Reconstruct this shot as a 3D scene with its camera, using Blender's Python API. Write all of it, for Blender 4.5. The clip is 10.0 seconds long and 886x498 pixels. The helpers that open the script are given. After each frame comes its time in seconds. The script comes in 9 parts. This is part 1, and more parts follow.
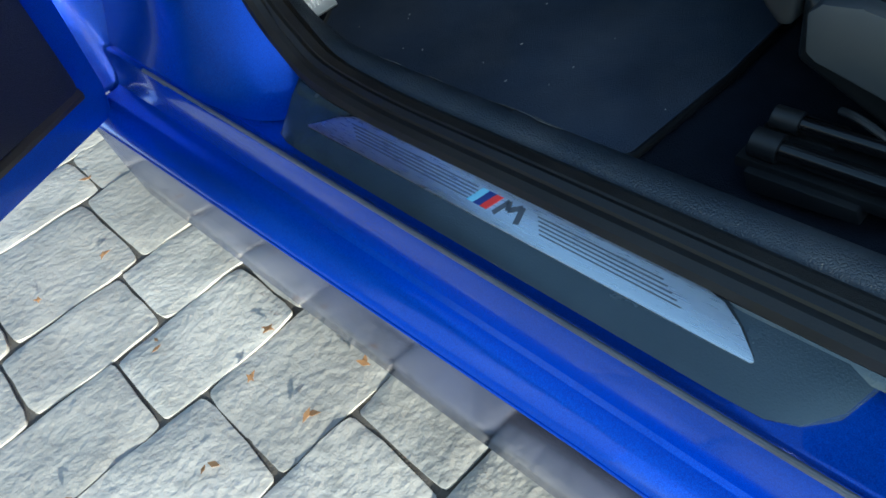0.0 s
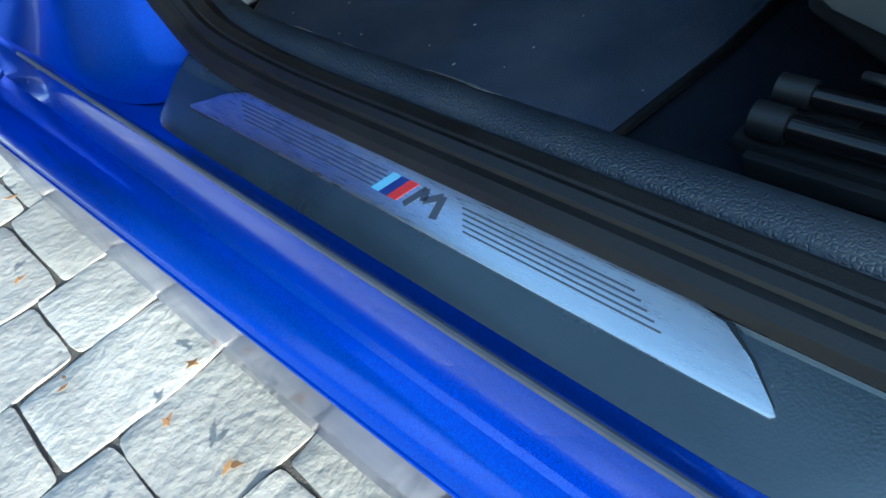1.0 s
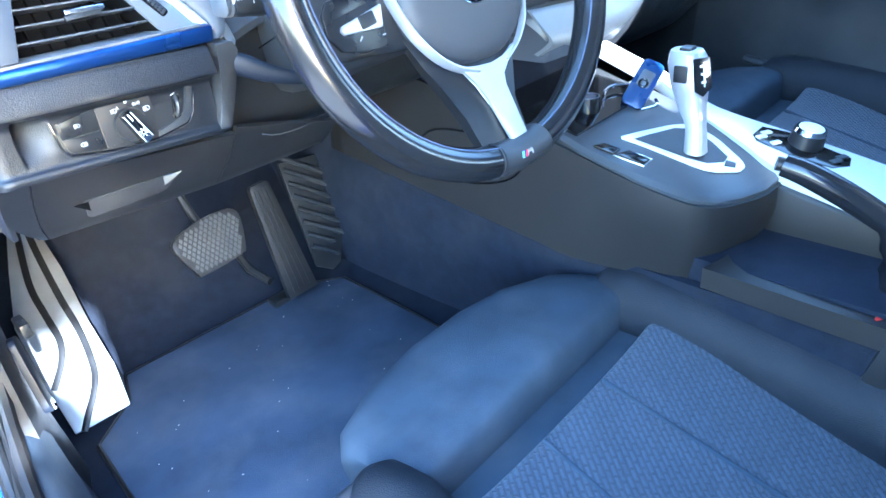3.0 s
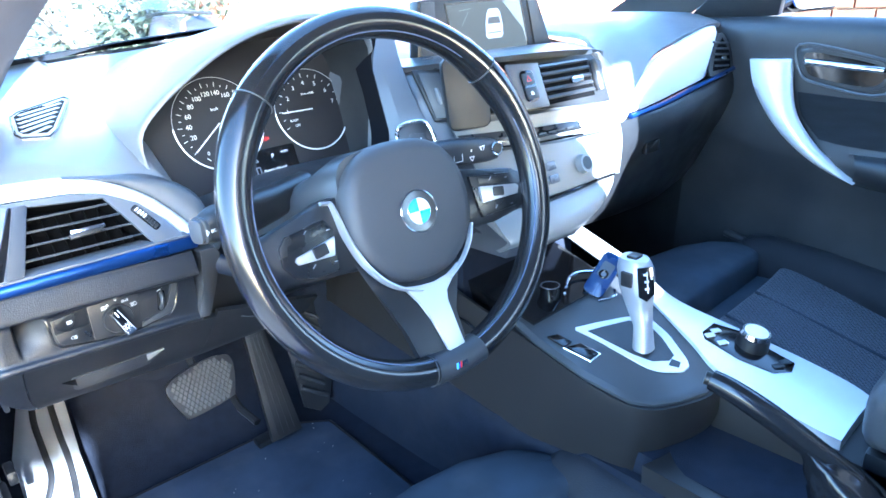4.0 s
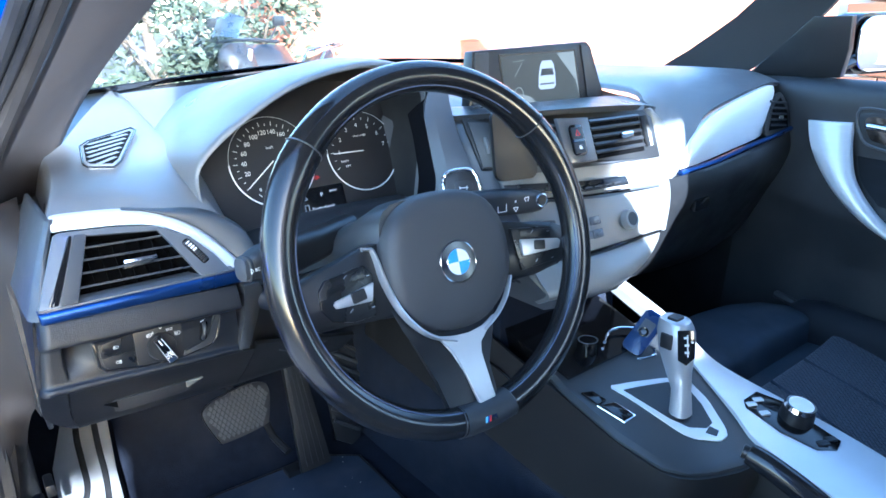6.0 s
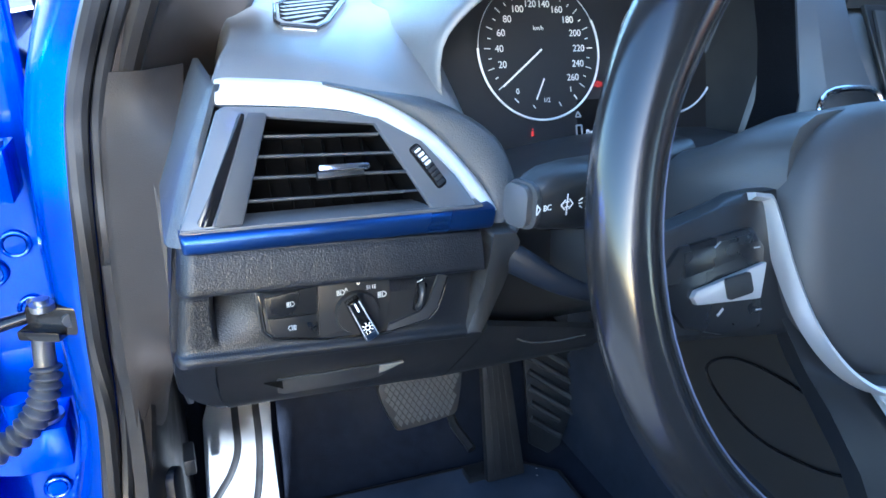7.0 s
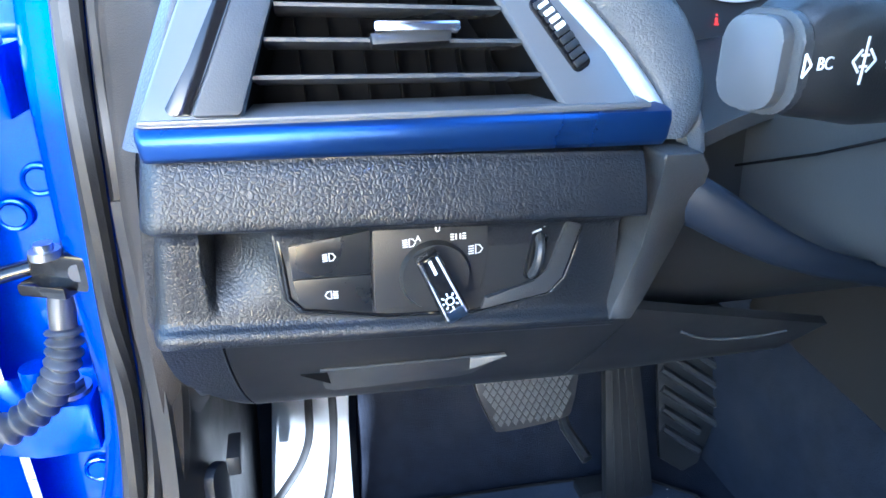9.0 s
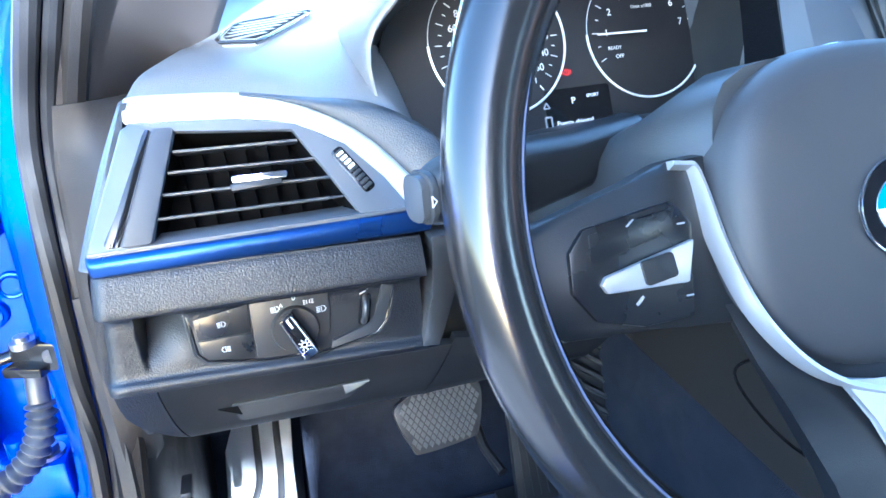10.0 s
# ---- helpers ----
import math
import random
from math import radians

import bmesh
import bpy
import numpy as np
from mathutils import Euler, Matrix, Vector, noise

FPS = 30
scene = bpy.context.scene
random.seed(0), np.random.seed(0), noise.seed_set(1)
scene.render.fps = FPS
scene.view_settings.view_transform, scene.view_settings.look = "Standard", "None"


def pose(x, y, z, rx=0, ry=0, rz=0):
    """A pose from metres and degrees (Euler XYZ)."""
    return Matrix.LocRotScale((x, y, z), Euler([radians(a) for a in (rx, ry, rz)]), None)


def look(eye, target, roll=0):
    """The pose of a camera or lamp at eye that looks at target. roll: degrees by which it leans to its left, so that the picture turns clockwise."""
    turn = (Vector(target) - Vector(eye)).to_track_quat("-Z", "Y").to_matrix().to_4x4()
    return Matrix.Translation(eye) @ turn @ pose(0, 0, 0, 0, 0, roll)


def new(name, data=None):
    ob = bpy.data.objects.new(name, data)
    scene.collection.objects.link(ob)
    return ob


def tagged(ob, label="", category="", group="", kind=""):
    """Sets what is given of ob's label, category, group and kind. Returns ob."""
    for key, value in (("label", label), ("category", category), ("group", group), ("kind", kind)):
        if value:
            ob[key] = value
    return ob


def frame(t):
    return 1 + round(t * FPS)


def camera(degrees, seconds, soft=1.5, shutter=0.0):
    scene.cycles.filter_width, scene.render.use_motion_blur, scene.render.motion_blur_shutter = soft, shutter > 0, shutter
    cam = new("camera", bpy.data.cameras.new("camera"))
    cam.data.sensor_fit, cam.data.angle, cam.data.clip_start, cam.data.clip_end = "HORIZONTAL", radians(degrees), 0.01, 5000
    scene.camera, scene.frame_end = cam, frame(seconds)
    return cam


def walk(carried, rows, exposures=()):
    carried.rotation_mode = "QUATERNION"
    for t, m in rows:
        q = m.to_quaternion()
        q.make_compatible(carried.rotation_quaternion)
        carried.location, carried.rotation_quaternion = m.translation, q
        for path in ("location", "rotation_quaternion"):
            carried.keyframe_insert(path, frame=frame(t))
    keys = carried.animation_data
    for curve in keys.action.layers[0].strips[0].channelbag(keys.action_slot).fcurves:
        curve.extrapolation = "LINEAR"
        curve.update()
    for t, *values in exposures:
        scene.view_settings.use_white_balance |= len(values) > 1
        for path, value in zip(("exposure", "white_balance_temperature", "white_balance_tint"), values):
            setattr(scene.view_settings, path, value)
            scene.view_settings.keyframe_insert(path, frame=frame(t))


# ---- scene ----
cam = camera(67.8, 10.0, soft=1.6)
PATH = [
    (0, (-1.029, -0.111, 0.668), (-0.242, 1.043, -0.763), -15.4),
    (0.5, (-0.985, -0.089, 0.596), (-0.143, 1.073, -0.797), -14.3),
    (1, (-0.96, -0.082, 0.571), (-0.102, 1.091, -0.803), -14.5),
    (1.5, (-0.942, -0.104, 0.597), (-0.039, 1.07, -0.747), -14.5),
    (2, (-0.903, -0.179, 0.722), (0.126, 1.04, -0.485), -12.0),
    (2.5, (-0.855, -0.285, 0.87), (0.258, 0.953, -0.238), -9.3),
    (3, (-0.798, -0.359, 1.005), (0.408, 0.88, -0.002), -6.2),
    (3.2, (-0.779, -0.383, 1.047), (0.476, 0.87, 0.123), -4.9),
    (4.3, (-0.726, -0.468, 1.157), (0.495, 0.946, 0.444), -3.2),
    (4.5, (-0.724, -0.479, 1.167), (0.485, 0.946, 0.454), -3.1),
    (5, (-0.713, -0.504, 1.171), (0.484, 0.949, 0.495), -3.3),
    (5.2, (-0.708, -0.512, 1.172), (0.478, 0.953, 0.503), -3.1),
    (6.3, (-0.728, -0.366, 1.143), (0.379, 1.175, 0.51), 0.5),
    (6.5, (-0.725, -0.281, 1.115), (0.268, 1.325, 0.456), 0.5),
    (6.8, (-0.696, -0.172, 1.069), (0.132, 1.483, 0.308), 1.0),
    (7, (-0.676, -0.121, 1.038), (0.057, 1.583, 0.291), 1.4),
    (7.5, (-0.641, -0.036, 0.983), (-0.062, 1.732, 0.247), 2.3),
    (8, (-0.625, 0.015, 0.946), (-0.145, 1.803, 0.188), 1.6),
    (8.5, (-0.618, 0.042, 0.938), (-0.189, 1.827, 0.144), 0.5),
    (9, (-0.621, 0.032, 0.947), (-0.205, 1.814, 0.14), -0.4),
    (9.5, (-0.622, -0.042, 0.987), (-0.114, 1.737, 0.227), -1.1),
    (9.8, (-0.597, -0.106, 1.009), (-0.076, 1.702, 0.332), -4.5),
    (10, (-0.577, -0.131, 1.011), (-0.047, 1.677, 0.339), -5.1),
]
EXPOSURES = [
    (0, 1.8, 5650, -5), (1.0, 2.28, 5450, -5), (1.5, 2.72, 5300, -5), (2.0, 3.82, 4850, 6), (2.5, 4.82, 4800, 0), (3.2, 5.08, 4800, 8), (4.3, 4.28, 4750, 8), (5.2, 3.86, 4850, 8),
    (6.5, 3.45, 4850, 8), (7.5, 3.62, 4800, 8), (8.5, 3.85, 4800, 8), (9.0, 4.2, 4800, 8), (9.4, 4.5, 4800, 8), (10, 4.4, 4750, 8)]
walk(cam, [(t, look(eye, target, roll)) for t, eye, target, roll in PATH], EXPOSURES)

# ---- world and sun ----
SUN_DIR = Vector((-0.20, -1.0, 0.20)).normalized()  # towards the sun
world = bpy.data.worlds.new("sky")
scene.world = world
world.use_nodes = True
wn = world.node_tree.nodes
sky = wn.new("ShaderNodeTexSky")
sky.sky_type = "NISHITA"
sky.sun_disc = False
sky.sun_elevation = math.asin(SUN_DIR.z)
sky.sun_rotation = math.atan2(SUN_DIR.x, SUN_DIR.y)
wn["Background"].inputs[1].default_value = 0.15
world.node_tree.links.new(sky.outputs[0], wn["Background"].inputs[0])
sun_data = bpy.data.lights.new("sun", "SUN")
sun_data.energy, sun_data.angle, sun_data.color = 3.2, radians(0.5), (1.0, 0.95, 0.87)
sun = new("sun", sun_data)
sun.matrix_world = look(SUN_DIR * 20, (0, 0, 0))

# ---- materials ----
def nodes_of(name):
    m = bpy.data.materials.new(name)
    m.use_nodes = True
    return m, m.node_tree.nodes, m.node_tree.links, m.node_tree.nodes["Principled BSDF"]


def mat(name, colour, rough=0.5, metal=0.0, vary=0.15, size=30.0, grain=0.0, grain_size=900.0, pattern="noise", coat=0.0,
        stretch=(1, 1, 1), spec=0.5, rough_vary=0.1, piece=0.0, dust=0.0):
    """A surface with two scales of variation: broad mottling in colour and gloss, and a fine relief."""
    m, n, l, b = nodes_of(name)
    co = n.new("ShaderNodeTexCoord")
    mp = n.new("ShaderNodeMapping")
    mp.inputs["Scale"].default_value = stretch
    l.new(co.outputs["Object"], mp.inputs[0])
    big = n.new("ShaderNodeTexNoise")
    big.inputs["Scale"].default_value, big.inputs["Detail"].default_value = size, 6
    l.new(mp.outputs[0], big.inputs[0])
    ramp = n.new("ShaderNodeMapRange")
    ramp.inputs[1].default_value, ramp.inputs[2].default_value = 0.3, 0.7
    ramp.inputs[3].default_value, ramp.inputs[4].default_value = 1 - vary, 1 + vary
    l.new(big.outputs[0], ramp.inputs[0])
    mul = n.new("ShaderNodeVectorMath")
    mul.operation = "SCALE"
    mul.inputs[0].default_value = colour
    l.new(ramp.outputs[0], mul.inputs["Scale"])
    out = mul.outputs[0]
    if piece:
        info = n.new("ShaderNodeObjectInfo")
        pr = n.new("ShaderNodeMapRange")
        pr.inputs[3].default_value, pr.inputs[4].default_value = 1 - piece, 1 + piece
        l.new(info.outputs["Random"], pr.inputs[0])
        m2 = n.new("ShaderNodeVectorMath")
        m2.operation = "SCALE"
        l.new(out, m2.inputs[0])
        l.new(pr.outputs[0], m2.inputs["Scale"])
        out = m2.outputs[0]
    if dust:
        dn = n.new("ShaderNodeTexNoise")
        dn.inputs["Scale"].default_value, dn.inputs["Detail"].default_value = 11, 9
        l.new(co.outputs["Object"], dn.inputs[0])
        dr = n.new("ShaderNodeMapRange")
        dr.inputs[1].default_value, dr.inputs[2].default_value = 0.45, 0.75
        dr.inputs[4].default_value = dust
        l.new(dn.outputs[0], dr.inputs[0])
        mx = n.new("ShaderNodeMix")
        mx.data_type = "RGBA"
        mx.inputs[7].default_value = (0.32, 0.3, 0.27, 1)
        l.new(dr.outputs[0], mx.inputs[0])
        l.new(out, mx.inputs[6])
        out = mx.outputs[2]
    l.new(out, b.inputs["Base Color"])
    rr = n.new("ShaderNodeMapRange")
    rr.inputs[1].default_value, rr.inputs[2].default_value = 0.3, 0.7
    rr.inputs[3].default_value, rr.inputs[4].default_value = max(0.02, rough - rough_vary), min(1, rough + rough_vary)
    l.new(big.outputs[0], rr.inputs[0])
    l.new(rr.outputs[0], b.inputs["Roughness"])
    b.inputs["Metallic"].default_value = metal
    b.inputs["Specular IOR Level"].default_value = spec
    b.inputs["Coat Weight"].default_value = coat
    b.inputs["Coat Roughness"].default_value = 0.04
    if grain:
        bump = n.new("ShaderNodeBump")
        bump.inputs["Strength"].default_value = grain
        bump.inputs["Distance"].default_value = 0.0012
        if pattern == "leather":
            v = n.new("ShaderNodeTexVoronoi")
            v.feature = "DISTANCE_TO_EDGE"
            warp = n.new("ShaderNodeTexNoise")
            warp.inputs["Scale"].default_value = grain_size * 0.6
            add = n.new("ShaderNodeMixRGB")
            add.blend_type = "ADD"
            add.inputs[0].default_value = 0.0025
            l.new(mp.outputs[0], warp.inputs[0])
            l.new(mp.outputs[0], add.inputs[1])
            l.new(warp.outputs["Color"], add.inputs[2])
            l.new(add.outputs[0], v.inputs["Vector"])
            v.inputs["Scale"].default_value = grain_size
            r = n.new("ShaderNodeMapRange")
            r.inputs[2].default_value = 0.25
            l.new(v.outputs["Distance"], r.inputs[0])
            l.new(r.outputs[0], bump.inputs["Height"])
        else:
            f = n.new("ShaderNodeTexNoise")
            f.inputs["Scale"].default_value, f.inputs["Detail"].default_value = grain_size, 4
            l.new(mp.outputs[0], f.inputs[0])
            l.new(f.outputs[0], bump.inputs["Height"])
        l.new(bump.outputs[0], b.inputs["Normal"])
    return m


def glow(name, colour, strength):
    m, n, l, b = nodes_of(name)
    b.inputs["Base Color"].default_value = (0.01, 0.01, 0.01, 1)
    b.inputs["Emission Color"].default_value = (*colour, 1)
    b.inputs["Emission Strength"].default_value = strength
    return m


def weave_mat(name, colour):
    """Woven seat cloth: slanting raised stitches in offset columns."""
    m, n, l, b = nodes_of(name)
    co = n.new("ShaderNodeTexCoord")
    mp = n.new("ShaderNodeMapping")
    mp.inputs["Rotation"].default_value = (0, 0, radians(-52))
    l.new(co.outputs["Object"], mp.inputs[0])
    br = n.new("ShaderNodeTexBrick")
    br.offset = 0.5
    for key, v in (("Scale", 42.0), ("Mortar Size", 0.12), ("Mortar Smooth", 1.0), ("Brick Width", 0.62), ("Row Height", 0.30)):
        br.inputs[key].default_value = v
    br.inputs["Color1"].default_value = (*[c * 1.12 for c in colour], 1)
    br.inputs["Color2"].default_value = (*[c * 0.9 for c in colour], 1)
    br.inputs["Mortar"].default_value = (*[c * 0.50 for c in colour], 1)
    l.new(mp.outputs[0], br.inputs["Vector"])
    l.new(br.outputs["Color"], b.inputs["Base Color"])
    fine = n.new("ShaderNodeTexNoise")
    fine.inputs["Scale"].default_value = 1400
    l.new(co.outputs["Object"], fine.inputs[0])
    inv = n.new("ShaderNodeMath")
    inv.operation = "MULTIPLY_ADD"
    inv.inputs[1].default_value = -1.0
    l.new(br.outputs["Fac"], inv.inputs[0])
    l.new(fine.outputs[0], inv.inputs[2])
    bump = n.new("ShaderNodeBump")
    bump.inputs["Strength"].default_value, bump.inputs["Distance"].default_value = 0.8, 0.0015
    l.new(inv.outputs[0], bump.inputs["Height"])
    l.new(bump.outputs[0], b.inputs["Normal"])
    b.inputs["Roughness"].default_value = 0.85
    b.inputs["Sheen Weight"].default_value = 0.25
    return m


def stone_mat(name):
    m = mat(name, (0.44, 0.395, 0.345), 0.85, 0, 0.22, 9, 1.0, 80, piece=0.16, rough_vary=0.08)
    n, l = m.node_tree.nodes, m.node_tree.links
    b = n["Principled BSDF"]
    co = n["Texture Coordinate"]
    st = n.new("ShaderNodeTexNoise")
    st.inputs["Scale"].default_value, st.inputs["Detail"].default_value = 26, 8
    l.new(co.outputs["Object"], st.inputs[0])
    r = n.new("ShaderNodeMapRange")
    r.inputs[1].default_value, r.inputs[2].default_value, r.inputs[4].default_value = 0.56, 0.72, 0.6
    l.new(st.outputs[0], r.inputs[0])
    old = b.inputs["Base Color"].links[0].from_socket
    mx = n.new("ShaderNodeMix")
    mx.data_type = "RGBA"
    mx.inputs[7].default_value = (0.28, 0.26, 0.23, 1)
    l.new(r.outputs[0], mx.inputs[0])
    l.new(old, mx.inputs[6])
    l.new(mx.outputs[2], b.inputs["Base Color"])
    n["Bump"].inputs["Distance"].default_value = 0.0025
    return m


def paint_mat(name, colour, dark):
    """Metallic car paint under clear lacquer."""
    m, n, l, b = nodes_of(name)
    co = n.new("ShaderNodeTexCoord")
    fl = n.new("ShaderNodeTexVoronoi")
    fl.inputs["Scale"].default_value = 2600
    l.new(co.outputs["Object"], fl.inputs[0])
    mx = n.new("ShaderNodeMix")
    mx.data_type = "RGBA"
    mx.inputs[6].default_value = (*dark, 1)
    mx.inputs[7].default_value = (*colour, 1)
    sep = n.new("ShaderNodeSeparateColor")
    l.new(fl.outputs["Color"], sep.inputs[0])
    l.new(sep.outputs[0], mx.inputs[0])
    l.new(mx.outputs[2], b.inputs["Base Color"])
    dirt = n.new("ShaderNodeTexNoise")
    dirt.inputs["Scale"].default_value, dirt.inputs["Detail"].default_value = 14, 7
    l.new(co.outputs["Object"], dirt.inputs[0])
    r = n.new("ShaderNodeMapRange")
    r.inputs[3].default_value, r.inputs[4].default_value = 0.17, 0.27
    l.new(dirt.outputs[0], r.inputs[0])
    l.new(r.outputs[0], b.inputs["Roughness"])
    b.inputs["Metallic"].default_value = 0.58
    b.inputs["Coat Weight"].default_value = 0.45
    b.inputs["Coat Roughness"].default_value = 0.03
    b.inputs["Specular IOR Level"].default_value = 0.3
    return m


def glass_mat(name, tint=(1, 1, 1)):
    m, n, l, b = nodes_of(name)
    b.inputs["Base Color"].default_value = (*tint, 1)
    b.inputs["Roughness"].default_value = 0.0
    b.inputs["Transmission Weight"].default_value = 1.0
    b.inputs["IOR"].default_value = 1.12
    return m


PAINT = paint_mat("blue_paint", (0.014, 0.090, 0.66), (0.007, 0.040, 0.38))
DUSTYPAINT = mat("dusty_paint", (0.10, 0.14, 0.34), 0.16, 1.0, 0.20, 12, 0.03, 400, dust=0.03, coat=0.1)
STRIP = mat("blue_anodised", (0.022, 0.062, 0.22), 0.30, 0.8, 0.03, 20, 0.03, 2500, rough_vary=0.03)
GRAIN = mat("grained_dash", (0.0085, 0.0100, 0.0135), 0.38, 0, 0.08, 8, 0.21, 500, "leather", spec=0.55)
# pale base colour holds the dash top's sunlit sheen; light dust is mixed in
SOFTLIT = mat("soft_dash_top_lit", (0.150, 0.158, 0.170), 0.36, 0, 0.10, 8, 0.22, 650, "leather", spec=0.9, dust=0.08)
# darker copy of the soft pad: the edge's shading is put into the colour
SOFTSHADE = mat("soft_edge_shade", (0.050, 0.055, 0.063), 0.42, 0, 0.10, 8, 0.25, 560, "leather", spec=0.7)
PLASTIC = mat("black_plastic", (0.013, 0.014, 0.016), 0.38, 0, 0.12, 20, 0.12, 1500, dust=0.04)
GREYPL = mat("grey_plastic", (0.030, 0.032, 0.036), 0.40, 0, 0.10, 12, 0.2, 1200, dust=0.05)
SATIN = mat("satin_grey_plastic", (0.085, 0.092, 0.105), 0.30, 0, 0.06, 12, 0.08, 1500, dust=0.04, rough_vary=0.03)
VENTGREY = mat("vent_grey_plastic", (0.095, 0.103, 0.118), 0.30, 0, 0.06, 12, 0.06, 1500, dust=0.03, rough_vary=0.04)
# near-black colour that holds the shade inside vents and recesses
SHADEBLACK = mat("recess_shade_black", (0.0032, 0.0033, 0.0038), 0.8, 0, 0.1, 30, spec=0.06)
SLATGREY = mat("slat_grey", (0.050, 0.055, 0.066), 0.30, 0, 0.06, 12, 0.06, 1500)
UPRIGHTGREY = mat("upright_grey", (0.034, 0.039, 0.047), 0.42, 0, 0.06, 12, 0.10, 1500, dust=0.03)
FLAPGREY = mat("flap_grey", (0.009, 0.010, 0.012), 0.45, 0, 0.10, 14, 0.12, 1200, dust=0.05)
LEVERDARK = mat("lever_dark", (0.007, 0.010, 0.018), 0.5, 0, 0.1, 14, 0.1, 1200, spec=0.25)
GRIPGREY = mat("grip_grey", (0.026, 0.027, 0.030), 0.5, 0, 0.10, 14, 0.12, 1200, dust=0.05)
STACKGREY = mat("stack_grey", (0.24, 0.245, 0.245), 0.38, 0.15, 0.04, 14, 0.05, 1500, rough_vary=0.03)
SEALANT = mat("grey_sealant", (0.09, 0.10, 0.13), 0.45, 0, 0.2, 40)
CLIPBROWN = mat("brown_textile", (0.012, 0.0105, 0.0095), 0.45, 0, 0.2, 20, 0.3, 1200)
CONSOLEGREY = mat("console_satin", (0.0175, 0.0165, 0.0165), 0.46, 0, 0.06, 12, 0.14, 1200, rough_vary=0.03)
SHROUDGREY = mat("shroud_grey", (0.038, 0.041, 0.045), 0.36, 0, 0.08, 12, 0.15, 1200, dust=0.04)
BUTTONBLACK = mat("button_black", (0.010, 0.011, 0.013), 0.30, 0, 0.08, 30, 0.05, 1500)
PADGREY = mat("pad_grey", (0.042, 0.043, 0.047), 0.5, 0, 0.08, 12, 0.12, 1500)
ARMGREY = mat("armrest_leather", (0.055, 0.057, 0.062), 0.5, 0, 0.08, 12, 0.25, 500, "leather")
WHEELSILVER = mat("satin_silver", (0.50, 0.51, 0.53), 0.34, 0.55, 0.02, 30, 0.05, 900, rough_vary=0.02)
GREASE = mat("greasy_steel", (0.05, 0.047, 0.045), 0.3, 0.6, 0.3, 60)
GLOSS = mat("gloss_black", (0.008, 0.008, 0.009), 0.1, 0, 0.05, 30, rough_vary=0.04)
# shaded copy of the pillar trim: the lower filler's shade is in the colour
TAUPESHADE = mat("pillar_trim_shade", (0.020, 0.0165, 0.0150), 0.7, 0, 0.10, 10, 0.3, 900)
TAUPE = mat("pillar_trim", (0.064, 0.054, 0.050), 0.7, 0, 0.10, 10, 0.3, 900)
RUBBER = mat("seal_rubber", (0.0105, 0.0105, 0.0115), 0.42, 0, 0.15, 25, 0.15, 700, dust=0.02)
SILLGRAIN = mat("sill_grain", (0.024, 0.034, 0.050), 0.36, 0, 0.2, 9, 0.40, 460, "leather", dust=0.14, spec=0.8)
TRIMBLACK = mat("sill_plastic", (0.021, 0.037, 0.055), 0.22, 0, 0.18, 16, 0.2, 900, dust=0.02, spec=1.0)
LEATHER = mat("wheel_leather", (0.013, 0.013, 0.014), 0.19, 0, 0.15, 18, 0.018, 900, "leather", rough_vary=0.06, spec=0.65)
SEATLEATHER = mat("seat_vinyl", (0.018, 0.020, 0.026), 0.6, 0, 0.12, 14, 0.3, 380, "leather", dust=0.03, spec=0.25)
SUEDE = mat("seat_cloth", (0.048, 0.062, 0.084), 0.9, 0, 0.18, 16, 0.7, 700, dust=0.10, spec=0.2)
CLOTH = weave_mat("seat_weave", (0.064, 0.079, 0.112))
DOORCLOTH = mat("door_cloth", (0.020, 0.022, 0.026), 0.85, 0, 0.2, 14, 0.6, 260, stretch=(1, 1, 5), spec=0.15)
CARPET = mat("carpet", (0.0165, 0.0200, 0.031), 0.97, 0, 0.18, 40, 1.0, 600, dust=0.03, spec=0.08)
# darkened carpet copy for the shadowed cheek beside the dials
CHEEKSHADE = mat("cheek_shade", (0.0078, 0.0085, 0.0115), 0.97, 0, 0.15, 40, 1.0, 600, spec=0.08)
MATCLOTH = mat("mat_cloth", (0.060, 0.076, 0.112), 0.95, 0, 0.24, 9, 0.9, 800, dust=0.12, spec=0.08)
ALU = mat("brushed_aluminium", (0.80, 0.81, 0.83), 0.30, 1.0, 0.04, 60, 0.06, 420, stretch=(30, 1, 1), rough_vary=0.05)
PEDALALU = mat("footrest_metal", (0.78, 0.79, 0.8), 0.38, 0.85, 0.06, 30, 0.1, 300, dust=0.15)
SILVER = mat("silver_trim", (0.82, 0.83, 0.845), 0.34, 0.25, 0.02, 30, 0.08, 900, stretch=(1, 1, 6), rough_vary=0.03)
CHROME = mat("chrome", (0.85, 0.86, 0.88), 0.12, 1.0, 0.02, 30, rough_vary=0.04)
STEEL = mat("dull_steel", (0.35, 0.36, 0.38), 0.4, 1.0, 0.15, 30)
WHITE = mat("white_print", (0.8, 0.8, 0.8), 0.6, 0, 0.02, 30)
GREYPRINT = mat("grey_print", (0.3, 0.31, 0.33), 0.6, 0, 0.02, 30)
LTBLUE = mat("light_blue_enamel", (0.22, 0.55, 0.8), 0.3, 0, 0.03, 30)
NAVY = mat("dark_blue_enamel", (0.02, 0.04, 0.22), 0.3, 0, 0.03, 30)
RED = mat("red_enamel", (0.65, 0.035, 0.03), 0.3, 0, 0.03, 30)
ROUNDBLUE = mat("roundel_blue", (0.03, 0.28, 0.75), 0.25, 0, 0.02, 30)
DIAL = mat("dial_black", (0.012, 0.012, 0.014), 0.45, 0, 0.05, 30)
REDGLOW = glow("red_telltale", (1.0, 0.03, 0.02), 0.10)
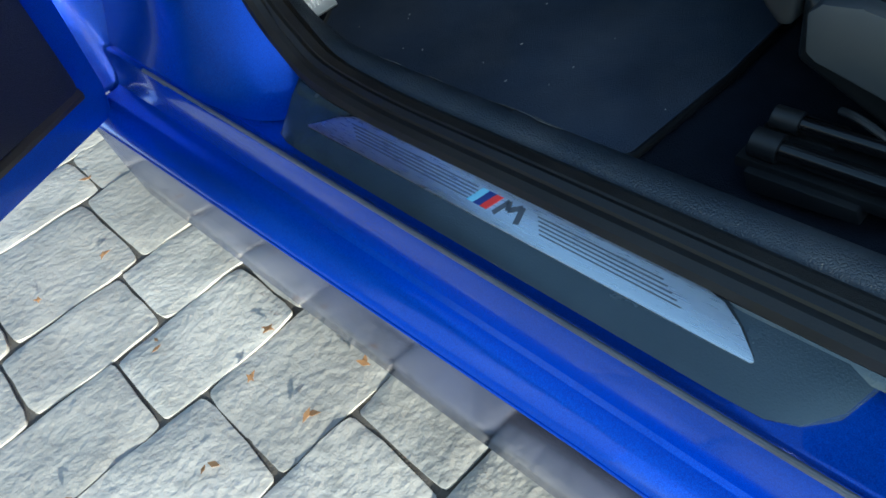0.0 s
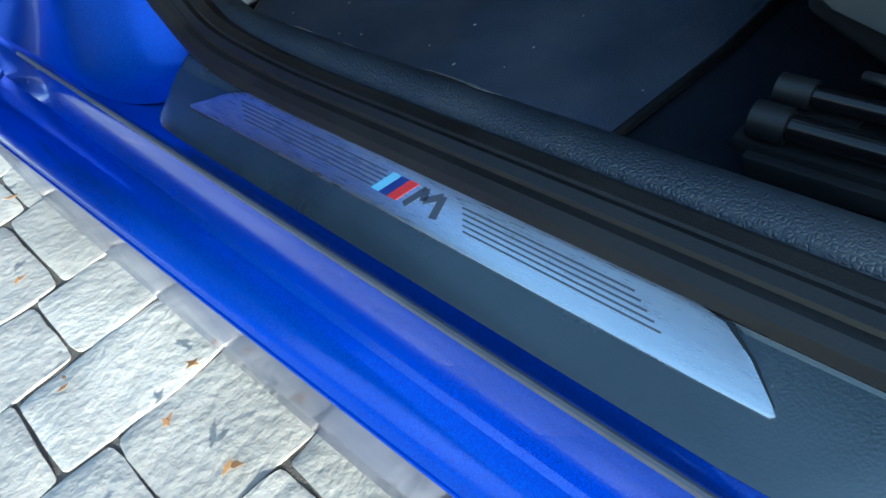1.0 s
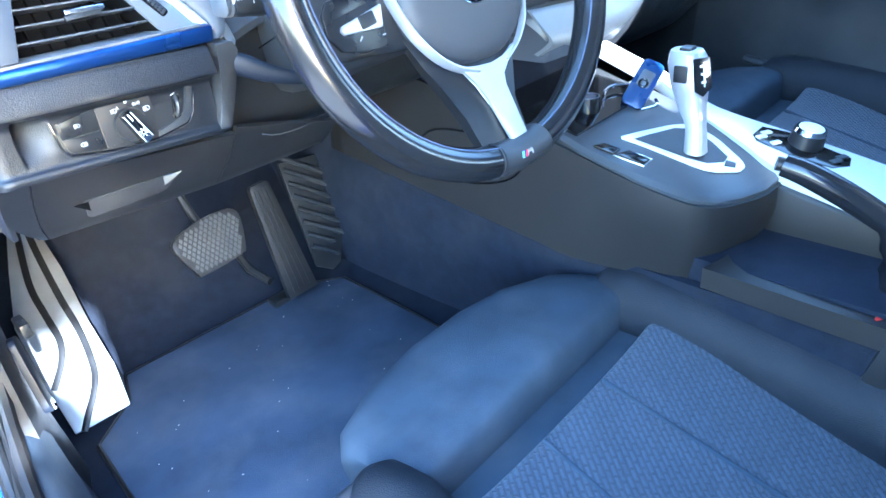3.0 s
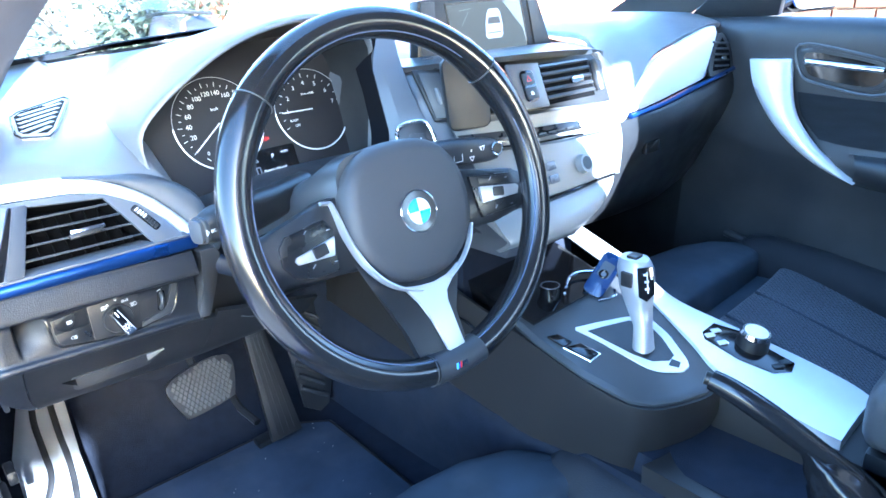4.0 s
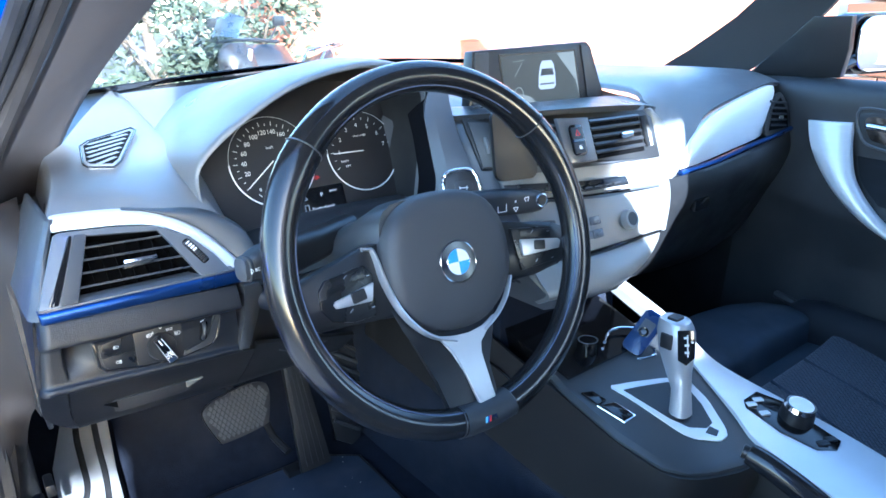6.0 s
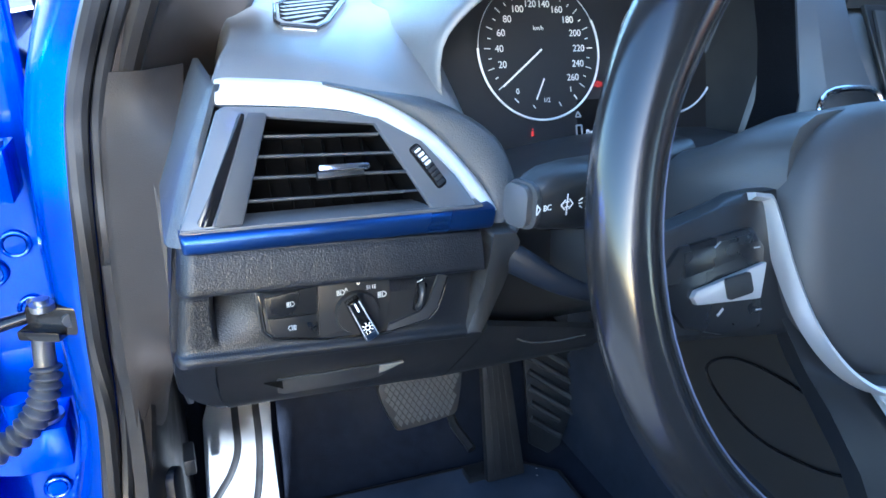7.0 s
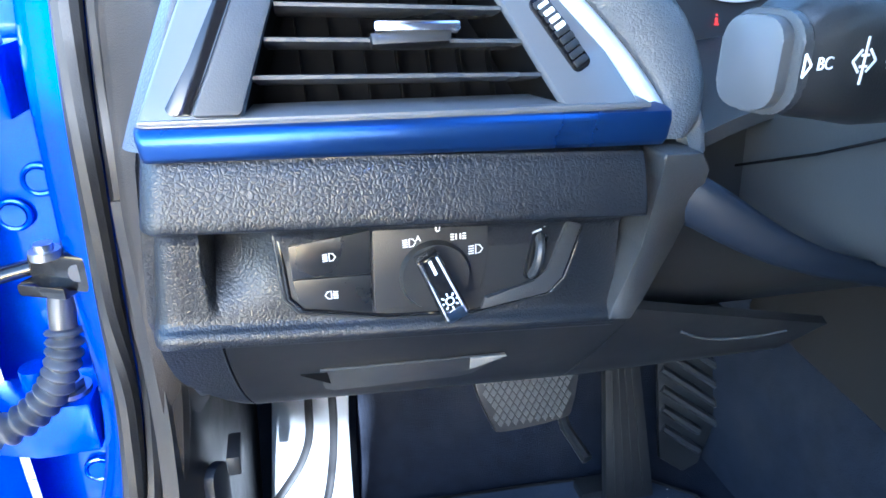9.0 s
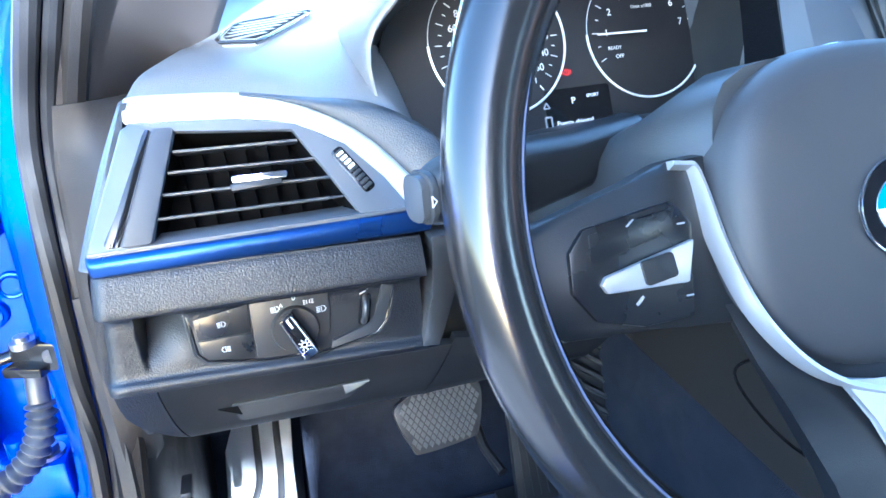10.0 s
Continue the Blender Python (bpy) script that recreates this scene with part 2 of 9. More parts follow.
TEXTGLOW = glow("display_text", (0.85, 0.9, 1.0), 0.085)
PALEGLOW = glow("display_pale", (0.75, 0.8, 0.72), 0.05)
DIMGLOW = glow("display_dim", (0.55, 0.6, 0.5), 0.012)
STONE = stone_mat("sett_stone")
JOINT = mat("joint_earth", (0.10, 0.082, 0.066), 0.95, 0, 0.3, 40, 1.0, 300)
LEAFDRY = mat("dry_leaf", (0.30, 0.15, 0.06), 0.8, 0, 0.25, 60)
BRICKMAT = mat("orange_brick", (0.26, 0.105, 0.055), 0.9, 0, 0.15, 4, 0.5, 60, piece=0.12)
PLASTER = mat("orange_plaster", (0.34, 0.135, 0.078), 0.95, 0, 0.12, 1.5, 0.5, 30)
BARK = mat("bark", (0.13, 0.10, 0.07), 0.95, 0, 0.25, 20, 1.0, 60)
LEAF = mat("leaf", (0.085, 0.105, 0.070), 0.6, 0, 0.3, 3)
BIKEBLACK = mat("bike_black", (0.025, 0.025, 0.028), 0.35, 0, 0.1, 10, coat=0.5)
BIKESILVER = mat("bike_silver", (0.45, 0.46, 0.48), 0.3, 1.0, 0.1, 10)
GLASS = glass_mat("clear_glass", (0.97, 0.99, 0.98))
MIRROR = mat("mirror_glass", (0.85, 0.87, 0.88), 0.02, 1.0, 0.0, 5, rough_vary=0.0)
REDPL = mat("red_plastic", (0.55, 0.04, 0.03), 0.4, 0, 0.05, 20)
HEADLINER = mat("headliner", (0.30, 0.30, 0.29), 0.95, 0, 0.06, 12, 0.4, 500)
ENGRAVED = mat("engraved_grey", (0.13, 0.14, 0.16), 0.35, 0.6, 0.05, 30)
STITCH = mat("grey_thread", (0.10, 0.12, 0.20), 0.8, 0, 0.05, 30)
KEYBLUE = mat("key_blue", (0.008, 0.03, 0.12), 0.3, 0, 0.1, 30, coat=0.4)

# ---- mesh helpers ----
def part(name, bm, material, parent=None, label="", smooth=35):
    """Links a bmesh in world coordinates as one mesh object under a thing or a part."""
    me = bpy.data.meshes.new(name)
    bmesh.ops.recalc_face_normals(bm, faces=bm.faces)
    bm.to_mesh(me)
    bm.free()
    me.materials.append(material)
    if smooth:
        me.polygons.foreach_set("use_smooth", [True] * len(me.polygons))
        me.set_sharp_from_angle(angle=radians(smooth))
    ob = new(name, me)
    if parent is not None:
        ob.parent = parent
        if parent.type == "EMPTY":
            ob.matrix_parent_inverse = parent.matrix_basis.inverted()
    if label:
        ob["label"] = label
    return ob


def thing(name, base, label, category, group="", kind=""):
    ob = new(name)
    ob.empty_display_size = 0.02
    ob.matrix_basis = Matrix.Translation(base)
    return tagged(ob, label, category, group, kind)


def spline(pts, n=6, closed=False):
    """Points along a smooth curve through pts."""
    p = [Vector(q) for q in pts]
    out, k = [], len(p)
    for i in range(k if closed else k - 1):
        a, b, c, d = (p[(i + j) % k] if closed else p[min(max(i + j, 0), k - 1)] for j in (-1, 0, 1, 2))
        for s in range(n):
            u = s / n
            out.append(0.5 * ((2 * b) + (c - a) * u + (2 * a - 5 * b + 4 * c - d) * u * u + (3 * b - a - 3 * c + d) * u ** 3))
    if not closed:
        out.append(p[-1])
    return out


def loft(bm, rings, closed=True, caps=True):
    """Joins rings of equally many points with quads."""
    vs = [[bm.verts.new(q) for q in r] for r in rings]
    k = len(vs[0])
    for a, b in zip(vs, vs[1:]):
        for i in range(k if closed else k - 1):
            j = (i + 1) % k
            bm.faces.new((a[i], a[j], b[j], b[i]))
    if caps and closed:
        bm.faces.new(vs[0])
        bm.faces.new(vs[-1])
    return vs


def sheet(bm, rows, thick):
    """A surface through rows of points, given a thickness along the vector thick."""
    t = Vector(thick)
    k = len(rows[0])
    top = [[bm.verts.new(q) for q in r] for r in rows]
    low = [[bm.verts.new(Vector(q) + t) for q in r] for r in rows]
    for g in (top, low):
        for a, b in zip(g, g[1:]):
            for i in range(k - 1):
                bm.faces.new((a[i], a[i + 1], b[i + 1], b[i]))
    edge_t = top[0] + [r[-1] for r in top[1:]] + top[-1][-2::-1] + [r[0] for r in top[-2:0:-1]]
    edge_l = low[0] + [r[-1] for r in low[1:]] + low[-1][-2::-1] + [r[0] for r in low[-2:0:-1]]
    for i in range(len(edge_t)):
        j = (i + 1) % len(edge_t)
        bm.faces.new((edge_t[i], edge_t[j], edge_l[j], edge_l[i]))


def smooth_rows(rows, n=4, m=4):
    """Refines a net of points both ways."""
    fine = [spline(r, n) for r in rows]
    cols = [spline([r[i] for r in fine], m) for i in range(len(fine[0]))]
    return [[c[j] for c in cols] for j in range(len(cols[0]))]


def tube(bm, pts, r, seg=10, closed=False, up=(0, 0, 1), flat=1.0):
    """A round (or flattened) bar along pts; r is a number or one per point."""
    p = [Vector(q) for q in pts]
    rr = r if isinstance(r, (list, tuple)) else [r] * len(p)
    rings = []
    for i, q in enumerate(p):
        a = p[i - 1] if i or closed else p[i]
        b = p[(i + 1) % len(p)] if i < len(p) - 1 or closed else p[i]
        d = (b - a).normalized()
        s = d.cross(Vector(up))
        if s.length < 1e-4:
            s = d.cross(Vector((0, 1, 0.01)))
        s.normalize()
        u = s.cross(d)
        rings.append([q + (s * math.cos(w) + u * math.sin(w) * flat) * rr[i] for w in [math.tau * k / seg for k in range(seg)]])
    if closed:
        rings.append(rings[0])
        vs = [[bm.verts.new(q) for q in ring] for ring in rings[:-1]]
        vs.append(vs[0])
        for a, b in zip(vs, vs[1:]):
            for i in range(seg):
                bm.faces.new((a[i], a[(i + 1) % seg], b[(i + 1) % seg], b[i]))
    else:
        loft(bm, rings)


def prism(bm, pts, ext, bevel=0.0, segs=2):
    """A flat polygon pushed out along ext, with its edges rounded."""
    e = Vector(ext)
    a = [bm.verts.new(q) for q in pts]
    b = [bm.verts.new(Vector(q) + e) for q in pts]
    faces = [bm.faces.new(a), bm.faces.new(b)]
    for i in range(len(a)):
        j = (i + 1) % len(a)
        faces.append(bm.faces.new((a[i], a[j], b[j], b[i])))
    if bevel:
        edges = list({ed for f in faces for ed in f.edges})
        bmesh.ops.bevel(bm, geom=edges, offset=bevel, segments=segs, affect="EDGES", profile=0.6, clamp_overlap=True)


def box(bm, centre, size, m=None, bevel=0.0, segs=2):
    r = bmesh.ops.create_cube(bm, size=1.0)
    vs = r["verts"]
    mm = (m or Matrix.Identity(4))
    bmesh.ops.transform(bm, verts=vs, matrix=Matrix.Translation(centre) @ mm @ Matrix.Diagonal((*size, 1)))
    if bevel:
        edges = list({e for v in vs for e in v.link_edges})
        bmesh.ops.bevel(bm, geom=edges, offset=bevel, segments=segs, affect="EDGES", profile=0.6, clamp_overlap=True)


def disc(bm, m, r, h, seg=32, bevel=0.0, r2=None):
    """An upright drum of radius r (r2 at the top) and height h in the frame m."""
    r2 = r if r2 is None else r2
    prof = [(r, 0), (r, h)] if not bevel else [(r, 0), (r + (r2 - r) * 0.9, h - bevel), (r2 - bevel, h)]
    if not bevel:
        prof = [(r, 0), (r2, h)]
    loft(bm, [[m @ Vector((q * math.cos(math.tau * k / seg), q * math.sin(math.tau * k / seg), z)) for k in range(seg)] for q, z in prof])


def ring(bm, m, r, tube_r, seg=48, a0=0.0, a1=360.0, ts=8):
    full = abs(a1 - a0) >= 359
    pts = [m @ Vector((r * math.cos(radians(a0 + (a1 - a0) * k / seg)), r * math.sin(radians(a0 + (a1 - a0) * k / seg)), 0)) for k in range(seg + (0 if full else 1))]
    tube(bm, pts, tube_r, ts, closed=full, up=m.to_3x3() @ Vector((0, 0, 1)))


def rounded(w, h, r, n=4):
    """Corner-rounded rectangle, centred, as 2D points."""
    out = []
    for cx, cy, a in ((w / 2 - r, h / 2 - r, 0), (-w / 2 + r, h / 2 - r, 90), (-w / 2 + r, -h / 2 + r, 180), (w / 2 - r, -h / 2 + r, 270)):
        out += [(cx + r * math.cos(radians(a + 90 * k / n)), cy + r * math.sin(radians(a + 90 * k / n))) for k in range(n + 1)]
    return out


def plate(bm, m, pts2, h, bevel=0.0):
    """A 2D outline in the frame m, pushed up by h."""
    prism(bm, [m @ Vector((x, y, 0)) for x, y in pts2], m.to_3x3() @ Vector((0, 0, h)), bevel)


def frame_at(origin, right, up):
    """A frame whose x is right, y up and z towards the viewer."""
    x = Vector(right).normalized()
    z = x.cross(Vector(up)).normalized()
    y = z.cross(x)
    return Matrix.Translation(origin) @ Matrix((x, y, z)).transposed().to_4x4()


def words(name, text, m, size, material, parent, depth=0.0002, align="CENTER"):
    """Lettering in the built-in font, as a mesh."""
    cu = bpy.data.curves.new(name, "FONT")
    cu.body, cu.size, cu.align_x, cu.align_y, cu.extrude = text, size, align, "CENTER", depth
    tmp = bpy.data.objects.new(name, cu)
    me = bpy.data.meshes.new_from_object(tmp)
    bpy.data.objects.remove(tmp)
    me.transform(m)
    me.materials.clear()
    me.materials.append(material)
    ob = new(name, me)
    ob.parent = parent
    if parent.type == "EMPTY":
        ob.matrix_parent_inverse = parent.matrix_basis.inverted()
    return ob


def bars(bm, m, items, h=0.0004):
    """Thin raised strokes (x0, y0, x1, y1, width) in the frame m."""
    for x0, y0, x1, y1, w in items:
        d = Vector((x1 - x0, y1 - y0, 0)).normalized()
        s = Vector((-d.y, d.x, 0)) * w / 2
        a, b = Vector((x0, y0, 0)), Vector((x1, y1, 0))
        prism(bm, [m @ q for q in (a - s, b - s, b + s, a + s)], m.to_3x3() @ Vector((0, 0, h)))

# ---- ground ----
def build_ground():
    bm = bmesh.new()
    bmesh.ops.create_grid(bm, x_segments=24, y_segments=24, size=400)
    for v in bm.verts:
        v.co.z = 0.0
    return tagged(part("ground", bm, JOINT, None, smooth=0), "dark earthy ground in the joints between grey stone setts", "ground", kind="structure")


# ---- car shell ----
def sweep_y(bm, prof, ys):
    loft(bm, [[(x, y, z) for x, z in prof] for y in ys])


def build_shell():
    car = thing("car_shell", (-0.6, 0.0, 0.0), "metallic blue car body with its driver door standing open", "car body", kind="structure")
    # outer sill
    bm = bmesh.new()
    # (x, z, share of the forward flare)
    prof = [(-0.80, 0.15, 0), (-0.85, 0.155, 0.5), (-0.884, 0.172, 0.7), (-0.8965, 0.20, 0.8), (-0.8990, 0.25, 0.9), (-0.9002, 0.307, 1), (-0.9000, 0.3142, 1), (-0.8988, 0.3158, 1),
            (-0.8970, 0.3190, 1), (-0.8935, 0.3232, 0.9), (-0.8900, 0.3274, 0.8), (-0.8868, 0.3304, 0.6), (-0.8830, 0.3314, 0.4), (-0.8780, 0.3318, 0.2), (-0.8750, 0.3345, 0.1), (-0.8734, 0.3450, 0), (-0.8715, 0.3690, 0), (-0.8695, 0.3735, 0), (-0.8665, 0.3755, 0),
            (-0.8640, 0.3735, 0), (-0.859, 0.3725, 0), (-0.84, 0.370, 0), (-0.78, 0.370, 0), (-0.78, 0.15, 0)]
    stations = [-1.2 + 0.1 * k for k in range(13)] + [0.08 * k for k in range(1, 9)]
    loft(bm, [[(x - 0.039 * (y if y > 0 else 0.4 * y) * k, y, z) for x, z, k in [(-0.80, 0.29, 0), (-0.875, 0.303, 1)] + prof[6:23]] for y in stations])
    sill = part("sill", bm, PAINT, car, "glossy blue sill with a raised lip and dusty edge", smooth=30)
    bm = bmesh.new()
    loft(bm, [[(x - 0.039 * (y if y > 0 else 0.4 * y) * k, y, z) for x, z, k in prof[:6] + [(-0.9000, 0.3136, 1), (-0.80, 0.30, 0)]] for y in stations])
    part("sill_flank", bm, DUSTYPAINT, sill, "dusty lower flank", smooth=30)
    bm = bmesh.new()
    tube(bm, [(-0.8998 - 0.039 * y, y, 0.3145) for y in [0.0, 0.16, 0.32, 0.48, 0.64]], 0.0011, 8)
    tube(bm, [(-0.8998 - 0.0156 * y, y, 0.3145) for y in [-1.2, -0.6, 0.0]], 0.0011, 8)
    part("sill_edge", bm, PAINT, car, "bright hard edge of the sill")
    # painted lip along the sill
    bm = bmesh.new()
    tube(bm, spline([(-0.8685, -1.2, 0.3745), (-0.8685, 0.40, 0.3745), (-0.8685, 0.50, 0.3725), (-0.868, 0.545, 0.362), (-0.872, 0.565, 0.345)], 8), 0.0019, 8)
    part("lip_seam", bm, SEALANT, car, "grey sealant line along the sill flange")
    # hinge pillar and A-pillar, outside
    rows = [
        [(-0.797, 0.325, 0.3722), (-0.832, 0.338, 0.3722), (-0.856, 0.375, 0.3722), (-0.866, 0.46, 0.3715), (-0.872, 0.60, 0.345), (-0.872, 0.72, 0.30)],
        [(-0.796, 0.366, 0.382), (-0.828, 0.387, 0.382), (-0.849, 0.422, 0.382), (-0.860, 0.49, 0.380), (-0.866, 0.60, 0.37), (-0.866, 0.72, 0.35)],
        [(-0.795, 0.405, 0.425), (-0.818, 0.425, 0.42), (-0.836, 0.455, 0.42), (-0.845, 0.52, 0.42), (-0.845, 0.60, 0.42), (-0.845, 0.72, 0.42)],
        [(-0.782, 0.455, 0.50), (-0.80, 0.475, 0.50), (-0.813, 0.50, 0.50), (-0.820, 0.54, 0.50), (-0.822, 0.60, 0.50), (-0.822, 0.72, 0.50)],
        [(-0.766, 0.488, 0.60), (-0.780, 0.500, 0.60), (-0.792, 0.520, 0.60), (-0.797, 0.545, 0.60), (-0.80, 0.60, 0.60), (-0.80, 0.72, 0.60)],
        [(-0.757, 0.497, 0.75), (-0.772, 0.503, 0.75), (-0.790, 0.520, 0.75), (-0.795, 0.545, 0.75), (-0.80, 0.60, 0.75), (-0.80, 0.72, 0.75)],
        [(-0.747, 0.492, 0.92), (-0.762, 0.498, 0.92), (-0.779, 0.515, 0.92), (-0.787, 0.540, 0.92), (-0.79, 0.60, 0.92), (-0.79, 0.72, 0.92)],
        [(-0.698, 0.435, 1.05), (-0.712, 0.443, 1.05), (-0.730, 0.460, 1.05), (-0.742, 0.49, 1.05), (-0.748, 0.56, 1.04), (-0.74, 0.72, 1.0)],
        [(-0.652, 0.36, 1.145), (-0.667, 0.37, 1.145), (-0.684, 0.385, 1.145), (-0.694, 0.415, 1.145), (-0.692, 0.48, 1.14), (-0.67, 0.60, 1.10)],
        [(-0.56, -0.05, 1.40), (-0.575, -0.045, 1.40), (-0.59, -0.035, 1.40), (-0.60, -0.01, 1.40), (-0.595, 0.06, 1.39), (-0.57, 0.12, 1.38)],
    ]
    bm = bmesh.new()
    sheet(bm, smooth_rows(rows, 5, 5), (0.02, 0.012, 0))
    part("hinge_pillar", bm, PAINT, car, "glossy blue hinge pillar beside the rubber seal", smooth=60)
    # deep jamb between pillar and fender
    bm = bmesh.new()
    sheet(bm, smooth_rows([[(-0.792, 0.585, z), (-0.80, 0.625, z), (-0.815, 0.640, z), (-0.86, 0.645, z), (-0.915, 0.650, z)] for z in (0.33, 0.5, 0.7, 0.9, 1.03)], 3, 3), (0.004, 0.01, 0))
    jm = part("door_jamb", bm, PAINT, car, "deep blue jamb with pressed plugs", smooth=60)
    for jx, jz in ((-0.835, 0.775), (-0.862, 0.745), (-0.832, 0.70), (-0.85, 0.46)):
        bm = bmesh.new()
        ring(bm, frame_at((jx, 0.640, jz), (1, 0, 0), (0, 0, 1)), 0.013, 0.0025, 24)
        disc(bm, frame_at((jx, 0.642, jz), (1, 0, 0), (0, 0, 1)), 0.010, 0.004, 20)
        part("plug", bm, PAINT, jm)
    # fender in front of the door
    bm = bmesh.new()
    sheet(bm, smooth_rows([[(-0.88, 0.66, 0.22), (-0.895, 0.66, 0.5), (-0.89, 0.66, 0.8), (-0.83, 0.66, 1.0)],
                           [(-0.88, 1.4, 0.3), (-0.90, 1.4, 0.5), (-0.89, 1.4, 0.75), (-0.80, 1.4, 0.98)],
                           [(-0.82, 2.0, 0.3), (-0.84, 2.0, 0.5), (-0.82, 2.0, 0.7), (-0.72, 2.0, 0.86)]], 4, 4), (0.02, 0, 0))
    part("fender", bm, PAINT, car)
    bm = bmesh.new()
    sheet(bm, smooth_rows([[(-0.83, 0.95, 0.93), (0.0, 1.10, 0.955), (0.9, 0.95, 0.93)], [(-0.80, 1.5, 0.92), (0.0, 1.6, 0.94), (0.86, 1.5, 0.92)],
                           [(-0.72, 2.0, 0.86), (0.0, 2.15, 0.87), (0.78, 2.0, 0.86)], [(-0.70, 2.2, 0.6), (0.0, 2.35, 0.6), (0.76, 2.2, 0.6)]], 5, 4), (0, 0, -0.02))
    part("bonnet", bm, PAINT, car)
    # roof with its frame, rear quarter, and the far side
    bm = bmesh.new()
    sheet(bm, smooth_rows([[(-0.56, -0.05, 1.40), (0.02, 0.02, 1.44), (0.60, -0.05, 1.40)], [(-0.57, -0.8, 1.44), (0.02, -0.8, 1.48), (0.61, -0.8, 1.44)],
                           [(-0.55, -1.7, 1.38), (0.02, -1.8, 1.41), (0.59, -1.7, 1.38)]], 5, 5), (0, 0, 0.03))
    part("roof", bm, PAINT, car)
    bm = bmesh.new()
    sheet(bm, [[(-0.54, -0.03, 1.385), (0.02, 0.03, 1.42), (0.58, -0.03, 1.385)], [(-0.55, -1.7, 1.37), (0.02, -1.75, 1.40), (0.57, -1.7, 1.37)]], (0, 0, -0.012))
    part("headliner", bm, HEADLINER, car)
    for s, x0 in ((-1, 0.0), (1, 0.04)):
        bm = bmesh.new()
        prism(bm, [(x0 + s * 0.60, -0.55, 1.40), (x0 + s * 0.60, -0.68, 1.40), (x0 + s * 0.80, -0.74, 0.95), (x0 + s * 0.85, -0.74, 0.36), (x0 + s * 0.85, -0.56, 0.36), (x0 + s * 0.79, -0.56, 0.95)], (s * -0.06, 0, 0), 0.01)
        part("b_pillar", bm, PAINT, car)
        bm = bmesh.new()
        prism(bm, [(x0 + s * 0.82, -0.7, 0.95), (x0 + s * 0.86, -0.7, 0.3), (x0 + s * 0.86, -2.0, 0.3), (x0 + s * 0.82, -2.0, 0.95)], (s * -0.05, 0, 0), 0.01)
        part("rear_side", bm, PAINT, car)
        bm = bmesh.new()
        prism(bm, [(x0 + s * 0.59, -1.66, 1.40), (x0 + s * 0.58, -1.75, 1.38), (x0 + s * 0.80, -2.0, 0.95), (x0 + s * 0.82, -1.78, 0.95)], (s * -0.05, 0, 0), 0.01)
        part("c_pillar", bm, PAINT, car)
    bm = bmesh.new()
    prism(bm, [(-0.85, -2.0, 0.2), (0.89, -2.0, 0.2), (0.84, -2.02, 0.98), (-0.80, -2.02, 0.98)], (0, -0.06, 0), 0.01)
    part("tailgate", bm, PAINT, car)
    # plain unseen panel across the cabin's back, added to shade the console
    bm = bmesh.new()
    prism(bm, [(-0.74, -1.32, 0.29), (0.78, -1.32, 0.29), (0.78, -1.42, 0.955), (-0.74, -1.42, 0.955)], (0, -0.06, 0), 0.02)
    part("partition", bm, SUEDE, car, "unseen dark cloth panel added across the cabin's back to block low sun")
    # right-hand A-pillar
    bm = bmesh.new()
    loft(bm, [[(xi, yr, z), (xi + 0.06, yr + 0.02, z), (xi + 0.07, yf - 0.02, z), (xi + 0.012, yf, z)] for xi, yr, yf, z in (
        (0.705, 0.330, 0.640, 1.00), (0.700, 0.315, 0.540, 1.045), (0.688, 0.230, 0.450, 1.092), (0.682, 0.195, 0.395, 1.125), (0.672, 0.150, 0.330, 1.165), (0.655, 0.105, 0.270, 1.21), (0.57, -0.06, 0.07, 1.39))])
    part("a_pillar_right", bm, mat("pillar_cloth", (0.045, 0.042, 0.040), 0.8, 0, 0.10, 10, 0.3, 900), car, "dark textile-grained pillar trim")
    # scuttle panel below the screen
    bm = bmesh.new()
    sheet(bm, [[(-0.80, 0.81, 1.050), (0.0, 0.94, 1.080), (0.85, 0.80, 1.046)], [(-0.82, 0.99, 0.985), (0.0, 1.12, 1.015), (0.88, 0.97, 0.985)]], (0, 0, -0.02))
    part("scuttle", bm, PLASTIC, car)
    # windscreen
    bm = bmesh.new()
    sheet(bm, smooth_rows([[(-0.66, 0.80, 1.054), (0.02, 0.92, 1.084), (0.70, 0.78, 1.050)], [(-0.57, 0.44, 1.22), (0.02, 0.50, 1.25), (0.64, 0.36, 1.22)],
                           [(-0.55, 0.02, 1.405), (0.02, 0.04, 1.43), (0.59, -0.02, 1.395)]], 4, 4), (0, 0.002, 0.004))
    w = part("windscreen", bm, GLASS, car, "clear curved windscreen", smooth=60)
    w.visible_shadow = False
    # black painted border at the foot of the screen
    bm = bmesh.new()
    sheet(bm, smooth_rows([[(-0.655, 0.775, 1.056), (0.02, 0.908, 1.085), (0.695, 0.768, 1.052)], [(-0.645, 0.755, 1.066), (0.02, 0.888, 1.094), (0.685, 0.750, 1.061)]], 8, 1), (0, -0.002, -0.002))
    part("screen_border", bm, GLOSS, car)
    # floor pan and firewall
    bm = bmesh.new()
    box(bm, (0.02, -0.6, 0.27), (1.66, 2.7, 0.04))
    part("floor_pan", bm, CARPET, car)
    bm = bmesh.new()
    prism(bm, [(-0.79, 0.78, 0.28), (-0.79, 0.97, 0.62), (-0.79, 1.0, 1.0), (-0.79, 1.04, 1.0), (-0.79, 1.04, 0.28)], (1.62, 0, 0))
    part("firewall", bm, CARPET, car, "dark carpeted bulkhead")
    # right-hand sill and door step
    bm = bmesh.new()
    box(bm, (0.86, -0.3, 0.3), (0.14, 2.0, 0.2), bevel=0.02)
    part("sill", bm, PAINT, car)
    return car


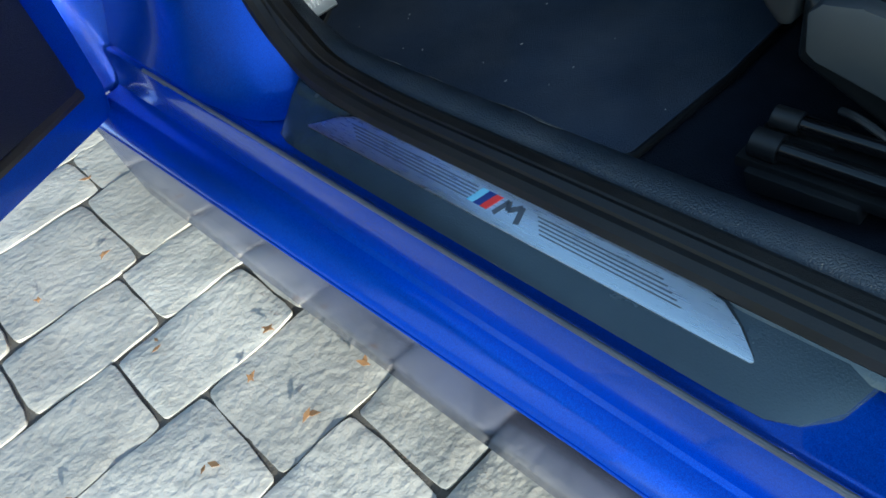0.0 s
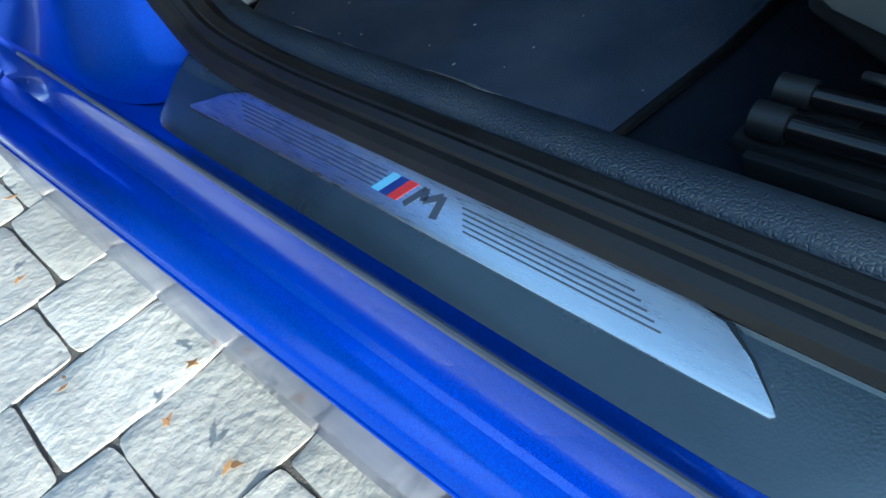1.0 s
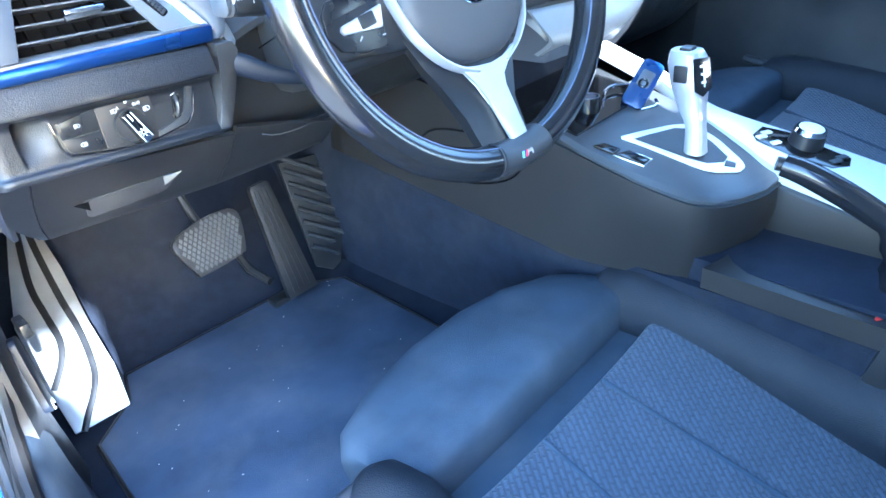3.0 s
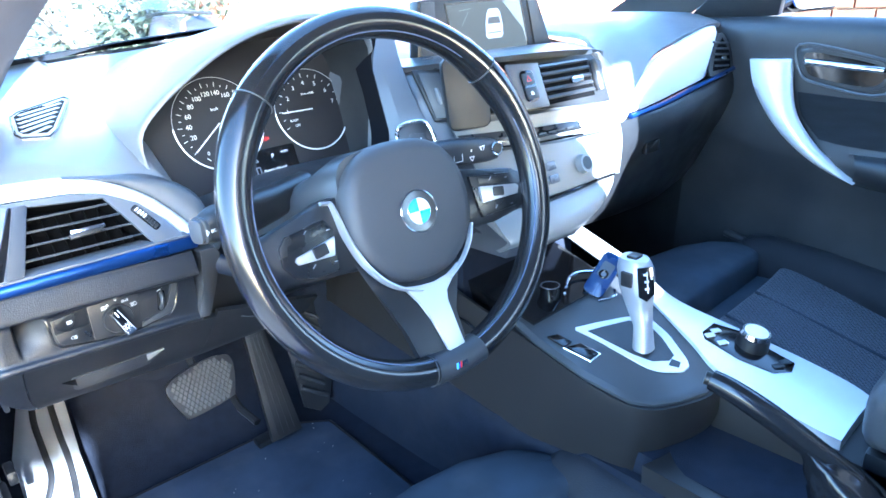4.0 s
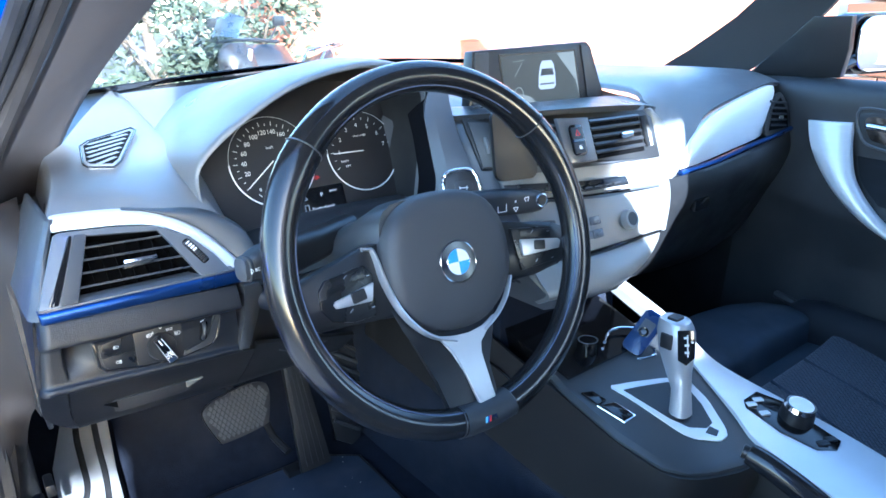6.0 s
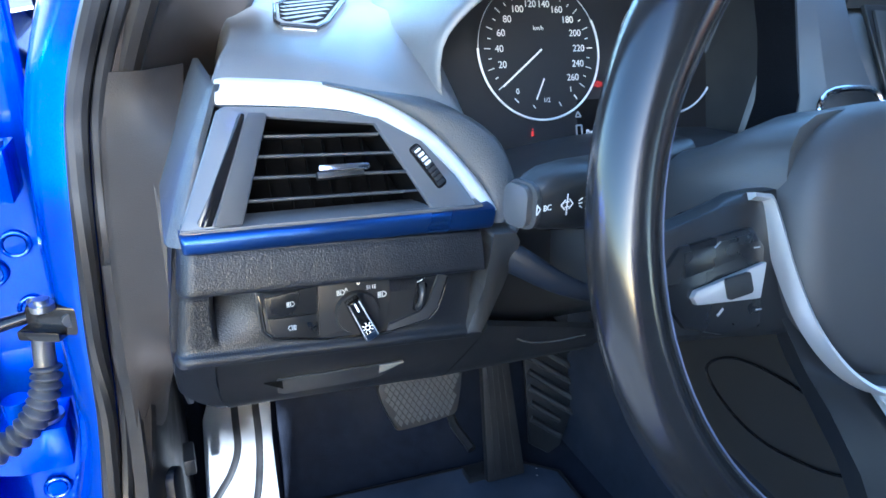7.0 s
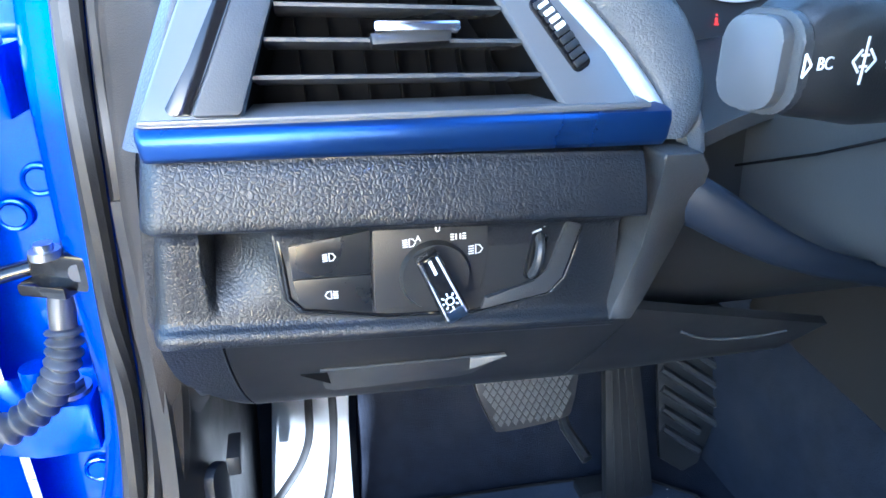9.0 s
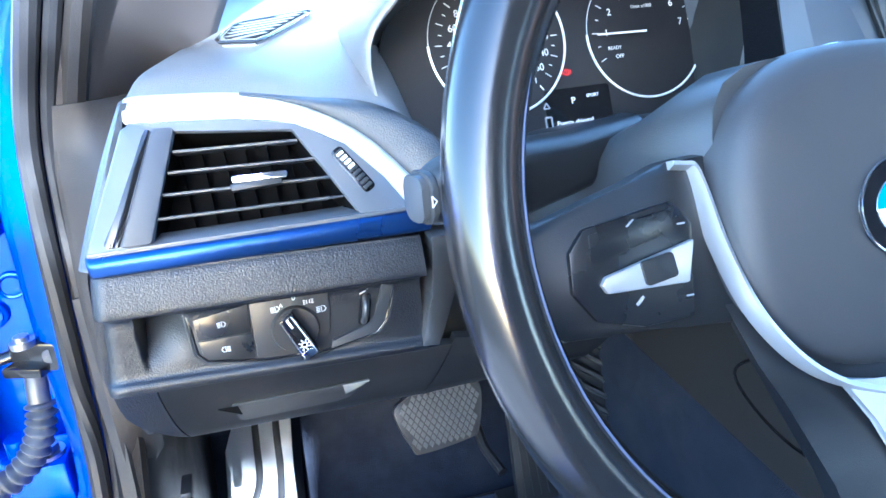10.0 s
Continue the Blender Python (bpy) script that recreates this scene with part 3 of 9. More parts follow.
def build_seals():
    path = [(-0.806, -1.1, 0.387), (-0.806, 0.0, 0.387), (-0.806, 0.28, 0.390), (-0.799, 0.370, 0.412), (-0.786, 0.435, 0.462), (-0.773, 0.475, 0.535), (-0.763, 0.49, 0.63),
            (-0.757, 0.492, 0.75), (-0.747, 0.487, 0.88), (-0.733, 0.472, 0.96), (-0.698, 0.428, 1.05), (-0.653, 0.353, 1.14), (-0.605, 0.15, 1.27), (-0.56, -0.06, 1.385), (-0.56, -0.6, 1.42)]
    seal = thing("door_seal", (-0.8, 0.0, 0.375), "black ribbed rubber seal round the door opening", "door seal")
    bm = bmesh.new()
    tube(bm, spline(path, 8), 0.009, 10)
    part("outer_bulb", bm, RUBBER, seal)
    bm = bmesh.new()
    off = [(x + 0.007 + 0.009 * min(1, max(0, (z - 0.42) * 6)), y + (0.004 if z > 0.46 else 0.0), z + (0.006 if z < 0.43 else 0.0)) for x, y, z in path]
    tube(bm, spline(off, 8), 0.0065, 8)
    part("inner_lip", bm, RUBBER, seal)
    bm = bmesh.new()
    off = [(x + 0.0155 + 0.0165 * min(1, max(0, (z - 0.42) * 6)), y + (0.012 if z > 0.46 else 0.0), z + (0.001 if z < 0.43 else 0.0)) for x, y, z in path]
    tube(bm, spline(off, 8), 0.0115, 10)
    part("clip_strip", bm, CLIPBROWN, seal, "dark brown textile-covered clip strip")
    return seal


def build_sill_trim():
    trim = thing("sill_trim", (-0.83, 0.15, 0.372), "black plastic sill cover with an inlaid brushed aluminium plate", "sill trim")
    bm = bmesh.new()
    # plan outline from the outer edge round the rear end
    outline = [(-0.8575, 0.296), (-0.8565, 0.315), (-0.852, 0.330), (-0.818, 0.354), (-0.80, 0.366), (-0.79, 0.368), (-0.79, -0.102), (-0.812, -0.104), (-0.835, -0.098), (-0.850, -0.086), (-0.8565, -0.072), (-0.8575, -0.05)]

    def lift(x):
        return 0.3765 + max(0.0, min(1.0, (x + 0.852) / 0.046)) * 0.0095
    low = [bm.verts.new((x, y, 0.366)) for x, y in outline]
    mid = [bm.verts.new((x, y, lift(x) - 0.004)) for x, y in outline]
    cx, cy = -0.822, 0.12
    ins = []
    for x, y in outline:
        dx, dy = (0.005 if x < cx else -0.003), (-0.004 if y > cy else 0.014)
        ins.append(bm.verts.new((x + dx, y + dy, lift(x + dx))))
    k = len(outline)
    for a, b in ((low, mid), (mid, ins)):
        for i in range(k):
            bm.faces.new((a[i], a[(i + 1) % k], b[(i + 1) % k], b[i]))
    bm.faces.new(ins)
    part("cover", bm, TRIMBLACK, trim, smooth=40)
    # raised inner wall of the cover, up to the seal
    bm = bmesh.new()
    sweep_y(bm, [(-0.818, 0.380), (-0.8145, 0.3855), (-0.811, 0.3885), (-0.807, 0.3895), (-0.80, 0.388), (-0.80, 0.375)], [-1.1, -0.5, -0.1, 0.1, 0.25, 0.35])
    part("inner_wall", bm, TRIMBLACK, trim)
    # aluminium plate, tapering to both ends
    m = frame_at((-0.8255, 0.12, 0.3822), (0, -1, 0), (1, 0, 0.30))
    out = [(-0.187, -0.0115), (-0.176, -0.004), (-0.166, 0.0055), (-0.152, 0.0115), (-0.146, 0.012), (0.138, 0.012), (0.150, 0.0095), (0.162, 0.0020), (0.174, -0.0085), (0.1765, -0.011), (0.1750, -0.0125), (0.15, -0.0128), (-0.185, -0.0128)]
    bm = bmesh.new()
    plate(bm, m, out, 0.0016, 0.0004)
    pl = part("metal_plate", bm, ALU, trim, "brushed aluminium plate with engraved lines")
    bm = bmesh.new()
    big = [(x * 1.012, y * 1.12) for x, y in out]
    plate(bm, m @ Matrix.Translation((0, 0, -0.0008)), big, 0.0012)
    part("plate_groove", bm, GLOSS, trim)
    top = m @ Matrix.Translation((0, 0, 0.0015))
    bm = bmesh.new()
    for i in range(5):
        y = 0.0055 - i * 0.0024
        bars(bm, top, [(-0.148 + i * 0.004, y, -0.016 + i * 0.002, y, 0.0008), (0.033 + i * 0.002, y, 0.118 + i * 0.004, y, 0.0008)], 0.0003)
    part("engraved_lines", bm, ENGRAVED, pl, "dark engraved lines")
    for i, mm in enumerate((LTBLUE, NAVY, RED)):
        bm = bmesh.new()
        x = -0.0105 + i * 0.0058
        prism(bm, [top @ Vector((x + a, b, 0)) for a, b in ((-0.0075, -0.0055), (-0.0018, -0.0055), (0.0038, 0.0065), (-0.0019, 0.0065))], top.to_3x3() @ Vector((0, 0, 0.0004)))
        part("badge_stripe", bm, mm, pl, ("light blue", "dark blue", "red")[i] + " enamel stripe")
    bm = bmesh.new()
    bars(bm, top, [(0.005, -0.0055, 0.0105, 0.0062, 0.0036), (0.0105, 0.0062, 0.013, 0.0, 0.0036), (0.013, 0.0, 0.021, 0.0062, 0.0036), (0.021, 0.0062, 0.0235, -0.0055, 0.0040)], 0.0004)
    part("badge_zigzag", bm, ENGRAVED, pl, "dark grey zigzag badge shape")
    return trim


def build_inner_sill():
    ob = thing("inner_sill_cover", (-0.76, 0.0, 0.29), "grained dark plastic cover along the inside of the sill", "sill cover")
    bm = bmesh.new()
    prof = [(-0.784, 0.37), (-0.782, 0.391), (-0.778, 0.3965), (-0.772, 0.3985), (-0.764, 0.3985), (-0.753, 0.393), (-0.742, 0.379), (-0.730, 0.356), (-0.785, 0.352)]
    low = [(-0.785, 0.351), (-0.7320, 0.3548), (-0.7235, 0.33), (-0.7185, 0.296), (-0.74, 0.288), (-0.785, 0.288)]
    ys = [-1.1 + 0.1 * k for k in range(15)] + [0.36, 0.42, 0.47]
    def run(pts):
        return [[(x + 0.010 * max(0, (y - 0.3)), y, z + (0.55 * (y - 0.33) ** 2 * 6 if y > 0.33 else 0) * (1 if z > 0.33 else 0)) for x, z in pts] for y in ys]
    loft(bm, run(prof))
    ur = part("upper_roll", bm, SILLGRAIN, ob, "scuffed grained plastic roll", smooth=50)
    scuff = mat("scuff_grey", (0.16, 0.155, 0.15), 0.8, 0, 0.5, 300)
    r = random.Random(5)
    for y0, y1, u0, u1, w in ((0.215, 0.150, 0.95, 0.55, 0.004), (0.160, 0.118, 0.50, 0.34, 0.0028), (0.315, 0.285, 0.62, 0.55, 0.0022), (0.268, 0.240, 0.72, 0.66, 0.002)):
        rows = [[], []]
        for k in range(13):
            t = k / 12
            wide = w * math.sin(math.pi * (0.04 + 0.92 * t)) * r.uniform(0.5, 1.1)
            for row, s in zip(rows, (-1, 1)):
                u = max(0.0, min(1.99, (u0 + (u1 - u0) * t) * 2 + s * wide * 60 + 0.12 * math.sin(7 * t)))
                a, b = ((-0.764, 0.3985), (-0.753, 0.393), (-0.742, 0.379))[int(u):int(u) + 2] if u < 1 else ((-0.753, 0.393), (-0.742, 0.379))
                f = u - int(u)
                row.append((a[0] + (b[0] - a[0]) * f + 0.0006, y0 + (y1 - y0) * t, a[1] + (b[1] - a[1]) * f + 0.0007))
        bm = bmesh.new()
        sheet(bm, rows, (0.0002, 0, 0.0002))
        part("scuff_mark", bm, scuff, ur, "pale scuff mark")
    bm = bmesh.new()
    loft(bm, run(low))
    part("lower_skirt", bm, SILLGRAIN, ob, smooth=50)
    return ob


def build_kick_panel():
    kp = thing("kick_panel", (-0.7, 0.6, 0.29), "dark grey plastic side panel beside the footrest", "kick panel")
    bm = bmesh.new()
    sheet(bm, smooth_rows([[(-0.742, 0.44, 0.29), (-0.705, 0.52, 0.29), (-0.70, 0.66, 0.29), (-0.70, 0.95, 0.29)],
                           [(-0.742, 0.455, 0.45), (-0.718, 0.52, 0.45), (-0.708, 0.66, 0.45), (-0.70, 0.95, 0.45)],
                           [(-0.735, 0.485, 0.60), (-0.715, 0.53, 0.60), (-0.708, 0.66, 0.60), (-0.70, 0.95, 0.60)],
                           [(-0.73, 0.485, 0.80), (-0.71, 0.53, 0.80), (-0.70, 0.66, 0.80), (-0.70, 0.95, 0.80)]], 4, 4), (-0.012, 0, 0))
    part("panel", bm, PLASTIC, kp, smooth=50)
    # bonnet release lever with its printed sign
    lever = frame_at((-0.7185, 0.5060, 0.490), (0, -0.25, -0.97), (0.35, 0.93, -0.24))
    bm = bmesh.new()
    plate(bm, lever @ Matrix.Translation((0, 0, 0)), rounded(0.11, 0.030, 0.012), 0.010, 0.003)
    lv = part("release_lever", bm, LEVERDARK, kp, "black bonnet release lever")
    bm = bmesh.new()
    bars(bm, lever @ Matrix.Translation((0.047, 0, 0.0118)), [(-0.006, -0.006, 0.006, -0.006, 0.0018), (-0.006, -0.006, -0.007, 0.003, 0.0018), (-0.007, 0.003, 0.002, 0.007, 0.0018), (0.006, -0.006, 0.006, 0.001, 0.0018)], 0.0005)
    part("release_sign", bm, WHITE, lv, "small white printed sign")
    bm = bmesh.new()
    box(bm, (-0.696, 0.52, 0.55), (0.012, 0.035, 0.02), bevel=0.003)
    part("clip", bm, PLASTIC, kp)
    return kp


def build_driver_door():
    door = thing("door_1", (-0.86, 0.60, 0.33), "open blue driver door swung wide on its hinges", "car door", kind="structure")
    d = Vector((-0.905, -0.425, 0)).normalized()
    f = Vector((d.y, -d.x, 0))  # towards the car's rear side, inner face
    if f.y > 0:
        f = -f
    o = Vector((-0.905, 0.612, 0.0))

    def at(s, n, z):
        return o + d * s + f * n + Vector((0, 0, z))
    bm = bmesh.new()
    rings = []
    for z, n0, n1 in ((0.325, -0.03, 0.0), (0.36, -0.075, 0.012), (0.5, -0.10, 0.02), (0.7, -0.10, 0.02), (0.9, -0.09, 0.014), (0.97, -0.08, 0.0)):
        rings.append([at(0.0, n1, z), at(0.015, n1 + 0.004, z), at(1.0, n1, z), at(1.0, n0, z), at(0.02, n0, z), at(0.0, n0 + 0.01, z)])
    loft(bm, rings)
    part("shell", bm, PAINT, door, smooth=40)
    bm = bmesh.new()
    prism(bm, [at(0.045, 0.012, 0.385), at(0.95, 0.012, 0.385), at(0.97, 0.016, 0.95), at(0.045, 0.016, 0.95)], f * 0.035, 0.012)
    part("inner_panel", bm, GRAIN, door, "dark grained inner door panel")
    bm = bmesh.new()
    tube(bm, spline([at(0.03, 0.012, 0.37), at(0.5, 0.012, 0.36), at(0.97, 0.012, 0.37)], 6), 0.008, 8)
    part("edge_seal", bm, RUBBER, door)
    # hinges
    for z in (0.555, 0.845):
        bm = bmesh.new()
        c = Vector((-0.828, 0.575, z))
        prism(bm, [c + Vector(q) for q in ((0.02, -0.03, 0), (0.02, 0.03, 0), (-0.03, 0.035, 0), (-0.09, 0.02, 0), (-0.09, -0.01, 0), (-0.03, -0.03, 0))], (0, 0, 0.05), 0.004)
        disc(bm, frame_at(c + Vector((-0.025, 0.0, 0.03)), (1, 0, 0), (0, 1, 0)), 0.013, 0.045, 16)
        h = part("hinge", bm, PAINT, door, "blue painted hinge with a pivot bolt")
        bm = bmesh.new()
        disc(bm, frame_at(c + Vector((0.0, -0.006, 0.05)), (1, 0, 0), (0, 1, 0)), 0.012, 0.012, 6)
        disc(bm, frame_at(c + Vector((0.0, -0.006, 0.05)), (1, 0, 0), (0, 1, 0)), 0.017, 0.004, 20)
        part("bolt", bm, STEEL, h, "dull steel bolt")
    # check strap
    bm = bmesh.new()
    tube(bm, spline([(-0.797, 0.536, 0.742), (-0.83, 0.533, 0.737), (-0.88, 0.525, 0.728), (-0.96, 0.51, 0.716)], 4), 0.0088, 10, flat=0.7)
    st = part("check_strap", bm, GLOSS, door, "shiny black door check strap", smooth=60)
    bm = bmesh.new()
    box(bm, (-0.790, 0.522, 0.741), (0.050, 0.022, 0.030), pose(0, 0, 0, 0, 0, -25), 0.006)
    box(bm, (-0.803, 0.516, 0.729), (0.040, 0.018, 0.010), pose(0, 0, 0, 0, 0, -25), 0.003)
    bk = part("strap_bracket", bm, GLOSS, st, "greasy black bracket")
    for q, r, h in (((-0.779, 0.509, 0.743), 0.0068, 0.005), ((-0.799, 0.513, 0.754), 0.0105, 0.006), ((-0.799, 0.513, 0.759), 0.0065, 0.006)):
        bm = bmesh.new()
        disc(bm, frame_at(q, (1, 0.3, 0), (0, 0, 1)) if r < 0.0068 + 1e-6 and h < 0.0055 else frame_at(q, (1, 0, 0), (0, 1, 0)), r, h, 14)
        part("bolt", bm, STEEL, bk, "dull steel bolt")
    # corrugated cable sleeve
    path = spline([(-0.815, 0.585, 0.735), (-0.815, 0.56, 0.69), (-0.818, 0.55, 0.655), (-0.835, 0.545, 0.62), (-0.87, 0.54, 0.595), (-0.93, 0.535, 0.585)], 24)
    rad = [(0.0150, 0.0142, 0.0108, 0.0100, 0.0108, 0.0142)[k % 6] if k > 34 else 0.0105 for k in range(len(path))]
    bm = bmesh.new()
    tube(bm, path, rad, 14)
    part("cable_sleeve", bm, mat("grey_rubber", (0.046, 0.049, 0.056), 0.42, 0, 0.2, 30), door, "grey corrugated rubber cable sleeve", smooth=40)
    bm = bmesh.new()
    for yy, zz in ((0.60, 0.79), (0.63, 0.80)):
        disc(bm, frame_at((-0.8, yy, zz), (0, 1, 0), (0, 0, 1)) @ pose(0, 0, 0, 0, 180, 0), 0.016, 0.004, 20)
    part("plug", bm, PAINT, door)
    return door


build_ground()
build_shell()
build_seals()
build_sill_trim()
build_inner_sill()
build_kick_panel()
build_driver_door()

# ---- dashboard ----
def slat_set(parent, m, spans, depth, material, name="slat"):
    """Louvre blades: spans of (x0, x1, y) in the frame m, running back by depth."""
    for x0, x1, y in spans:
        bm = bmesh.new()
        prism(bm, [m @ Vector(q) for q in ((x0, y - 0.0012, -0.003), (x1, y - 0.0012, -0.003), (x1, y + 0.0008, -0.001), (x0, y + 0.0008, -0.001))], m.to_3x3() @ Vector((0, 0.004, -depth)))
        part(name, bm, material, parent)


def straight_2d(pts):
    """An outline with its corners slightly rounded off."""
    out = []
    for i, (x, y) in enumerate(pts):
        for px_, py_ in (pts[i - 1], pts[(i + 1) % len(pts)]):
            out.append((x + (px_ - x) * 0.12, y + (py_ - y) * 0.12))
    return out


ARCH = [(-0.452, 0.890), (-0.470, 0.945), (-0.474, 0.992), (-0.452, 1.022), (-0.410, 1.052), (-0.355, 1.083), (-0.295, 1.102), (-0.225, 1.110), (-0.165, 1.098), (-0.134, 1.066), (-0.136, 1.0), (-0.145, 0.890)]


def build_dash():
    dash = thing("dashboard", (0.0, 0.5, 0.29), "dark grained car dashboard with silver and blue trim strips", "dashboard")
    # carrier that reaches the floor, behind everything
    bm = bmesh.new()
    prism(bm, [(-0.69, 0.40, 0.72), (-0.69, 0.86, 0.55), (-0.69, 0.86, 0.96), (-0.69, 0.46, 0.93)], (1.34, 0, 0))
    part("carrier", bm, PLASTIC, dash)
    bm = bmesh.new()
    prism(bm, [(-0.08, 0.24, 0.29), (0.20, 0.24, 0.29), (0.20, 0.8, 0.29), (-0.08, 0.8, 0.29)], (0, 0, 0.5))
    part("carrier_foot", bm, CARPET, dash)
    # driver-side top pad, from the silver band to the screen
    rows = [
        [(-0.6665, 0.3320, 0.9000), (-0.6535, 0.3500, 0.9500), (-0.6445, 0.3520, 0.9710), (-0.6345, 0.3500, 0.9740), (-0.5710, 0.3480, 0.9710), (-0.5350, 0.3440, 0.9620), (-0.4980, 0.3350, 0.9410), (-0.4730, 0.3230, 0.9160), (-0.4460, 0.3040, 0.8790), (-0.4360, 0.3000, 0.8580)],
        [(-0.6590, 0.3500, 0.9000), (-0.6460, 0.3760, 0.9550), (-0.6370, 0.3780, 0.9810), (-0.6270, 0.3760, 0.9880), (-0.5680, 0.3740, 0.9860), (-0.5250, 0.3660, 0.9760), (-0.4840, 0.3520, 0.9530), (-0.4560, 0.3360, 0.9260), (-0.4320, 0.3120, 0.8860), (-0.4240, 0.3100, 0.8620)],
        [(-0.6460, 0.3900, 0.9000), (-0.6330, 0.4250, 0.9600), (-0.6240, 0.4350, 0.9890), (-0.6140, 0.4360, 0.9960), (-0.5650, 0.4360, 0.9970), (-0.5100, 0.4300, 0.9950), (-0.4800, 0.4000, 0.9850), (-0.4620, 0.3750, 0.9600), (-0.4400, 0.3500, 0.9100), (-0.4240, 0.3400, 0.8620)],
        [(-0.6360, 0.5000, 0.9000), (-0.6230, 0.5100, 0.9680), (-0.6140, 0.5200, 0.9960), (-0.6040, 0.5200, 1.0010), (-0.5650, 0.5200, 1.0050), (-0.5050, 0.5200, 1.0080), (-0.4700, 0.5000, 1.0100), (-0.4520, 0.4700, 1.0000), (-0.4400, 0.4300, 0.9500), (-0.4300, 0.4200, 0.8700)],
        [(-0.6280, 0.6400, 0.9050), (-0.6150, 0.6400, 0.9780), (-0.6060, 0.6400, 1.0020), (-0.5960, 0.6400, 1.0080), (-0.5650, 0.6400, 1.0160), (-0.5050, 0.6400, 1.0200), (-0.4600, 0.6400, 1.0220), (-0.4400, 0.6200, 1.0080), (-0.4200, 0.6000, 0.9680), (-0.4100, 0.6000, 0.9000)],
        [(-0.6220, 0.8000, 0.9050), (-0.6090, 0.7800, 1.0340), (-0.6000, 0.7800, 1.0520), (-0.5900, 0.7800, 1.0550), (-0.5650, 0.8000, 1.0600), (-0.5050, 0.8100, 1.0640), (-0.4600, 0.8200, 1.0660), (-0.4400, 0.8200, 1.0540), (-0.4200, 0.8200, 1.0240), (-0.4100, 0.8200, 0.9000)],
    ]
    bm = bmesh.new()
    sheet(bm, smooth_rows(rows, 5, 4), (0, 0.004, -0.006))
    part("top_pad", bm, SOFTLIT, dash, "soft grained top pad, lightly dusty, its sunlit sheen put into a pale colour", smooth=70)
    # side window demister grille, let into the pad
    gm = frame_at((-0.5400, 0.5350, 1.0125), (0.9, 0.30, 0.045), (-0.30, 0.95, 0.115))
    gi = gm.inverted()
    out = [gi @ Vector(q) for q in ((-0.5790, 0.4640, 1.006), (-0.5450, 0.4470, 1.006), (-0.4740, 0.6280, 1.016), (-0.5620, 0.5700, 1.013))]
    out = straight_2d([(q.x, q.y) for q in out])
    bm = bmesh.new()
    plate(bm, gm @ Matrix.Translation((0, 0, -0.012)), out, 0.0135, 0.001)
    g = part("demister_grille", bm, SOFTLIT, dash, "grille of the side window demister")
    bm = bmesh.new()
    tube(bm, [gm @ Vector((x * 1.06, y * 1.06, 0.0010)) for x, y in out], 0.0014, 8, closed=True)
    part("grille_groove", bm, GLOSS, g, "dark joint round the grille")
    bm = bmesh.new()
    hole = [(x * 0.90, y * 0.90) for x, y in out]
    plate(bm, gm @ Matrix.Translation((0, 0, 0.0014)), hole, 0.0008)
    part("grille_dark", bm, SHADEBLACK, g, "flat black sheet that stands in for the shaded opening")
    for k in range(9):
        v = -0.074 + 0.0175 * k
        xs = [(x0 + (x1 - x0) * (v - y0) / (y1 - y0)) for (x0, y0), (x1, y1) in zip(hole, hole[1:] + hole[:1]) if (y0 - v) * (y1 - v) < 0]
        if len(xs) >= 2:
            bm = bmesh.new()
            bars(bm, gm @ Matrix.Translation((0, 0, 0.0021)), [(min(xs), v - 0.006, max(xs), v + 0.006, 0.0062)], 0.0004)
            part("slat", bm, SOFTLIT, g)
    # instrument hood
    n = 3
    arch = spline([(x, 0, z) for x, z in ARCH], n)

    def ring_at(y, grow, dz, top=9.0, tilt=0.0):
        c = Vector((-0.30, 0, 0.95))
        out = []
        for q in arch:
            v = (q - c) * grow + c
            out.append((v.x, y + tilt * (v.z - 1.0), min(v.z + dz, top)))
        return out
    rows = [ring_at(0.455, 0.90, -0.012, tilt=0.25), ring_at(0.40, 0.965, -0.002, tilt=0.1), ring_at(0.362, 0.995, 0, tilt=-0.1), ring_at(0.356, 1.008, 0.001, tilt=-0.1),
            ring_at(0.366, 1.03, 0.003, tilt=-0.1), ring_at(0.42, 1.055, 0.002), ring_at(0.50, 1.05, -0.006), ring_at(0.62, 1.0, -0.014), ring_at(0.80, 0.9, -0.02, 1.068)]
    cols = [spline([r[i] for r in rows], 3) for i in range(len(rows[0]))]
    bm = bmesh.new()
    sheet(bm, [[c[j] for c in cols] for j in range(6, len(cols[0]))], (0, 0.002, -0.002))
    hd = part("instrument_hood", bm, SOFTLIT, dash, "soft hood over the instruments", smooth=70)
    bm = bmesh.new()
    sheet(bm, [[c[j] for c in cols] for j in range(7)], (0, 0.002, -0.002))
    part("hood_lining", bm, FLAPGREY, hd, "black lining inside the hood", smooth=70)
    # cluster backing and lower lip
    cm = frame_at((-0.30, 0.4285, 0.98), (1, 0, 0), (0, 0.31, 0.95))
    bm = bmesh.new()
    plate(bm, cm @ Matrix.Translation((0, 0, -0.012)), [(-0.160, -0.10), (0.165, -0.10), (0.160, 0.09), (0.05, 0.122), (-0.06, 0.102), (-0.135, 0.045), (-0.155, 0.0)], 0.010)
    cl = part("instrument_panel", bm, DIAL, dash, "black instrument cluster with two round dials")
    build_gauges(cl, cm)
    bm = bmesh.new()
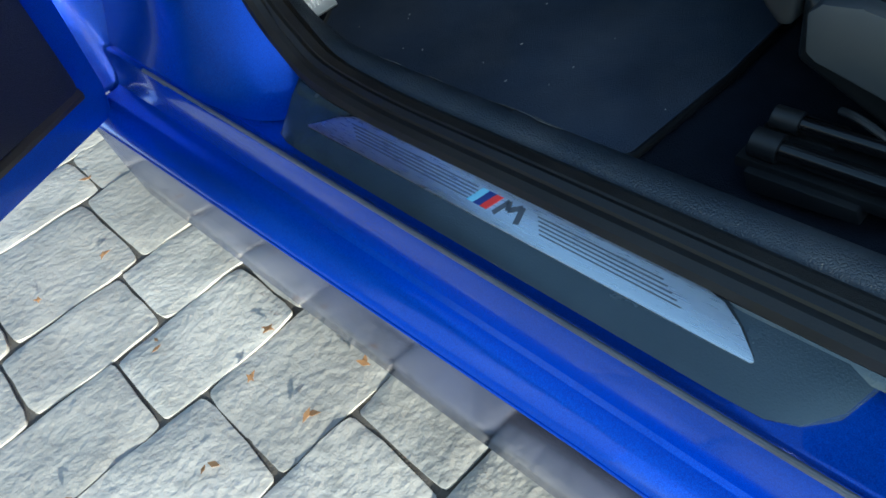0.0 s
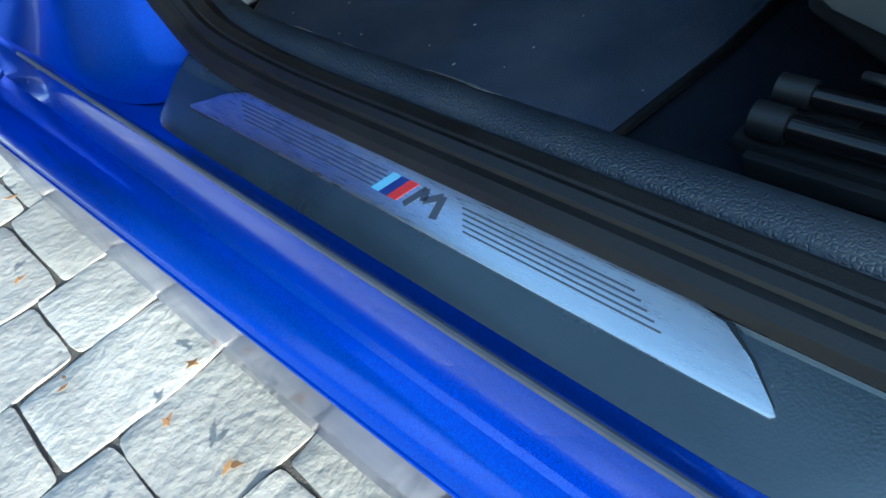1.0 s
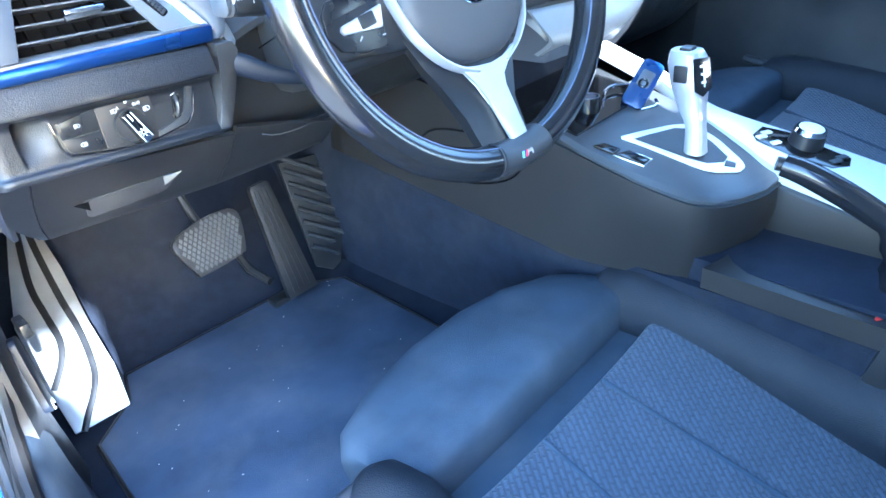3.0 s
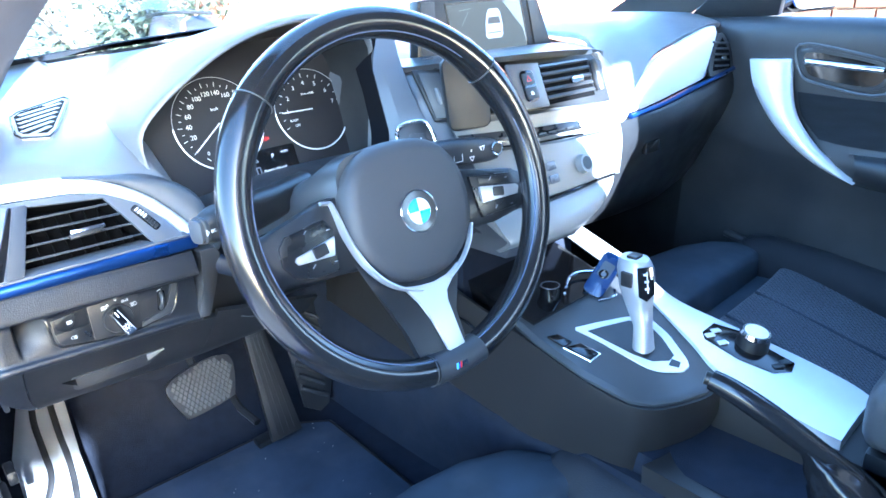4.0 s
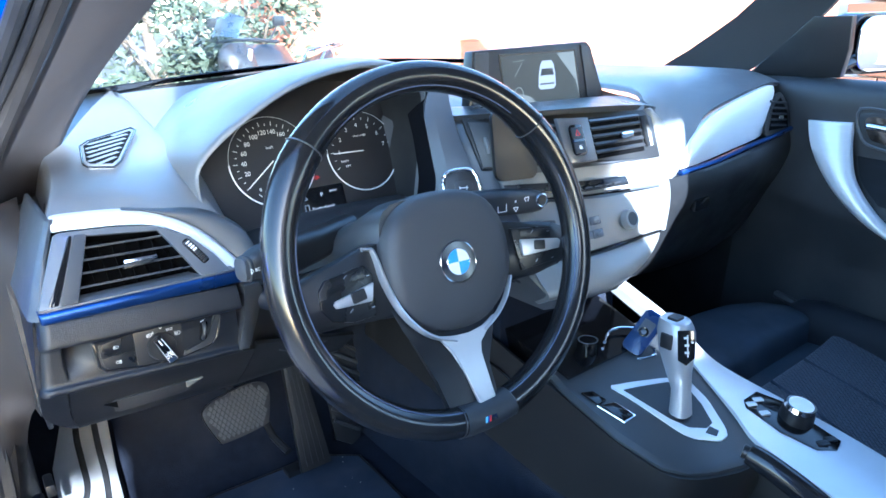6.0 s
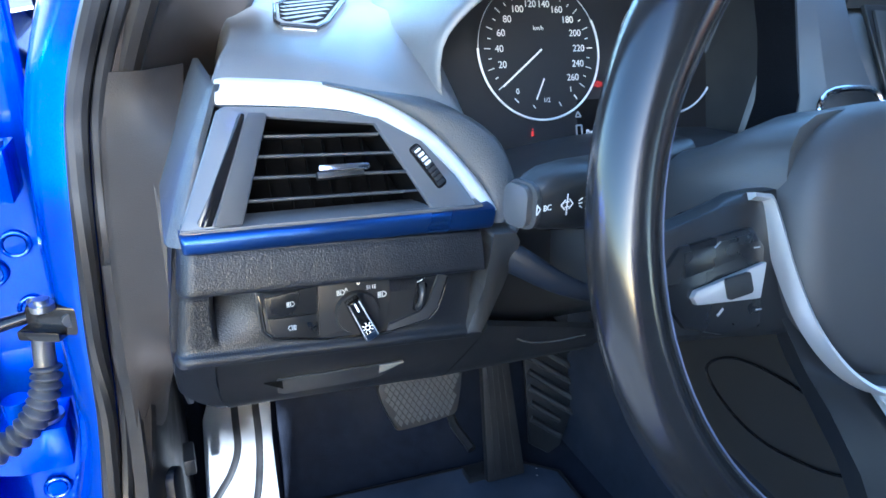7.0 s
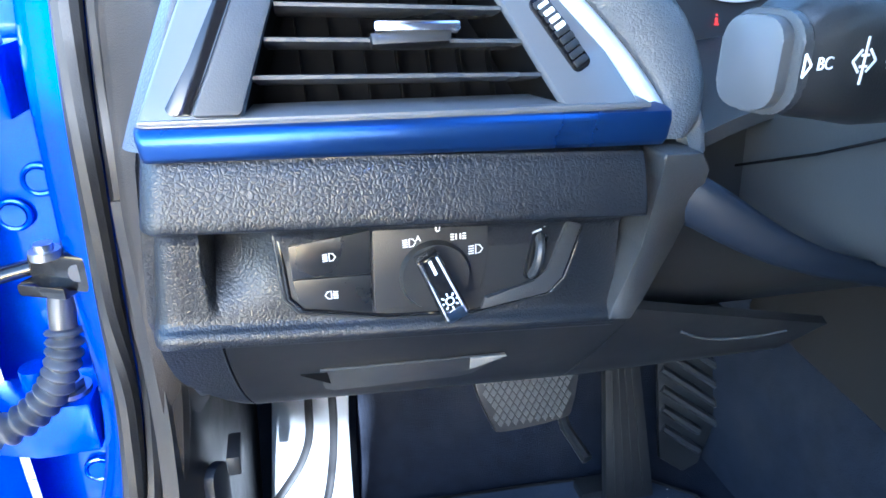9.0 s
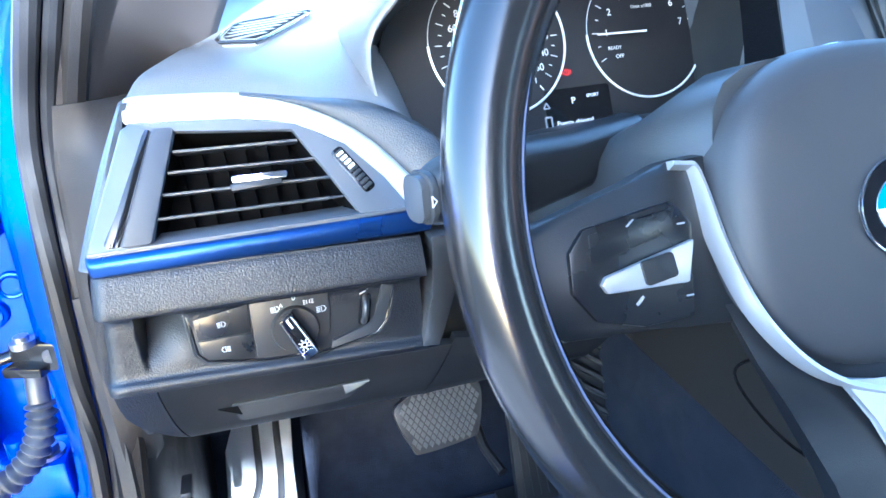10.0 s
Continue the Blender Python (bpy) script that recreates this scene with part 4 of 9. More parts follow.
    sheet(bm, smooth_rows([[(-0.455, 0.30, 0.862), (-0.38, 0.33, 0.874), (-0.30, 0.34, 0.885), (-0.22, 0.33, 0.89), (-0.14, 0.31, 0.892)],
                           [(-0.455, 0.36, 0.885), (-0.38, 0.375, 0.896), (-0.30, 0.38, 0.905), (-0.22, 0.37, 0.905), (-0.14, 0.36, 0.903)],
                           [(-0.455, 0.42, 0.89), (-0.38, 0.42, 0.90), (-0.30, 0.42, 0.907), (-0.22, 0.42, 0.907), (-0.14, 0.42, 0.905)]], 4, 4), (0, 0, -0.008))
    part("cluster_lip", bm, GREYPL, dash)
    # knee panel under the column
    bm = bmesh.new()
    sheet(bm, smooth_rows([[(-0.445, 0.34, 0.865), (-0.30, 0.36, 0.87), (-0.09, 0.33, 0.87)], [(-0.45, 0.345, 0.80), (-0.30, 0.35, 0.79), (-0.07, 0.33, 0.80)],
                           [(-0.47, 0.38, 0.725), (-0.30, 0.40, 0.715), (-0.07, 0.38, 0.72)], [(-0.47, 0.60, 0.70), (-0.30, 0.60, 0.69), (-0.07, 0.60, 0.69)]], 4, 4), (0, 0.006, 0.004))
    part("knee_panel", bm, PLASTIC, dash, "dark panel under the steering column", smooth=60)
    build_driver_fascia(dash)
    build_centre_stack(dash)
    build_passenger_dash(dash)
    return dash


def build_gauges(cl, cm):
    for gx, gy, r, texts, needle, a0, step, ticks in (
            (-0.046, 0.003, 0.064, [(str(v), v / 20) for v in range(20, 280, 20)], 217, 217, 19.6, 27),
            (0.102, -0.001, 0.061, [(str(v), v) for v in range(1, 8)], 179, 179 + 26, 28.0, 15)):
        m = cm @ Matrix.Translation((gx, gy, 0))
        bm = bmesh.new()
        disc(bm, m @ Matrix.Translation((0, 0, -0.003)), r * 0.985, 0.002, 64)
        dial = part("dial", bm, DIAL, cl)
        bm = bmesh.new()
        ring(bm, m, r, 0.0011, 60, 178, 372 if gx > 0 else 385)
        ring(bm, m, r * 0.995, 0.0003, 80)
        part("chrome_ring", bm, SILVER, dial, "bright metal ring")
        bm = bmesh.new()
        tick = []
        for k in range(ticks):
            a = radians(a0 - k * step / 2)
            tick.append((r * 0.80 * math.cos(a), r * 0.80 * math.sin(a), r * (0.90 if k % 2 == 0 else 0.85) * math.cos(a), r * (0.90 if k % 2 == 0 else 0.85) * math.sin(a), 0.0008))
        bars(bm, m @ Matrix.Translation((0, 0, -0.0008)), tick, 0.0003)
        part("tick_marks", bm, WHITE, dial)
        for s, k in texts:
            a = radians(a0 - k * step)
            words("numeral", s, m @ Matrix.Translation((r * 0.66 * math.cos(a), r * 0.66 * math.sin(a), -0.0006)), 0.0088, WHITE, dial)
        bm = bmesh.new()
        a = radians(needle)
        c, s = math.cos(a), math.sin(a)
        bars(bm, m @ Matrix.Translation((0, 0, 0.002)), [(0.0 * c, 0.0 * s, r * 0.84 * c, r * 0.84 * s, 0.0016)], 0.0008)
        part("needle", bm, WHITE, dial, "white pointer")
    sp = cm @ Matrix.Translation((-0.046, 0.003, -0.0006))
    ta = cm @ Matrix.Translation((0.102, -0.001, -0.0006))
    words("caption", "km/h", sp @ Matrix.Translation((0, 0.020, 0)), 0.0055, WHITE, cl)
    words("caption", "1/min x1000", ta @ Matrix.Translation((0, 0.024, 0)), 0.0045, WHITE, cl)
    words("caption", "OFF", ta @ Matrix.Translation((-0.030, -0.020, 0)), 0.0050, WHITE, cl)
    words("caption", "READY", ta @ Matrix.Translation((-0.034, -0.012, 0)), 0.0045, WHITE, cl)
    words("caption", "0", sp @ Matrix.Translation((-0.027, -0.037, 0)), 0.0068, WHITE, cl)
    words("caption", "1/2", sp @ Matrix.Translation((0.003, -0.046, 0)), 0.0058, WHITE, cl)
    words("caption", "1", sp @ Matrix.Translation((0.030, -0.037, 0)), 0.0068, WHITE, cl)
    bm = bmesh.new()
    bars(bm, sp, [(-0.031, -0.043, -0.027, -0.047, 0.001), (0.033, -0.042, 0.036, -0.046, 0.001), (-0.008, -0.045, 0.002, -0.026, 0.0014), (-0.012, -0.050, -0.010, -0.053, 0.0008), (0.016, -0.048, 0.018, -0.052, 0.0008)])
    part("fuel_scale", bm, WHITE, cl)
    bm = bmesh.new()
    plate(bm, cm @ Matrix.Translation((0.022, -0.066, -0.003)), rounded(0.066, 0.044, 0.003), 0.002)
    dsp = part("info_display", bm, GLOSS, cl, "small black text display")
    dm = cm @ Matrix.Translation((0.020, -0.074, -0.0004))
    words("display_line", "P", dm @ Matrix.Translation((-0.003, 0.018, 0)), 0.0085, TEXTGLOW, dsp)
    words("display_line", "SPORT", dm @ Matrix.Translation((0.017, 0.021, 0)), 0.0042, TEXTGLOW, dsp)
    words("display_line", "Puerta abierta!", dm @ Matrix.Translation((-0.004, -0.001, 0)), 0.0062, TEXTGLOW, dsp)
    bm = bmesh.new()
    rm = cm @ Matrix.Translation((0.0145, -0.030, 0.0))
    ring(bm, rm, 0.0026, 0.0004, 20, 0, 360, 6)
    bars(bm, rm, [(0, -0.0004, 0, 0.0016, 0.0006), (0, -0.0015, 0, -0.0010, 0.0006), (-0.0042, -0.0022, -0.0042, 0.0022, 0.0005), (0.0042, -0.0022, 0.0042, 0.0022, 0.0005)])
    part("brake_telltale", bm, REDGLOW, cl, "lit red warning sign")
    bm = bmesh.new()
    rm = cm @ Matrix.Translation((-0.062, -0.072, 0.0))
    bars(bm, rm, [(-0.0002, -0.002, 0.0006, 0.0012, 0.0016), (-0.0014, -0.0026, 0.0016, -0.0026, 0.0010), (0.0006, 0.0026, 0.0008, 0.0034, 0.0014)])
    part("belt_telltale", bm, REDGLOW, cl, "lit red belt sign")
    bm = bmesh.new()
    bars(bm, cm @ Matrix.Translation((-0.010, -0.074, -0.001)), [(-0.003, -0.006, -0.003, 0.006, 0.0015), (0.003, -0.006, 0.003, 0.006, 0.0015), (-0.003, 0.006, 0.003, 0.006, 0.0015), (-0.003, 0.014, 0.003, 0.014, 0.0012), (-0.003, 0.014, 0, 0.019, 0.0012), (0.003, 0.014, 0, 0.019, 0.0012)])
    part("car_sign", bm, GREYPRINT, cl)


def lerp_points(a, b, k):
    return [tuple(p + (q - p) * k for p, q in zip(s, e)) for s, e in zip(a, b)]


def build_driver_fascia(dash):
    # silver band sweeping over the vent
    top = [(-0.6425, 0.3420, 0.9740), (-0.6405, 0.3455, 0.9755), (-0.625, 0.347, 0.9755), (-0.571, 0.345, 0.9710), (-0.535, 0.342, 0.9610), (-0.498, 0.332, 0.9395), (-0.473, 0.320, 0.9145), (-0.447, 0.3035, 0.8785)]
    bot = [(-0.6440, 0.3335, 0.9630), (-0.6425, 0.3315, 0.9610), (-0.630, 0.3312, 0.9605), (-0.575, 0.329, 0.9562), (-0.540, 0.326, 0.9485), (-0.511, 0.319, 0.9325), (-0.488, 0.307, 0.9065), (-0.470, 0.296, 0.8815)]
    a, b = spline(top, 6), spline(bot, 6)
    bm = bmesh.new()
    mids = [[p.lerp(q, k / 5) + Vector((0, -0.0045 * math.sin(math.pi * k / 5), 0.001)) for p, q in zip(a, b)] for k in range(6)]
    sheet(bm, mids, (0, 0.008, -0.003))
    part("silver_band", bm, SILVER, dash, "pale silver trim band", smooth=60)
    # vent bezel: satin frame round a dark shaft
    vm = frame_at((-0.5735, 0.3025, 0.9195), (1, 0, 0), (0, 0.414, 0.91))
    outer = [(-0.1025, -0.0310), (-0.1000, -0.0335), (0.101, -0.036), (0.086, -0.010), (0.064, 0.0165), (0.034, 0.0345), (-0.0015, 0.0425), (-0.040, 0.0455), (-0.066, 0.0470), (-0.0715, 0.0440)]
    inner = [(-0.0645, -0.0300), (-0.0600, -0.0302), (0.064, -0.0310), (0.058, -0.020), (0.0465, 0.002), (0.0310, 0.0300), (0.005, 0.0330), (-0.025, 0.0365), (-0.0405, 0.0385), (-0.053, 0.0045)]
    n_out, n_in = straight(outer, 6), straight(inner, 6)
    R3 = vm.to_3x3()
    bm = bmesh.new()
    loft(bm, [[vm @ (q + Vector((0, 0, -0.040))) for q in n_out], [vm @ (q + Vector((0, 0, -0.003))) for q in n_out], [vm @ q for q in n_out], [vm @ (q + Vector((0, 0, 0.0012))) for q in [c * 0.985 for c in n_out]],
              [vm @ (q * 1.02 + Vector((0, 0, 0.0012))) for q in n_in], [vm @ q for q in n_in], [vm @ (q + Vector((0, 0, -0.0025))) for q in n_in]], caps=False)
    vent = part("air_vent", bm, VENTGREY, dash, "air vent with horizontal black louvres", smooth=50)
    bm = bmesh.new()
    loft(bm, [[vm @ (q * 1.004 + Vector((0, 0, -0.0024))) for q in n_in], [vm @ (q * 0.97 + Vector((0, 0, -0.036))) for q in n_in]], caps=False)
    part("vent_shaft", bm, SHADEBLACK, vent, "dark shaft behind the louvres", smooth=50)
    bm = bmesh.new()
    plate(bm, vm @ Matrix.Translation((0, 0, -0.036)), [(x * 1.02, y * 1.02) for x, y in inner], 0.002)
    part("vent_back", bm, SHADEBLACK, vent)
    for x0, y0, x1, y1 in ((-0.0440, 0.0265, 0.0335, 0.0235), (-0.0490, 0.0137, 0.0420, 0.0099), (-0.0540, 0.0001, 0.0500, -0.0040), (-0.0595, -0.0144, 0.0567, -0.0181)):
        bm = bmesh.new()
        ring_pts = []
        for x, y in ((x0, y0), (x1, y1)):
            ring_pts.append([vm @ Vector((x, y + dy, dz)) for dy, dz in ((-0.0008, -0.0010), (0.0005, -0.0006), (0.0012, -0.0018), (0.0030, -0.0200), (0.0022, -0.0205), (-0.0010, -0.0030))])
        loft(bm, ring_pts)
        part("slat", bm, SLATGREY, vent, smooth=30)
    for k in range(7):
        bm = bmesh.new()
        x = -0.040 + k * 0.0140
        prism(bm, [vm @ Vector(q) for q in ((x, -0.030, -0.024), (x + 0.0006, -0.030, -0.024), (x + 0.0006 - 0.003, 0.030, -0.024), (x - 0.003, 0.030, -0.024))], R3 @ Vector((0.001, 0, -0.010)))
        part("fin", bm, SHADEBLACK, vent)
    # sliding tab with its bright strip
    bm = bmesh.new()
    plate(bm, vm @ Matrix.Translation((0.0030, -0.0030, -0.004)), [(-0.0165, 0.003), (0.0165, 0.004), (0.0155, -0.0012), (-0.0160, -0.0018)], 0.007, 0.0010)
    tab = part("vent_tab", bm, PLASTIC, vent, "black sliding tab")
    bm = bmesh.new()
    plate(bm, vm @ Matrix.Translation((0.0055, 0.0018, 0.0008)) @ pose(0, 0, 0, 0, 0, -1.5), rounded(0.0345, 0.0040, 0.0014), 0.0036, 0.0009)
    part("tab_chrome", bm, CHROME, tab, "bright chrome strip")
    # satin upright and glossy insert beside the louvres
    bm = bmesh.new()
    plate(bm, vm @ Matrix.Translation((0, 0, 0.0008)), [(-0.0822, -0.0285), (-0.0805, -0.0292), (-0.0655, -0.0296), (-0.0640, -0.0280), (-0.0405, 0.0392), (-0.0420, 0.0410), (-0.0520, 0.0416), (-0.0545, 0.0370), (-0.0640, 0.0130), (-0.0745, -0.0120)], 0.0032, 0.0010)
    part("vent_upright", bm, UPRIGHTGREY, vent, "satin grey upright")
    bm = bmesh.new()
    plate(bm, vm @ Matrix.Translation((0, 0, 0.0008)), [(-0.0915, -0.0255), (-0.0905, -0.0275), (-0.0885, -0.0284), (-0.0830, -0.0284), (-0.0755, -0.0120), (-0.0650, 0.0130), (-0.0553, 0.0375), (-0.0545, 0.0410), (-0.0570, 0.0420), (-0.0595, 0.0385), (-0.0690, 0.0180), (-0.0815, -0.0080)], 0.0016, 0.0004)
    part("vent_gloss", bm, GLOSS, vent, "glossy black insert")
    # thumb roller
    rs = vm @ Matrix.Translation((0.0657, -0.0020, 0.0008)) @ pose(0, 0, 0, 0, 0, -58)
    bm = bmesh.new()
    plate(bm, rs, rounded(0.0360, 0.0092, 0.0030), 0.0008, 0.0003)
    rl = part("roller_slot", bm, GLOSS, vent)
    bm = bmesh.new()
    for k in range(9):
        u = -0.0145 + k * 0.0036
        plate(bm, rs @ Matrix.Translation((u, 0, 0.0030 - 9.0 * u * u)), rounded(0.0030, 0.0066, 0.0008), 0.0010, 0.0003)
    part("roller", bm, PLASTIC, rl, "ribbed thumb roller")
    bm = bmesh.new()
    for k in range(4):
        u = -0.0130 + k * 0.0036
        plate(bm, rs @ Matrix.Translation((u, 0, 0.0041 - 9.0 * u * u)), rounded(0.0022, 0.0050, 0.0005), 0.0003)
    part("roller_marks", bm, WHITE, rl, "white printed marks")
    # bright lip under the louvres
    bm = bmesh.new()
    prism(bm, [(-0.675, 0.2878, 0.8912), (-0.470, 0.2858, 0.8882), (-0.470, 0.31, 0.8892), (-0.675, 0.31, 0.8922)], (0, 0, 0.0022), 0.0008)
    part("vent_sill", bm, VENTGREY, vent)
    # blue strip, thinner towards the door
    bm = bmesh.new()
    prof = [(0.289, 0.0), (0.2840, -0.0008), (0.2822, -0.0035), (0.2828, -0.0100), (0.2850, -0.0125), (0.289, -0.0133), (0.31, -0.0133), (0.31, 0.0)]
    rings = []
    for x, inset in ((-0.6765, 0.003), (-0.6757, 0.001), (-0.6735, 0.0), (-0.57, 0.0), (-0.52, 0.0), (-0.48, 0.0), (-0.4625, 0.0), (-0.4605, 0.0012)):
        u = (x + 0.6757) / 0.215
        h = 1.0 + 0.28 * u
        rings.append([(x + (0.14 * z if x > -0.47 else 0) - (0.10 * z if x < -0.673 else 0), y + inset, 0.8910 - 0.0032 * u + z * h) for y, z in prof])
    loft(bm, rings)
    part("blue_strip", bm, STRIP, dash, "satin dark blue metal strip", smooth=50)
    # grained roll running into the switch panel, with a finger recess pressed into it
    left = [(0.312, 0.8815), (0.2905, 0.8805), (0.2875, 0.8785), (0.2850, 0.8740), (0.2822, 0.8665), (0.2800, 0.8595), (0.2790, 0.8545), (0.2805, 0.8515), (0.2900, 0.8490), (0.3020, 0.842), (0.3030, 0.832), (0.3030, 0.815), (0.3025, 0.8030), (0.3010, 0.7990), (0.2985, 0.7972), (0.2972, 0.7945), (0.2980, 0.7915), (0.3010, 0.789), (0.318, 0.7870)]
    right = [(0.312, 0.8700), (0.2905, 0.8690), (0.2875, 0.8670), (0.2850, 0.8625), (0.2822, 0.8550), (0.2800, 0.8480), (0.2790, 0.8435), (0.2805, 0.8405), (0.2900, 0.8380), (0.3015, 0.831), (0.3025, 0.820), (0.3025, 0.800), (0.3015, 0.7870), (0.3000, 0.7835), (0.2980, 0.7815), (0.2965, 0.779), (0.2975, 0.776), (0.3005, 0.7735), (0.318, 0.7715)]
    cols = [(-0.6900, 0.017), (-0.6890, 0.009), (-0.6875, 0.005), (-0.6850, 0.0020), (-0.6815, 0.0005)] + [(-0.677 + 0.0015 * k, 0.0) for k in range(36)] + [(-0.623 + 0.003 * k, 0.0) for k in range(52)]
    rows = []
    for x, e in cols:
        u = max(0.0, min(1.0, (x + 0.676) / 0.21))
        row = []
        for q in spline([(x, y, z) for y, z in lerp_points(left, right, u)], 4):
            h = (q.z - 0.79) / 0.09
            px = q.x + (0.0115 * h * max(0.0, min(1.0, (-0.655 - x) / 0.03)) if x < -0.655 else 0.0)
            side = max(0.0, min(1.0, (px + 0.6625) / 0.0025)) * max(0.0, min(1.0, (-0.6310 - px) / 0.0290))
            tall = max(0.0, min(1.0, (q.z - 0.800) / 0.034)) * max(0.0, min(1.0, (0.8470 - q.z) / 0.005))
            pocket = 0.024 * side * tall * tall * (3 - 2 * tall) * (1 if q.y > 0.2965 else 0)
            row.append((px, q.y + e + pocket, q.z))
        rows.append(row)
    bm = bmesh.new()
    sheet(bm, rows, (0, 0.006, 0))
    pan = part("light_panel", bm, GRAIN, dash, "grained panel with the light switches and a finger recess", smooth=75)
    # raised slanting border at the column side
    bm = bmesh.new()
    prism(bm, [(-0.4735, 0.2960, 0.7790), (-0.4725, 0.2945, 0.7880), (-0.4655, 0.2870, 0.8220), (-0.4625, 0.2815, 0.8560), (-0.4645, 0.2795, 0.8670), (-0.4635, 0.2790, 0.8690), (-0.4450, 0.2800, 0.8680), (-0.4395, 0.2815, 0.8600), (-0.4395, 0.2830, 0.8530), (-0.4480, 0.2885, 0.8205), (-0.4575, 0.2945, 0.7880), (-0.4610, 0.2965, 0.7770)], (0, 0.05, 0), 0.0040, 3)
    part("panel_end", bm, GREYPL, pan, "grained slanting border", smooth=60)
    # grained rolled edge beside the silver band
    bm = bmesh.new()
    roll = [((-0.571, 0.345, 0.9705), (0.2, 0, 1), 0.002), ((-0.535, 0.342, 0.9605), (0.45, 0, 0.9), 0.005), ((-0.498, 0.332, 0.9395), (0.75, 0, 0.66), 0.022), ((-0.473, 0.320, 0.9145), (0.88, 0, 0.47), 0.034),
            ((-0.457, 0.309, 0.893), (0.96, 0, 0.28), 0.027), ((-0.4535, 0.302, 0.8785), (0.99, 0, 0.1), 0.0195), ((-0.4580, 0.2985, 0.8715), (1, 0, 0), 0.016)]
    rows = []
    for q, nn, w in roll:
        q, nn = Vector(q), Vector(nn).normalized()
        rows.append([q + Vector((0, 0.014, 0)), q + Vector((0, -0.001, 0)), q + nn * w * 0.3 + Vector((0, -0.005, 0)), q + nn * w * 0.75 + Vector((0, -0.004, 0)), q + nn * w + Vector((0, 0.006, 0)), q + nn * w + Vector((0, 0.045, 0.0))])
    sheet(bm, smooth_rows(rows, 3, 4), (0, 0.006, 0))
    part("band_end", bm, SOFTSHADE, dash, "grained rolled edge beside the silver band", smooth=70)
    build_switches(pan)
    # lower cover: an end piece, the storage flap and the plain stretch under the column
    fm = frame_at((-0.566, 0.343, 0.742), (1, 0, -0.035), (0, -0.55, 0.83))

    def cover(name, material, parent, label, side_a, side_b, n=8, lift=0.0):
        """A slightly bowed panel between two edges given as (u, v), top to bottom, turned back at its foot."""
        bm = bmesh.new()
        rows = []
        for (ua, va), (ub, vb) in zip(side_a, side_b):
            rows.append([fm @ Vector((ua + (ub - ua) * k / n, va + (vb - va) * k / n, lift)) for k in range(n + 1)])
        rows = [rows[0]] + rows[1:-1] + [rows[-1]]
        tail = [q + Vector((0, 0.012, -0.003)) for q in rows[-1]]
        rows += [tail, [q + Vector((0, 0.07, 0.004)) for q in tail]]
        cols = [spline(list(c), 3) for c in zip(*rows)]
        sheet(bm, [[c[j] for c in cols] for j in range(len(cols[0]))], (0, 0.006, 0.003))
        return part(name, bm, material, parent, label, smooth=50)
    lc = cover("lower_cover", GRAIN, dash, "dark grained end piece of the lower cover",
               [(-0.1255, 0.0500), (-0.1262, 0.0250), (-0.1235, -0.0020), (-0.1120, -0.0240), (-0.0990, -0.0395)],
               [(-0.0985, 0.0480), (-0.0985, 0.0230), (-0.0972, -0.0060), (-0.0945, -0.0290), (-0.0905, -0.0435)])
    flap = cover("flap", FLAPGREY, lc, "dark storage flap with a moulded grip",
                 [(-0.0973, 0.0470), (-0.0975, 0.0220), (-0.0962, -0.0065), (-0.0935, -0.0295), (-0.0893, -0.0442)],
                 [(0.1240, 0.0230), (0.1225, 0.0080), (0.1180, -0.0200), (0.1130, -0.0420), (0.1085, -0.0570)], 16)
    cover("column_cover", FLAPGREY, lc, "dark plain cover under the column",
          [(0.1250, 0.0330), (0.1235, 0.0080), (0.1190, -0.0200), (0.1140, -0.0420), (0.1095, -0.0572)],
          [(0.2900, -0.0180), (0.2860, -0.0260), (0.2820, -0.0360), (0.2760, -0.0460), (0.2700, -0.0530)], 16)
    grip = [(-0.0520, -0.0030), (0.0560, -0.0065), (0.0400, -0.0300), (0.030, -0.0330), (-0.0440, -0.0330), (-0.0490, -0.0290)]
    bm = bmesh.new()
    plate(bm, fm @ Matrix.Translation((0, 0, 0.0003)), grip, 0.0018, 0.0007)
    part("flap_grip", bm, GRIPGREY, flap, "grey grip moulding")
    # flat dark sheet on the flap, painted shade with no hollow behind it
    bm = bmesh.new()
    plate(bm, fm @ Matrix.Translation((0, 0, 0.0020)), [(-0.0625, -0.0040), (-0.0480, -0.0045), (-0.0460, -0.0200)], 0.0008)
    part("grip_hollow", bm, SHADEBLACK, flap, "flat dark sheet that stands in for shade beside the grip")
    bm = bmesh.new()
    plate(bm, fm @ Matrix.Translation((0, 0, 0.0022)), [(0.0340, -0.0050), (0.0560, -0.0062), (0.0365, -0.0205)], 0.0010)
    part("grip_wedge", bm, mat("pale_grey_plastic", (0.20, 0.20, 0.20), 0.6), flap, "pale grey triangular facet")
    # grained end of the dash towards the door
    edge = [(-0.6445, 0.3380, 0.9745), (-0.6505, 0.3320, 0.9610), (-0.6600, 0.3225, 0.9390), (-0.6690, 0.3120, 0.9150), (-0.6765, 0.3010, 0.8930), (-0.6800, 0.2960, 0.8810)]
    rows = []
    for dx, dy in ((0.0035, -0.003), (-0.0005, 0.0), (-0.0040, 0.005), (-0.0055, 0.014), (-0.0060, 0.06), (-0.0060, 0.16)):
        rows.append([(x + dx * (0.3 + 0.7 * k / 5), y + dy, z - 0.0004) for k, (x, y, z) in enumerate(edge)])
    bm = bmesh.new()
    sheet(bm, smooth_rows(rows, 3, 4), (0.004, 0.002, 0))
    part("dash_end", bm, SOFTSHADE, dash, "grained end of the dashboard", smooth=70)
    bm = bmesh.new()
